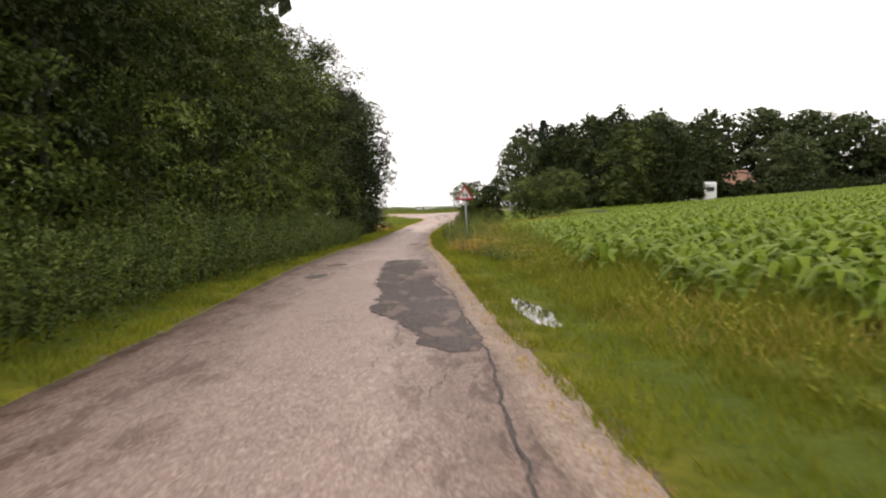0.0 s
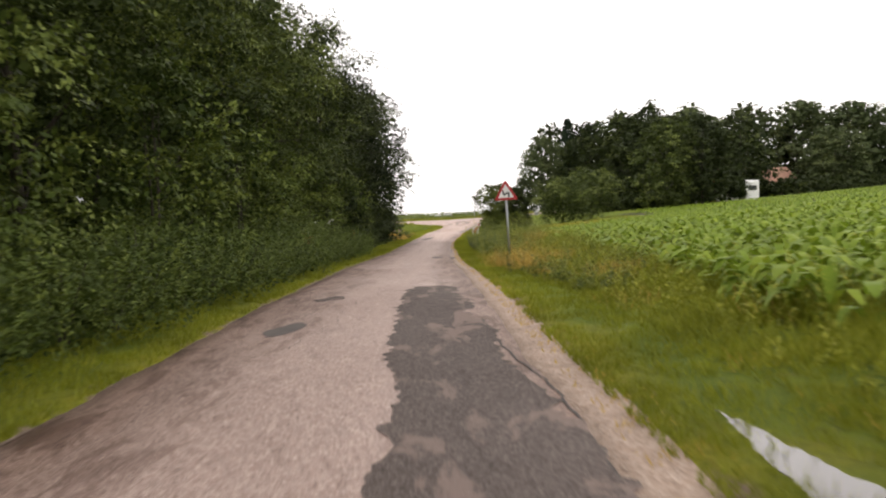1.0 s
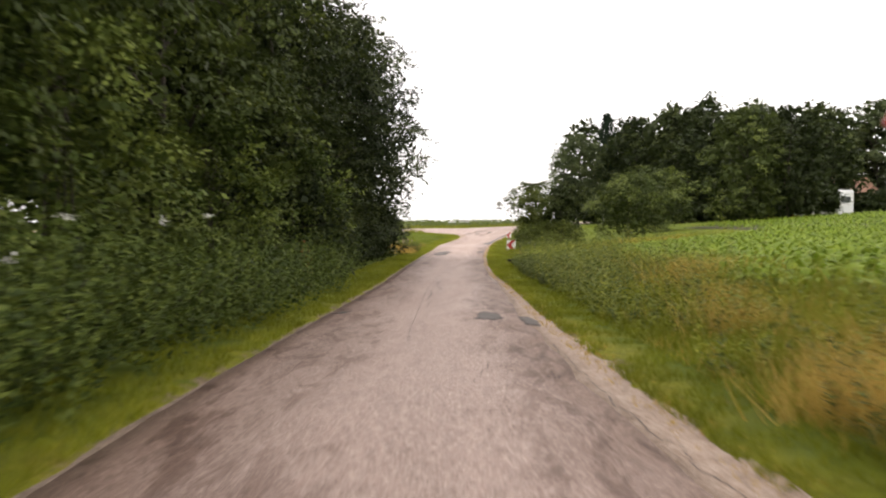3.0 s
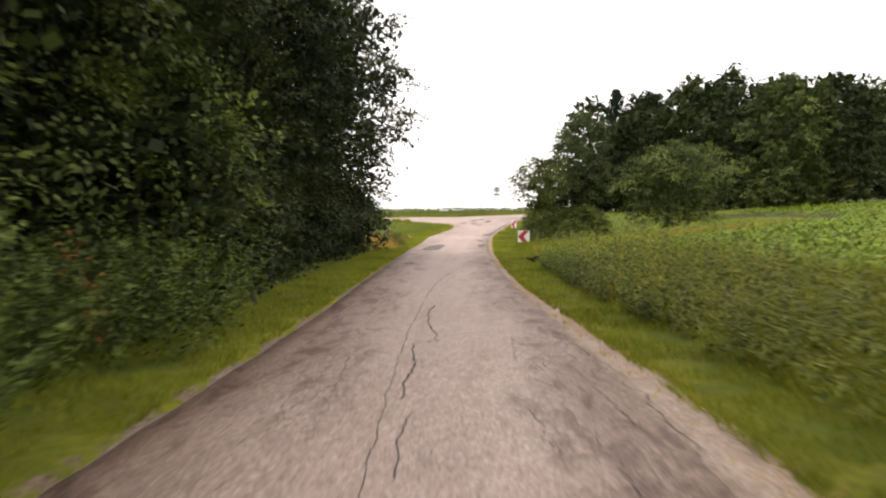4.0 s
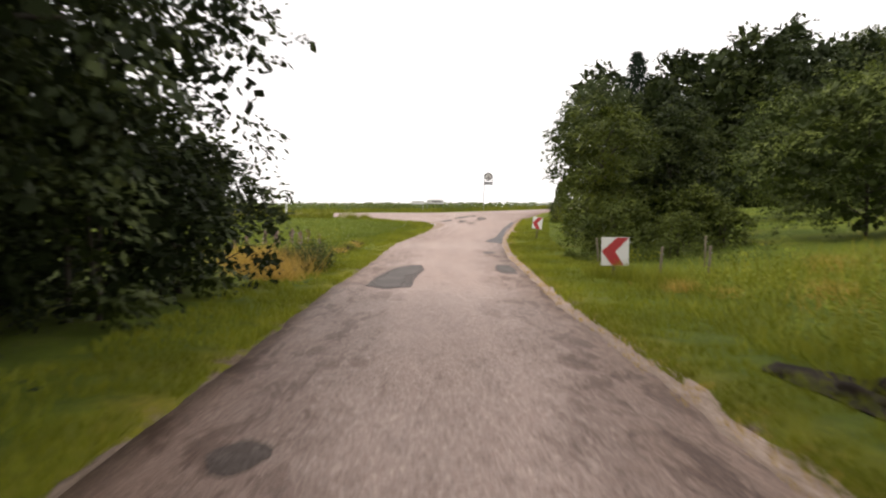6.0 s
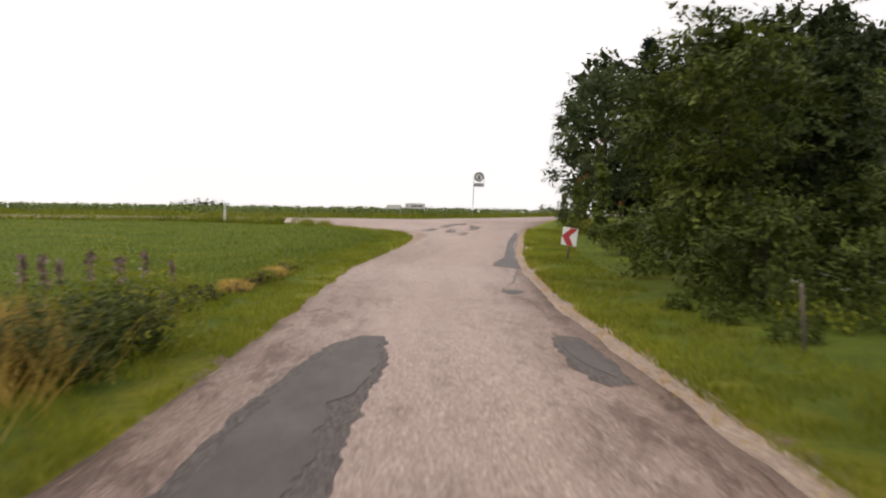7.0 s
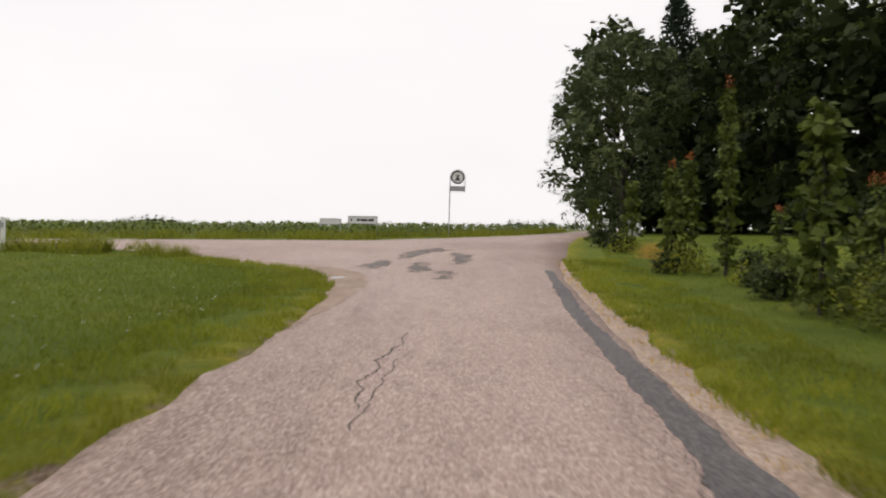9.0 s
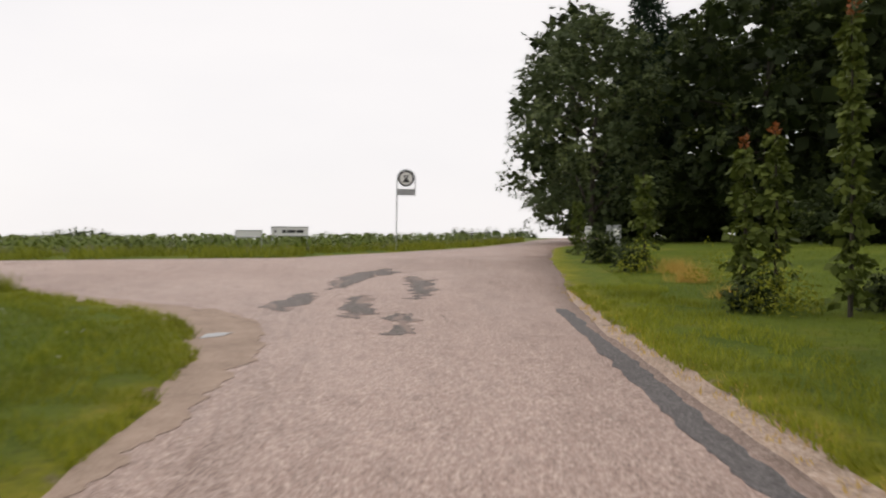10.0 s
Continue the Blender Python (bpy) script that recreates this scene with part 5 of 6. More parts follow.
def box(sx, sy, sz, x=0.0, y=0.0, z=0.0, bevel=0.006):
    bm = bmesh.new()
    bmesh.ops.create_cube(bm, size=1.0, matrix=Matrix.Translation((x, y, z)) @ Matrix.Diagonal((sx, sy, sz, 1)))
    if bevel:
        bmesh.ops.bevel(bm, geom=bm.edges[:], offset=bevel, segments=2, affect="EDGES")
    return bm


def plate(outline, y0, y1):
    """An upright plate in the xz plane between two depths."""
    bm = bmesh.new()
    a = [bm.verts.new((x, y0, z)) for x, z in outline]
    b = [bm.verts.new((x, y1, z)) for x, z in outline]
    bm.faces.new(a)
    bm.faces.new(b[::-1])
    for k in range(len(a)):
        j = (k + 1) % len(a)
        bm.faces.new((a[k], b[k], b[j], a[j]))
    bmesh.ops.recalc_face_normals(bm, faces=bm.faces[:])
    return bm


def rounded_triangle(side, r, n=6):
    R = side / math.sqrt(3)
    out = []
    for k in range(3):
        a = math.pi / 2 + k * 2 * math.pi / 3
        cx, cz = math.cos(a) * (R - 2 * r), math.sin(a) * (R - 2 * r)
        for i in range(n + 1):
            b = a - math.pi / 3 + i * 2 * math.pi / 3 / n
            out.append((cx + r * math.cos(b), cz + r * math.sin(b)))
    return out


def ring_plate(outer, inner, y0, y1):
    """A raised border between two outlines of as many points."""
    bm = bmesh.new()
    loops = [[bm.verts.new((x, y, z)) for x, z in o] for o, y in ((outer, y0), (inner, y0), (outer, y1), (inner, y1))]
    n = len(outer)
    for k in range(n):
        j = (k + 1) % n
        for p, q in ((0, 1), (2, 3), (0, 2), (1, 3)):
            bm.faces.new((loops[p][k], loops[p][j], loops[q][j], loops[q][k]))
    bmesh.ops.recalc_face_normals(bm, faces=bm.faces[:])
    return bm


def ribbon(line, w, y0, y1):
    """An upright band of even width along a line in the xz plane."""
    P = [Vector(p) for p in line]
    left, right = [], []
    for k, p in enumerate(P):
        d0 = (p - P[k - 1]).normalized() if k else (P[1] - p).normalized()
        d1 = (P[k + 1] - p).normalized() if k < len(P) - 1 else d0
        d = (d0 + d1).normalized()
        m = w / 2 / max(0.5, d.dot(d0))
        left.append((p.x - d.y * m, p.y + d.x * m))
        right.append((p.x + d.y * m, p.y - d.x * m))
    return plate(left + right[::-1], y0, y1)


def bend_sign():
    thing = tagged(new("warning_sign"), "red-bordered triangular double-bend warning sign on a grey pole", "road sign")
    zc = 1.72
    part("pole", cylinder(0.03, -0.4, 1.95), M_ZINC, thing, smooth=True)
    face = part("sign_plate", plate(rounded_triangle(0.70, 0.035), -0.036, -0.045), M_WHITE, thing, "white triangular sign plate")
    face.location.z = zc
    back = part("back_plate", plate(rounded_triangle(0.69, 0.035), -0.032, -0.0355), M_GREY, thing)
    back.location.z = zc
    border = part("border", ring_plate(rounded_triangle(0.70, 0.035), rounded_triangle(0.47, 0.012), -0.046, -0.050), M_RED, thing, "red reflective border")
    border.location.z = zc
    sym = part("bend_symbol", ribbon([(0.085, -0.115), (0.085, 0.0), (0.06, 0.015), (-0.045, -0.045), (-0.068, -0.03), (-0.085, 0.085)], 0.045, -0.0465, -0.0485), M_BLACK, thing, "black double-bend symbol")
    sym.location.z = zc
    for z in (1.62, 1.80):
        part("clamp", box(0.11, 0.05, 0.03, 0, -0.005, z, 0.004), M_ZINC, thing)
    return thing


b = bend_sign()
b.matrix_basis = pose(0.97, 31.25, -0.50, 0, -1.6, -3)


def chevron_sign(label):
    thing = tagged(new("chevron_sign"), label, "road sign", "chevron boards at the bend")
    part("post", cylinder(0.03, -0.35, 0.75, 12), M_WOODPOST, thing, smooth=True)
    part("board", box(0.53, 0.02, 0.53, 0, -0.045, 0.53, 0.006), M_WHITE, thing, "white square board")
    part("chevron", plate([(-0.262, 0.53), (0.03, 0.788), (0.262, 0.788), (0.0, 0.53), (0.17, 0.272), (-0.05, 0.272)], -0.056, -0.059), M_RED, thing, "red chevron band")
    for z in (0.42, 0.64):
        part("bracket", box(0.16, 0.03, 0.03, 0, -0.02, z, 0.004), M_ZINC, thing)
    return thing


c1 = chevron_sign("white board with red chevron on a short post")
c1.matrix_basis = pose(0.91, 74.0, -2.09, -2, 1, 6)
c2 = copy_thing(c1, pose(1.64, 90.0, -1.985, -3, 6, -44))
c2.scale = (0.86, 0.86, 0.86)
tagged(c2, "tilted white board with red chevron beside the lane")


def circle(r, n=40, cx=0.0, cz=0.0):
    return [(cx + r * math.cos(k * 2 * math.pi / n), cz + r * math.sin(k * 2 * math.pi / n)) for k in range(n)]


def round_sign():
    thing = tagged(new("round_sign"), "round white sign with dark ring over a grey plate", "road sign")
    v, f = tube([(-0.33, 0, -0.4), (-0.33, 0, 1.2), (-0.33, 0, 2.55)], [0.024] * 3, 10)
    part("pole", mesh_of("pole", v, f, M_ZINC, True), None, thing)
    arc = [(-0.33, 0, 2.2)] + [(0.33 * math.cos(a), 0, 2.62 + 0.33 * math.sin(a)) for a in np.linspace(math.pi, 0, 16)] + [(0.33, 0, 2.3), (0.33, 0, 1.98)]
    v, f = tube(arc, [0.020] * len(arc), 8)
    part("hoop", mesh_of("hoop", v, f, M_ZINC, True), None, thing)
    part("disc", plate(circle(0.30, cz=2.62), -0.01, 0.008), M_WHITE, thing, "white round disc")
    part("ring", ring_plate(circle(0.302, cz=2.62), circle(0.235, cz=2.62), -0.011, -0.015), M_BLACK, thing, "dark ring")
    part("symbol", plate([(-0.11, 2.74), (0.11, 2.74), (0.04, 2.63), (0.14, 2.48), (-0.14, 2.48), (-0.04, 2.63)], -0.011, -0.014), M_BLACK, thing, "dark pictogram")
    part("symbol_gap", plate([(-0.06, 2.70), (0.06, 2.70), (0.0, 2.655)], -0.0145, -0.016), M_WHITE, thing)
    part("sub_plate", box(0.62, 0.014, 0.24, 0, 0, 2.12, 0.004), M_GREY, thing, "grey plate with unreadable writing")
    for z in (2.16, 2.08):
        part("text_bar", plate([(-0.24, z), (0.24, z), (0.24, z + 0.03), (-0.24, z + 0.03)], -0.0075, -0.0105), M_ZINC, thing)
    return thing


r_s = round_sign()
r_s.matrix_basis = pose(2.22, 122.8, -1.56, 0, 1.2, -6)


def low_sign(w, h, top, bars, label):
    thing = tagged(new("direction_sign"), label, "road sign", "low direction signs")
    zc = top - h / 2
    for x in (-w / 2 + 0.03, w / 2 - 0.03):
        part("leg", cylinder(0.022, -0.3, top, 10, x, 0.03), M_ZINC, thing, smooth=True)
    part("frame", ring_plate([(-w / 2, zc - h / 2), (w / 2, zc - h / 2), (w / 2, zc + h / 2), (-w / 2, zc + h / 2)], [(-w / 2 + 0.025, zc - h / 2 + 0.025), (w / 2 - 0.025, zc - h / 2 + 0.025), (w / 2 - 0.025, zc + h / 2 - 0.025), (-w / 2 + 0.025, zc + h / 2 - 0.025)], -0.02, 0.02), M_GREY, thing)
    part("board", box(w - 0.045, 0.012, h - 0.045, 0, 0, zc, 0), M_WHITE, thing, "white sign board")
    for x0, x1 in bars:
        part("text_bar", plate([(x0, zc - 0.05), (x1, zc - 0.05), (x1, zc + 0.05), (x0, zc + 0.05)], -0.0065, -0.0095), M_BLACK, thing, "dark bar of writing")
    return thing


low_sign(0.88, 0.25, 0.76, [], "low white road sign with grey frame before the field").matrix_basis = pose(-3.24, 120.3, -1.58, 0, 0.5, 3)
low_sign(1.22, 0.33, 0.87, [(-0.5, -0.44), (-0.25, -0.12), (-0.08, 0.18), (0.22, 0.46)], "low white direction sign with a line of writing").matrix_basis = pose(-1.92, 120.6, -1.58, 0, 0.5, 3)


def edge_post():
    thing = tagged(new("edge_post"), "white plastic roadside marker post in the grass", "marker post")
    bm = box(0.11, 0.07, 1.0, 0, 0, 0.40, 0.012)
    for v in bm.verts:
        if v.co.z > 0.85 and v.co.x > 0:
            v.co.z -= 0.04
    part("post_body", bm, M_WHITE, thing)
    part("reflector", box(0.05, 0.012, 0.14, 0, -0.038, 0.68, 0.004), M_GREY, thing, "grey reflector strip")
    return thing


edge_post().matrix_basis = pose(-11.1, 108.6, float(height(-11.1, 108.6)), 0, 1.5, 0)

fence = [(1.36, 72.6, 0.55), (2.15, 72.5, 0.62), (1.25, 76.9, 0.75), (3.3, 76.0, 0.7)]


def fence_post():
    thing = tagged(new("fence_post"), "thin weathered wooden fence post in the grass", "fence post", "old fence posts")
    bm = cylinder(0.022, -0.25, 0.66, 9)
    for v in bm.verts:
        v.co.x += 0.008 * noise.noise(v.co * 7)
        if v.co.z > 0.5:
            v.co.z += 0.02 * v.co.x / 0.022
    part("stake", bm, M_WOODPOST, thing, smooth=True)
    part("wire_staple", box(0.014, 0.008, 0.03, 0, -0.024, 0.55, 0.002), M_ZINC, thing)
    return thing


fp = fence_post()
for k, (x, y, hh) in enumerate(fence):
    m = pose(x, y, float(height(x, y)), RNG.uniform(-5, 5), RNG.uniform(-5, 5), RNG.uniform(0, 90))
    if k == 0:
        fp.matrix_basis = m
    else:
        copy_thing(fp, m)

mail = tagged(new("mailbox"), "pale grey mailbox on a post beside the road", "mailbox")
part("post", box(0.07, 0.07, 1.3, 0, 0, 0.4, 0.006), M_ZINC, mail)
part("body", box(0.36, 0.3, 0.42, 0, -0.05, 1.05, 0.02), M_WHITE, mail)
part("flap", box(0.3, 0.02, 0.1, 0, -0.21, 1.15, 0.004), M_GREY, mail)
mail.matrix_basis = pose(7.8, 118.5, float(height(7.8, 118.5)), 0, 0, -18) @ Matrix.Diagonal((0.6, 0.6, 0.68, 1))
cab = tagged(new("utility_cabinet"), "small grey cabinet with a white label by the hedge", "cabinet")
part("body", box(0.55, 0.35, 0.95, 0, 0, 0.42, 0.015), M_GREY, cab)
part("door", box(0.49, 0.02, 0.8, 0, -0.185, 0.45, 0.006), M_GREY, cab)
part("label_plate", box(0.2, 0.006, 0.28, 0.08, -0.2, 0.62, 0.002), M_WHITE, cab, "white label plate")
cab.matrix_basis = pose(10.8, 124.0, float(height(10.8, 124.0)), 0, 0, -15)


# ---------------------------------------------------------------- camper van and house behind the crop
def camper():
    thing = tagged(new("camper_van"), "white camper van parked between trees behind the crop", "camper van")
    bm = bmesh.new()
    prof = [(-2.9, 0.45), (-2.9, 2.75), (-2.75, 2.9), (1.9, 2.9), (2.25, 2.55), (2.0, 2.05), (2.35, 1.75), (2.95, 1.05), (3.0, 0.45)]
    a = [bm.verts.new((x, -1.0, z)) for x, z in prof]
    c = [bm.verts.new((x, 1.0, z)) for x, z in prof]
    bm.faces.new(a[::-1])
    bm.faces.new(c)
    for k in range(len(prof)):
        j = (k + 1) % len(prof)
        bm.faces.new((a[k], a[j], c[j], c[k]))
    bmesh.ops.recalc_face_normals(bm, faces=bm.faces[:])
    bmesh.ops.bevel(bm, geom=bm.edges[:], offset=0.06, segments=2, affect="EDGES")
    part("body", bm, M_VAN, thing)
    for x, w in ((-1.8, 1.1), (0.1, 1.1)):
        for y in (-1.008, 1.008):
            win = part("window", box(w, 0.03, 0.55, x, y, 1.85, 0.01), M_GLASSDARK, thing, "dark side window")
            part("window_frame", ring_plate([(x - w / 2 - 0.04, 1.53), (x + w / 2 + 0.04, 1.53), (x + w / 2 + 0.04, 2.17), (x - w / 2 - 0.04, 2.17)], [(x - w / 2, 1.575), (x + w / 2, 1.575), (x + w / 2, 2.125), (x - w / 2, 2.125)], y - 0.02, y + 0.02), M_GREY, win)
    part("rear_window", box(0.03, 1.2, 0.6, -2.905, 0, 1.95, 0.01), M_GLASSDARK, thing, "dark rear window")
    ws = part("windscreen", box(0.03, 1.7, 0.72, 0, 0, 0, 0.01), M_GLASSDARK, thing, "dark windscreen")
    ws.matrix_basis = pose(2.69, 0, 1.42, 0, -40, 0)
    part("bumper", box(0.2, 1.9, 0.25, 3.0, 0, 0.5, 0.04), M_GREY, thing)
    for x in (-1.7, 2.0):
        for y in (-0.9, 0.9):
            bm = bmesh.new()
            bmesh.ops.create_cone(bm, cap_ends=True, segments=22, radius1=0.34, radius2=0.34, depth=0.2, matrix=Matrix.Translation((x, y, 0.34)) @ Matrix.Rotation(math.pi / 2, 4, "X"))
            wheel = part("wheel", bm, M_RUBBER, thing)
            bm = bmesh.new()
            bmesh.ops.create_cone(bm, cap_ends=True, segments=18, radius1=0.2, radius2=0.2, depth=0.22, matrix=Matrix.Translation((x, y, 0.34)) @ Matrix.Rotation(math.pi / 2, 4, "X"))
            part("rim", bm, M_ZINC, wheel)
    return thing


camper().matrix_basis = pose(34.7, 110.2, -0.75, 0, 0, 108)


def house():
    thing = tagged(new("house"), "brick house with red clay tile roof half hidden by trees", "house")
    part("wall", box(12, 8, 2.8, 0, 0, 1.4, 0.02), M_BRICKWALL, thing)
    bm = bmesh.new()
    prof = [(-4.6, 2.6), (0.0, 5.9), (4.6, 2.6), (4.6, 2.42), (0.0, 5.7), (-4.6, 2.42)]
    a = [bm.verts.new((-6.5, y, z)) for y, z in prof]
    c = [bm.verts.new((6.5, y, z)) for y, z in prof]
    bm.faces.new((a[0], a[1], a[4], a[5])), bm.faces.new((a[1], a[2], a[3], a[4])), bm.faces.new((c[0], c[1], c[4], c[5])), bm.faces.new((c[1], c[2], c[3], c[4]))
    for k in range(6):
        j = (k + 1) % 6
        bm.faces.new((a[k], a[j], c[j], c[k]))
    bmesh.ops.recalc_face_normals(bm, faces=bm.faces[:])
    roof = part("roof", bm, M_ROOF, thing, "red clay tile roof")
    for k in range(14):
        z = 2.66 + k * 3.2 / 14
        y = -4.5 + k * 4.5 / 14
        part("tile_course", box(12.96, 0.34, 0.03, 0, y + 0.12, z + 0.07, 0), M_ROOF, roof).rotation_euler = (0, 0, 0)
    for x in (-6.0, 6.0):
        bm = bmesh.new()
        t = [bm.verts.new((x + d, y, z)) for d in (-0.12, 0.12) for y, z in ((-3.98, 2.8), (3.98, 2.8), (0, 5.6))]
        bm.faces.new(t[:3]), bm.faces.new(t[3:][::-1])
        for k in range(3):
            bm.faces.new((t[k], t[(k + 1) % 3], t[3 + (k + 1) % 3], t[3 + k]))
        part("gable", bm, M_BRICKWALL, thing)
    part("chimney", box(0.6, 0.6, 1.3, 2.5, 0, 6.1, 0.01), M_BRICKWALL, roof)
    for x in (-4, -1, 2, 4.5):
        win = part("window", box(1.1, 0.06, 1.2, x, -4.02, 1.5, 0), M_GLASSDARK, thing, "dark glazed window")
        part("window_frame", ring_plate([(x - 0.62, 0.85), (x + 0.62, 0.85), (x + 0.62, 2.15), (x - 0.62, 2.15)], [(x - 0.53, 0.94), (x + 0.53, 0.94), (x + 0.53, 2.06), (x - 0.53, 2.06)], -4.07, -4.0), M_WHITE, win)
    return thing


house().matrix_basis = pose(43.6, 131.5, float(height(43.6, 131.5)) - 0.5, 0, 0, 12)


# ---------------------------------------------------------------- weeds, tufts and flowers
def tuft(name, spots, n, h, w, mat, label, seed, spread=0.35, lean=0.7, category="tuft of grass", group=""):
    """Each spot is a tuft of its own."""
    rng = np.random.default_rng(seed)
    x, y = rng.normal(size=n) * spread, rng.normal(size=n) * spread
    v, f = blades(x, y, np.zeros(n), h, w, rng, lean)
    proto = tagged(new(name, mesh_of(name, v, f, mat)), label, category, group)
    for k, (px, py, sc) in enumerate(spots):
        m = pose(px, py, float(height(px, py)), 0, 0, float(rng.uniform(0, 360)))
        ob = proto if k == 0 else copy_thing(proto, m)
        ob.matrix_basis = m
        ob.scale = (sc, sc, sc)


tuft("dry_grass_tuft", [(-5.5, 74.6, 0.9), (-5.9, 75.2, 1.0), (-5.3, 73.8, 0.7), (-6.4, 76.6, 0.9), (0.96, 32.2, 0.8), (2.3, 34.3, 0.9), (0.85, 29.6, 0.7), (2.05, 28.8, 0.9), (1.4, 27.8, 0.7), (1.75, 36.8, 0.9), (1.2, 31.4, 0.7), (1.5, 33.2, 0.8), (1.9, 29.6, 0.8), (3.3, 43.5, 1.5), (3.6, 44.4, 1.3), (-5.6, 76.0, 0.85), (-6.2, 76.3, 0.9), (-5.2, 75.4, 0.6), (-5.3, 78.5, 0.4), (1.3, 28.6, 0.6), (1.25, 29.6, 0.8), (1.7, 30.5, 0.7), (1.3, 32.6, 0.6), (2.3, 33.8, 0.7), (2.0, 28.2, 0.7), (2.0, 26.4, 0.5), (1.1, 27.4, 0.5), (1.6, 31.5, 0.6), (2.0, 32.4, 0.6), (1.4, 25.4, 0.4), (1.0, 30.2, 0.5), (2.6, 31.0, 0.6), (2.4, 36.2, 0.6), (3.4, 38.0, 0.7), (2.7, 40.0, 1.0), (3.2, 44.5, 1.0),
                        (1.4, 71.5, 0.4), (1.8, 70.6, 0.35), (6.0, 70.0, 0.7), (7.5, 72.0, 0.8), (4.5, 73.0, 0.6), (7.0, 70.6, 0.7), (8.2, 71.0, 0.8), (9.2, 70.4, 0.8), (10.2, 71.4, 0.8), (3.0, 70.0, 0.5), (2.6, 23.0, 0.7), (5.5, 106.5, 0.5), (6.2, 108.5, 0.6), (4.9, 103.9, 0.4)],
     640, 0.52, 0.017, M_DRY, "tuft of dry straw-yellow grass", 301, 0.32, 0.85, group="dry grass tufts")
tuft("meadow_tuft", [(-5.9, 80.0, 0.5), (-5.9, 82.2, 0.45), (-12.0, 110.0, 0.8), (-9.5, 109.6, 0.7), (-7.0, 107.3, 0.7), (-6.2, 106.8, 0.6), (1.1, 73.6, 0.7), (0.8, 74.4, 0.7), (1.3, 72.3, 0.8), (1.5, 90.2, 0.4), (1.2, 63.0, 0.7)],
     500, 0.5, 0.018, M_WEED, "tuft of long green grass", 302, 0.28, group="long grass tufts")


def weed_leaves(name, spots, mat, label, seed, n=430):
    """Low leafy growth in uneven heaps, one sheet of leaves."""
    rng = np.random.default_rng(seed)
    pos = []
    for x, y, sc in spots:
        r = np.sqrt(rng.uniform(0, 1, n)) * 0.55 * sc
        a = rng.uniform(0, 2 * np.pi, n)
        z = rng.uniform(0.05, 1, n) ** 0.8 * 0.78 * sc * (1 - 0.75 * (r / (0.55 * sc)) ** 2) * rng.uniform(0.6, 1.25, n)
        px, py = x + np.cos(a) * r, y + np.sin(a) * r
        pos.append(np.stack([px, py, height(px, py) + z], 1))
    v, f = leaves(np.concatenate(pos), 0.070, rng, 0.15, None, 0.42, 0.5)
    return stuff(name, v, f, mat, label, "weeds")


rng_w = np.random.default_rng(305)
spots = []
for y in np.arange(16, 73, 0.27):
    lo = np.interp(y, [0, 10, 20, 28, 34, 40, 60, 66, 73], [1.0, 1.3, 1.8, 1.4, 1.3, 1.5, 1.7, 2.2, 2.5])
    hi = np.interp(y, [0, 20, 36, 40, 52, 58, 73], [3.9, 3.8, 4.2, 3.4, 4.0, 8.0, 11.0])
    big = np.interp(y, [0, 20, 34, 40, 58, 64, 73], [0.35, 0.8, 1.35, 1.9, 1.9, 1.15, 0.9])
    spots.append((float(right_edge(y)) + lo + (hi - lo) * rng_w.uniform(0, 1) ** 1.8, y, float((0.35 + 0.85 * rng_w.uniform(0, 1) ** 1.6) * big)))
spots += [(x, y, s_) for x, y, s_ in ((-4.9, 76.7, 1.3), (-5.1, 77.4, 1.2), (-5.6, 80.6, 0.9), (-7.6, 108.2, 0.6), (-9.8, 110.0, 0.8), (-12.8, 110.6, 0.9), (5.3, 108.2, 1.0), (5.8, 106.2, 0.9), (4.6, 102.3, 1.0), (4.9, 100.2, 0.6), (5.6, 97.8, 0.7))]
weed_leaves("bank_weeds_pale", [p for p in spots[::4] if p[1] < 36 or p[1] > 64] + spots[-11:], M_WEED, "leafy yellow-green weeds on the bank", 306, 320)


def herbs(name, n, y0, y1, leaf, mat, label, seed, per=17, cut=-0.04):
    """Tall leafy stems on the bank, in uneven stands with gaps between."""
    rng = np.random.default_rng(seed)
    y = rng.uniform(y0, y1, n)
    lo = np.interp(y, [0, 14, 22, 26, 32, 42, 50, 60, 66, 74], [1.5, 1.4, 0.95, 0.55, 0.7, 0.75, 0.75, 0.9, 1.6, 2.2])
    hi = np.interp(y, [0, 40, 48, 55, 62, 66, 70, 74], [3.2, 4.3, 4.3, 4.5, 4.8, 5.6, 12, 13])
    d = lo + (hi - lo) * rng.uniform(0, 1, n) ** 1.25
    x = right_edge(y) + d
    patch = np.array([noise.noise(Vector((a * 0.9, b * 0.55, seed))) for a, b in zip(x, y)])
    keep = patch > cut + rng.normal(size=n) * 0.1
    x, y, d, lo, patch = x[keep], y[keep], d[keep], lo[keep], patch[keep]
    m = len(x)
    tall = np.interp(y, [3, 14, 22, 30, 38, 42, 56, 62, 74], [0.35, 0.45, 0.55, 0.72, 0.9, 1.12, 1.12, 0.62, 0.5])
    h = tall * np.clip(0.5 + 0.9 * (d - lo), 0.5, 1.0) * (0.75 + 1.9 * patch) * rng.uniform(0.5, 1.25, m)
    way = unit(np.stack([rng.normal(size=m) * 0.22 - 0.08, rng.normal(size=m) * 0.22, np.ones(m)], 1))
    v, f = shoots(np.stack([x, y, height(x, y)], 1), way, np.clip(h, 0.15, 1.6), per, leaf, rng, 0.32, 0.06, 0.4)
    tone = np.repeat(np.clip(patch * 1.6 - 0.25 + rng.normal(size=m) * 0.4, -1, 1), per)
    return tagged(new(name, toned(mesh_of(name, v, f, mat), tone)), label, "weeds", kind="stuff")


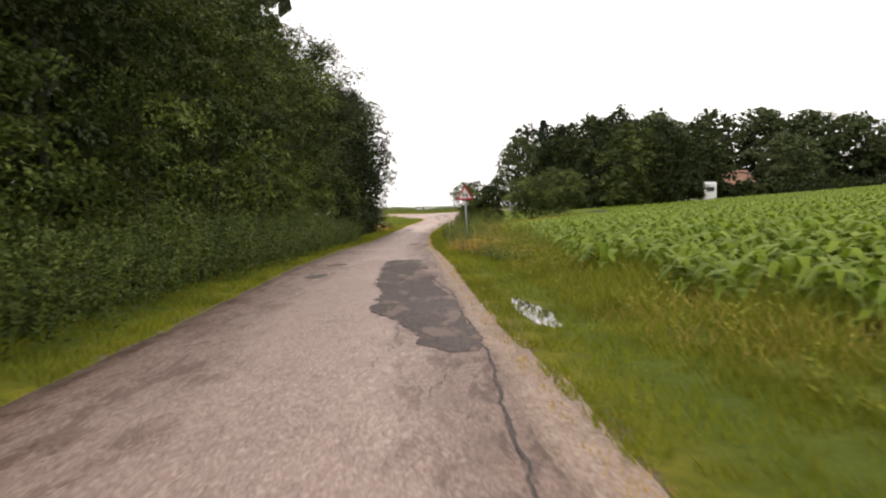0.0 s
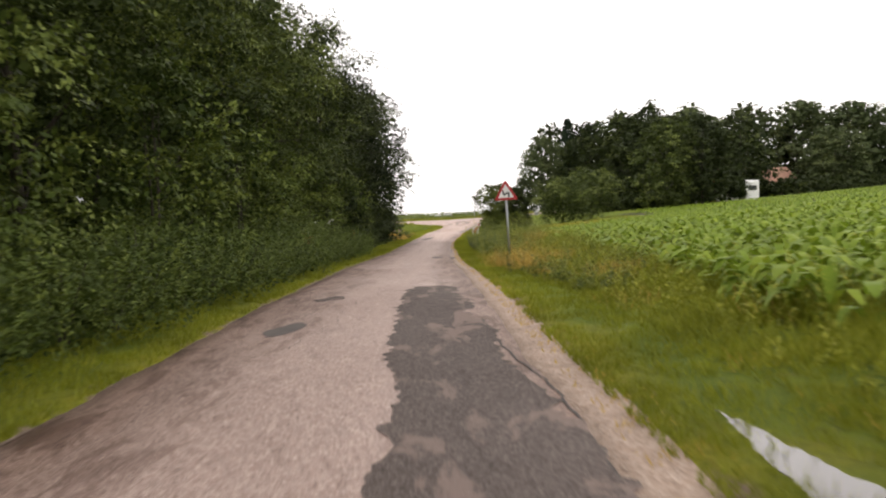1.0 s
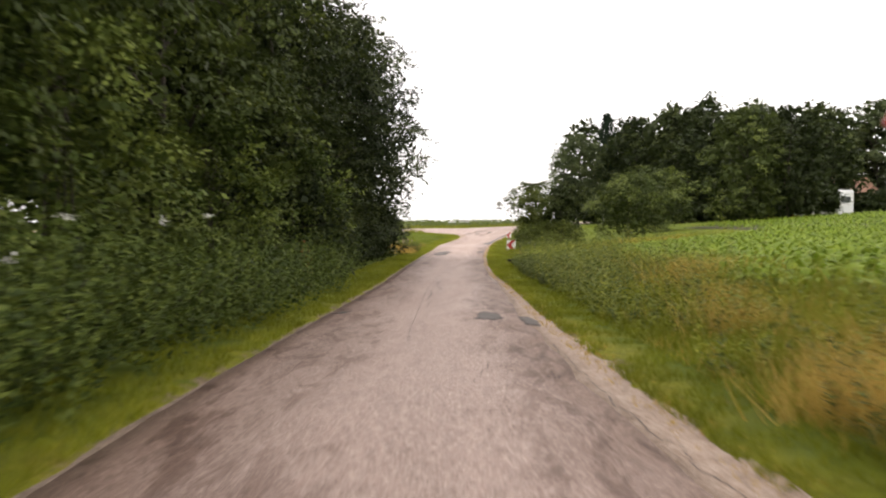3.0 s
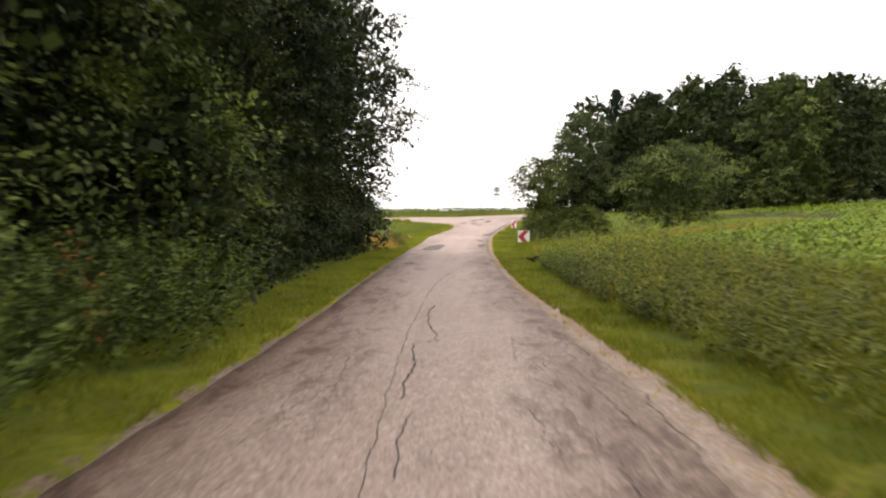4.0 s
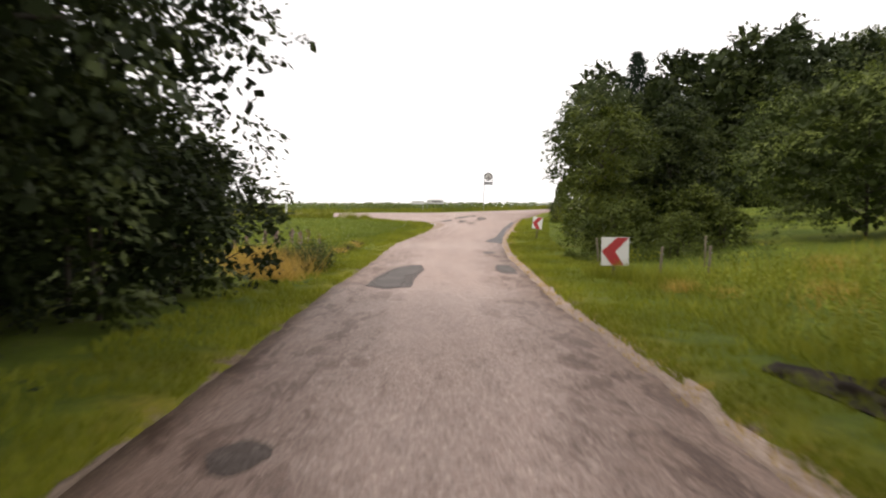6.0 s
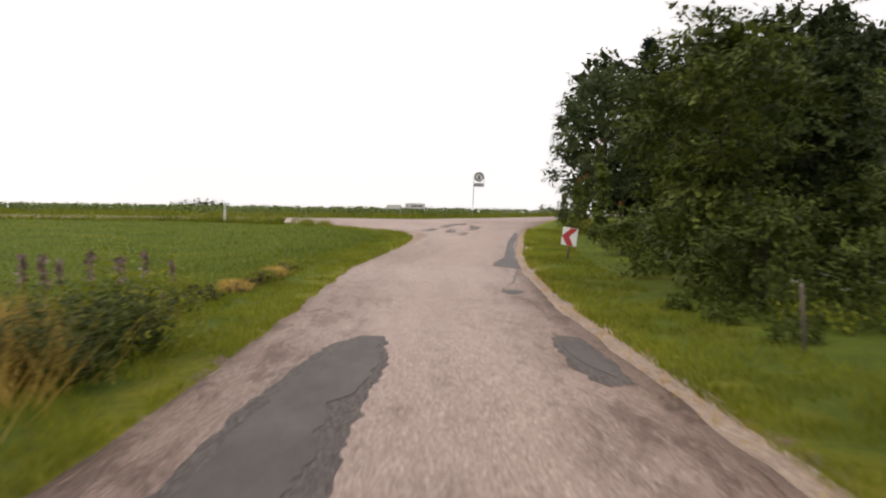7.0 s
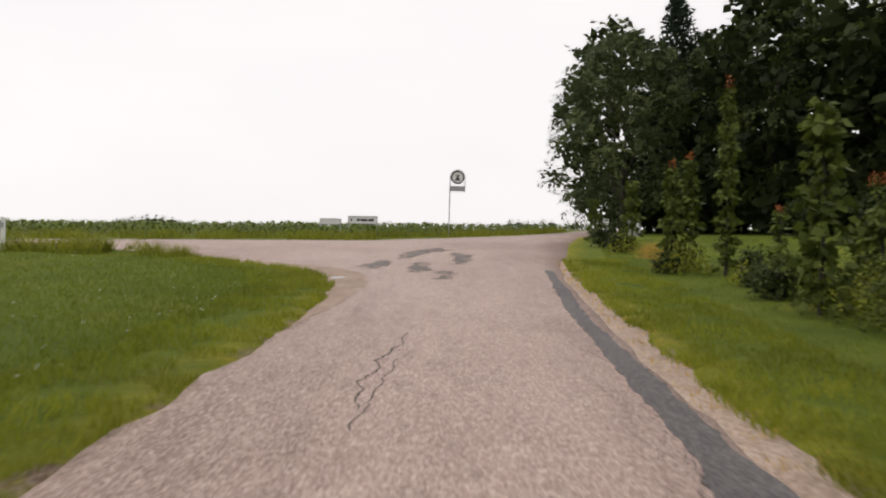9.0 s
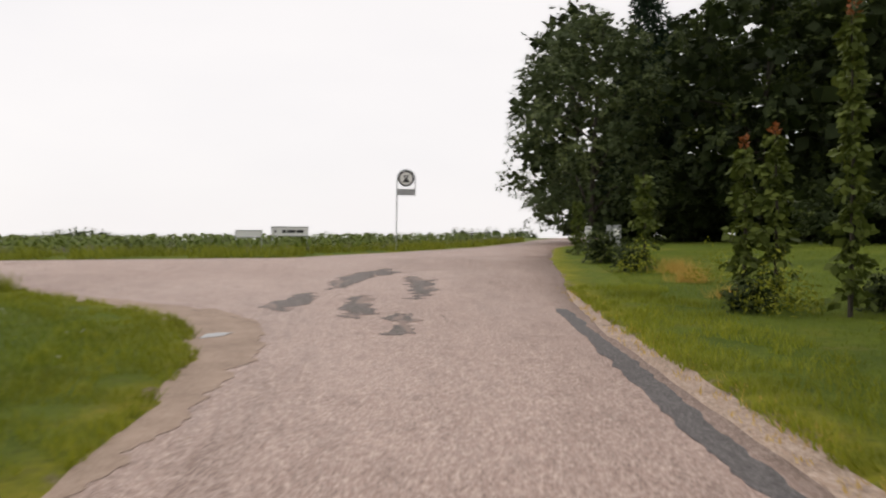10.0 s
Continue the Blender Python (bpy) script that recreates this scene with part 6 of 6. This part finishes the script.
herbs("bank_herbs_green", 2500, 20, 58, 0.085, M_HERB, "tall leafy green weeds crowding the bank", 307, 26)
herbs("bank_herbs_mixed", 2100, 44, 61, 0.085, M_LEAF_BUSH, "tall olive weeds on the bank before the bend", 311, 20, -0.05)
herbs("bank_herbs_pale", 560, 22, 60, 0.080, M_WEED, "tall yellow-green weeds among the bank growth", 309, 20, 0.05)
herbs("bank_herbs_low", 420, 3, 21, 0.085, M_WEED, "low leafy weeds at the field edge", 310, 13, -0.05)
herbs("bank_herbs_lush", 1900, 57, 74, 0.085, M_LUSH, "lush bright green weeds before the bend", 308, 14, -0.1)


def weed_row(name, n, sampler, tall, leaf, mat, label, seed, per=14):
    """Leafy stems along a verge, taller and darker in clumps."""
    rng = np.random.default_rng(seed)
    x, y = sampler(n, rng)
    patch = np.array([noise.noise(Vector((a * 0.8, b * 0.8, seed))) for a, b in zip(x, y)])
    ok = patch > -0.12
    x, y, patch = x[ok], y[ok], patch[ok]
    m = len(x)
    way = unit(np.stack([rng.normal(size=m) * 0.25, rng.normal(size=m) * 0.25, np.ones(m)], 1))
    v, f = shoots(np.stack([x, y, height(x, y)], 1), way, tall * np.clip(0.65 + 1.2 * patch, 0.4, 1.4) * rng.uniform(0.6, 1.2, m), per, leaf, rng, 0.36, 0.04, 0.35)
    tone = np.repeat(np.clip(patch * 1.2 - 0.2 + rng.normal(size=m) * 0.4, -1, 1), per)
    return tagged(new(name, toned(mesh_of(name, v, f, mat), tone)), label, "weeds", kind="stuff")


def side_verge(n, rng):
    x = -8.3 - 52 * rng.uniform(0, 1, n) ** 1.8
    return x, np.interp(x, [-14, -8.2], [109.9, 108.2]) + rng.normal(size=n) * 0.35 - 0.3


def bend_row(n, rng):
    u = rng.uniform(0, 1, n)
    return np.interp(u, [0, 0.3, 0.7, 1], [3.7, 4.3, 5.0, 7.6]) + rng.normal(size=n) * 0.32, np.interp(u, [0, 0.3, 0.7, 1], [91.8, 95.0, 98.4, 97.2]) + rng.normal(size=n) * 0.4


weed_row("side_verge_weeds", 1500, side_verge, 0.46, 0.075, M_WEED, "rough yellow-green weeds along the side road", 318)
weed_row("side_verge_dock", 420, side_verge, 0.52, 0.10, M_LEAF_BUSH, "dark leafy dock plants along the side road", 319)
grass("side_verge_grass", 9000, side_verge, 0.36, 0.02, M_GRASS, "long unmown grass along the side road", 124, 0.8, 0.2, 0.6)
weed_row("bend_weeds", 420, bend_row, 0.75, 0.085, M_WEED, "loose yellow-green weeds behind the bend board", 320, 18)
weed_row("bend_brambles", 300, bend_row, 0.6, 0.085, M_LEAF_BUSH, "dark green brambles behind the bend board", 321, 18)


def nettle_clump(spots, seed):
    """Dark nettles: each clump of upright leafy stems is a thing of its own."""
    rng = np.random.default_rng(seed)
    n, per = 60, 22
    a, r = rng.uniform(0, 2 * np.pi, n), 0.36 * np.sqrt(rng.uniform(0, 1, n))
    base = np.stack([np.cos(a) * r, np.sin(a) * r, np.zeros(n)], 1)
    way = unit(np.stack([np.cos(a) * r * 0.9, np.sin(a) * r * 0.9, np.ones(n)], 1) + rng.normal(size=(n, 3)) * 0.08)
    v, f = shoots(base, way, rng.uniform(0.35, 0.75, n), per, 0.075, rng, 0.42, 0.08, 0.25)
    me = toned(mesh_of("nettle_clump", v, f, M_LEAF_BUSH), np.repeat(rng.normal(size=n) * 0.4 - 0.25, per))
    for k, (x, y, sc) in enumerate(spots):
        ob = tagged(new("nettle_clump", me), "dark green clump of nettles on the verge", "nettles", "nettle clumps")
        ob.matrix_basis = pose(x, y, float(height(x, y)), 0, 0, float(rng.uniform(0, 360)))
        ob.scale = (sc, sc, sc)


nettle_clump([(-4.95, 75.4, 0.95), (-5.15, 76.0, 1.05), (-4.85, 76.4, 0.9), (-5.3, 76.8, 1.0), (-5.0, 77.2, 0.8), (-5.5, 75.2, 0.9), (-5.4, 78.4, 0.7), (-5.2, 79.6, 0.6)], 315)
rng_r = np.random.default_rng(317)
sprig = np.concatenate([np.array(p) + rng_r.normal(size=(26, 3)) * np.array([0.07, 0.10, 0.09]) for p in ((-5.30, 44.25, -0.33), (-5.28, 44.6, -0.6), (-5.28, 44.65, -0.85), (-4.95, 30.6, 0.2), (-4.95, 31.5, 0.0), (-4.92, 30.9, 0.05))])
stuff("withered_hedge_leaves", *leaves(sprig, 0.06, rng_r, 0.3, None, 0.55), M_LEAF_RED, "rust-red withered leaves on the hedge shrubs", "leaves")


def flower_spikes(spots, seed):
    """Pale pink flower spikes over tall stems."""
    rng = np.random.default_rng(seed)
    n = 90
    z = rng.uniform(0.65, 1.05, n)
    a = rng.uniform(0, 2 * np.pi, n)
    r = 0.035 * (1.1 - z) / 0.4
    proto = tagged(new("flower_spike"), "tall wild plant with a faded pink flower spike", "wild flower", "pink flower spikes")
    v, f = tube([(0, 0, -0.05), (0.01, 0, 0.5), (0, 0, 1.0)], [0.008, 0.007, 0.004], 5)
    part("stalk", mesh_of("stalk", v, f, M_WEED), None, proto)
    v, f = leaves(np.stack([np.cos(a) * r, np.sin(a) * r, z], 1), 0.06, rng, 0.2, None, 0.9)
    part("blossom", mesh_of("blossom", v, f, M_SPIKE), None, proto, "faded pink blossom spike")
    v, f = leaves(np.stack([np.cos(a) * 0.02, np.sin(a) * 0.02, z - 0.55], 1), 0.2, rng, 0.0, None, 0.3)
    part("foliage", mesh_of("foliage", v, f, M_WEED), None, proto)
    for k, (x, y, sc) in enumerate(spots):
        m = pose(x, y, float(height(x, y)), float(rng.uniform(-6, 6)), float(rng.uniform(-6, 6)), float(rng.uniform(0, 360)))
        ob = proto if k == 0 else copy_thing(proto, m)
        ob.matrix_basis = m
        ob.scale = (sc, sc, sc)


kk = Mat("faded_pink_petals")
M_SPIKE = kk.finish(kk.mix(kk.island(), (0.24, 0.15, 0.14), (0.42, 0.31, 0.29)), 0.7)
flower_spikes([(-5.9, 77.5, 0.8), (-5.75, 78.0, 0.82), (-5.5, 78.3, 0.75), (-6.3, 77.8, 0.78), (-6.6, 77.2, 0.75), (-5.4, 78.9, 0.78), (-5.2, 79.2, 0.66), (-6.9, 77.6, 0.6), (-6.1, 78.2, 0.7), (-5.65, 78.7, 0.72)], 311)


def blossoms(spots, seed):
    """White blossom heads on the shrubs at the hedge."""
    rng = np.random.default_rng(seed)
    a = np.concatenate([np.array(p) + rng.normal(size=(22, 3)) * np.array([0.035, 0.035, 0.02]) for p in spots])
    v, f = leaves(a, 0.03, rng, -0.3, None, 0.9)
    stuff("elder_blossoms", v, f, M_PETAL, "small white elder blossoms on the hedge shrubs", "blossom")


blossoms([(-4.85, 34.8, 0.46), (-5.05, 33.2, 0.52), (-5.2, 32.6, 0.2), (-5.1, 37.0, 0.5)], 321)

def pebbles(name, n, place, label, seed):
    """Loose small stones, each an eight-faced lump."""
    rng = np.random.default_rng(seed)
    x, y = place(n, rng)
    z = np.array([surface(float(a), float(b)) for a, b in zip(x, y)]) - 0.006
    base = np.array([(1, 0, 0), (0, 1, 0), (-1, 0, 0), (0, -1, 0), (0, 0, 0.7), (0, 0, -0.4)], float)
    size = rng.uniform(0.005, 0.016, (len(x), 1, 1)) * rng.uniform(0.6, 1.4, (len(x), 1, 3))
    a = rng.uniform(0, 6.28, len(x))
    rot = np.stack([np.stack([np.cos(a), -np.sin(a), 0 * a], 1), np.stack([np.sin(a), np.cos(a), 0 * a], 1), np.stack([0 * a, 0 * a, 0 * a + 1], 1)], 1)
    v = np.einsum("nij,nkj->nki", rot, base[None] * size) + np.stack([x, y, z], 1)[:, None, :]
    f = np.array([(0, 1, 4), (1, 2, 4), (2, 3, 4), (3, 0, 4), (1, 0, 5), (2, 1, 5), (3, 2, 5), (0, 3, 5)])
    f = (np.arange(len(x)) * 6)[:, None, None] + f[None]
    return stuff(name, v.reshape(-1, 3), f.reshape(-1, 3), M_GRAVEL, label, "gravel")


pebbles("shoulder_pebbles", 4000, lambda n, rng: (lambda y: (right_edge(y) - 0.05 - np.abs(rng.normal(size=n)) * 0.28, y))(rng.uniform(2, 105, n)), "loose gravel pebbles on the sandy shoulder", 331)
pebbles("edge_pebbles", 2600, lambda n, rng: (lambda y: (left_edge(y) + np.abs(rng.normal(size=n)) * 0.14 - 0.03, y))(rng.uniform(4, 103, n)), "loose gravel pebbles along the asphalt edge", 332)

pebbles("corner_grit", 3200, lambda n, rng: (lambda y: (np.interp(y, [94, 98, 100, 102, 104], [-2.6, -2.0, -1.7, -1.7, -2.4]) + rng.normal(size=n) * 0.28, y))(rng.uniform(94, 104, n)), "loose grit spread over the junction corner", 333)


def umbels(spots, seed):
    """White-flowered hedge plants under the bushes."""
    rng = np.random.default_rng(seed)
    proto = tagged(new("white_umbel"), "slender wild plant with a flat white flower head", "wild flower", "white umbels")
    v, f = tube([(0, 0, -0.05), (0.02, 0, 0.3), (0, 0.01, 0.62)], [0.008, 0.006, 0.004], 5)
    part("stalk", mesh_of("stalk", v, f, M_WEED), None, proto)
    a = rng.normal(size=(26, 3)) * np.array([0.035, 0.035, 0.008]) + np.array([0, 0, 0.63])
    v, f = leaves(a, 0.014, rng, -0.2, None, 0.9, 0.6)
    part("flower_head", mesh_of("flower_head", v, f, M_PETAL), None, proto, "flat white flower head")
    a = rng.normal(size=(50, 3)) * np.array([0.10, 0.10, 0.10]) + np.array([0, 0, 0.22])
    v, f = leaves(a, 0.12, rng, 0.2, None, 0.4)
    part("foliage", mesh_of("foliage", v, f, M_WEED), None, proto)
    for k, (x, y, sc) in enumerate(spots):
        m = pose(x, y, float(height(x, y)), float(rng.uniform(-8, 8)), float(rng.uniform(-8, 8)), float(rng.uniform(0, 360)))
        ob = proto if k == 0 else copy_thing(proto, m)
        ob.matrix_basis = m
        ob.scale = (sc, sc, sc)


umbels([(2.0, 78.6, 0.9), (2.3, 78.1, 0.8), (2.9, 78.4, 0.85), (2.2, 79.3, 0.75), (2.5, 79.0, 0.95)], 341)
weed_leaves("bush_foot_weeds", [(x, y, sc) for x, y, sc in ((2.0, 79.0, 0.9), (2.5, 78.4, 1.0), (3.0, 78.0, 1.1), (1.9, 80.2, 0.8), (2.2, 81.4, 0.8), (2.6, 83.5, 0.8), (2.9, 86.0, 0.8), (3.0, 87.6, 0.7), (1.5, 77.6, 0.5), (1.3, 79.0, 0.4), (1.2, 80.3, 0.35), (3.6, 77.2, 1.0), (4.4, 76.4, 1.1))], M_LEAF_BUSH, "leafy weeds at the foot of the bushes", 342)


rng_f = np.random.default_rng(361)
cx_, cy_ = off_road(420, rng_f)
sel = (cy_ > 86) & (cx_ > -14)
cx_, cy_ = cx_[sel], cy_[sel]
cp = np.repeat(np.stack([cx_, cy_, height(cx_, cy_) + rng_f.uniform(0.08, 0.16, len(cx_))], 1), 5, 0)
stuff("clover_blossoms", *leaves(cp + rng_f.normal(size=cp.shape) * 0.008, 0.013, rng_f, -0.2, None, 0.9), M_PETAL, "tiny white clover blossoms in the meadow", "wild flowers")


def hay_heap(spots, seed):
    """Low heaps of turned-over turf with withered grass on top."""
    rng = np.random.default_rng(seed)
    for k, (x, y, rx, ry, h, turn) in enumerate(spots):
        thing = tagged(new("turf_heap"), "low heap of turned turf with withered yellow grass", "turf heap", "turf heaps beside the lane")
        bm = bmesh.new()
        bmesh.ops.create_icosphere(bm, subdivisions=4, radius=1.0)
        for v in bm.verts:
            v.co *= 1 + 0.38 * noise.noise(v.co * 2.1 + Vector((k * 3.1, 0, 0))) + 0.16 * noise.noise(v.co * 7 + Vector((k, 2, 0)))
            v.co = Vector((v.co.x * rx, v.co.y * ry, v.co.z * h))
        part("turf", bm, M_SOIL, thing, "dark earthy underside")
        n = int(1100 * rx * ry / 0.3)
        r, a = np.sqrt(rng.uniform(0, 1, n)), rng.uniform(0, 2 * np.pi, n)
        bx, by = np.cos(a) * r * rx * 1.05, np.sin(a) * r * ry * 1.05
        v, f = blades(bx, by, h * np.sqrt(np.clip(1 - r * r, 0, 1)) * 0.86, 0.10, 0.014, rng, 1.8)
        part("dry_grass", mesh_of("dry_grass", v, f, M_DRY if k % 2 else M_WEED), None, thing, "withered yellow grass on top")
        m = pose(x, y, float(height(x, y)) + 0.02, 0, 0, turn)
        thing.matrix_basis = m


hay_heap([(-5.45, 81.2, 0.34, 0.5, 0.18, 20), (-5.15, 82.3, 0.26, 0.7, 0.11, 10), (-5.0, 83.5, 0.22, 0.75, 0.17, -8), (-4.92, 84.7, 0.22, 0.8, 0.13, 5), (-4.9, 86.2, 0.26, 0.9, 0.15, 8), (-5.9, 80.3, 0.30, 0.45, 0.14, 40)], 351)

# far trees that stand on the horizon, with haze put into their leaf colour
hz = build_tree("distant_tree", 9.0, 5.5, 0.2, 110, 9, 0.8, M_LEAF_BIRCH_HAZED, 401, "distant hazy grey-green tree on the horizon", group="trees on the horizon", clump=1.3, inner=60, n_limb=4)
grow([hz], [(0, x, y, sc, None) for x, y, sc in ((-104, 452, 1.02), (-98, 455, 1.12), (-92, 460, 1.08), (-110, 458, 0.95), (-86, 456, 0.9), (-190, 400, 1.05), (-196, 404, 0.98), (-184, 398, 0.9), (58, 420, 0.95), (66, 425, 0.9), (74, 430, 0.98), (84, 430, 0.93), (92, 440, 0.98))])
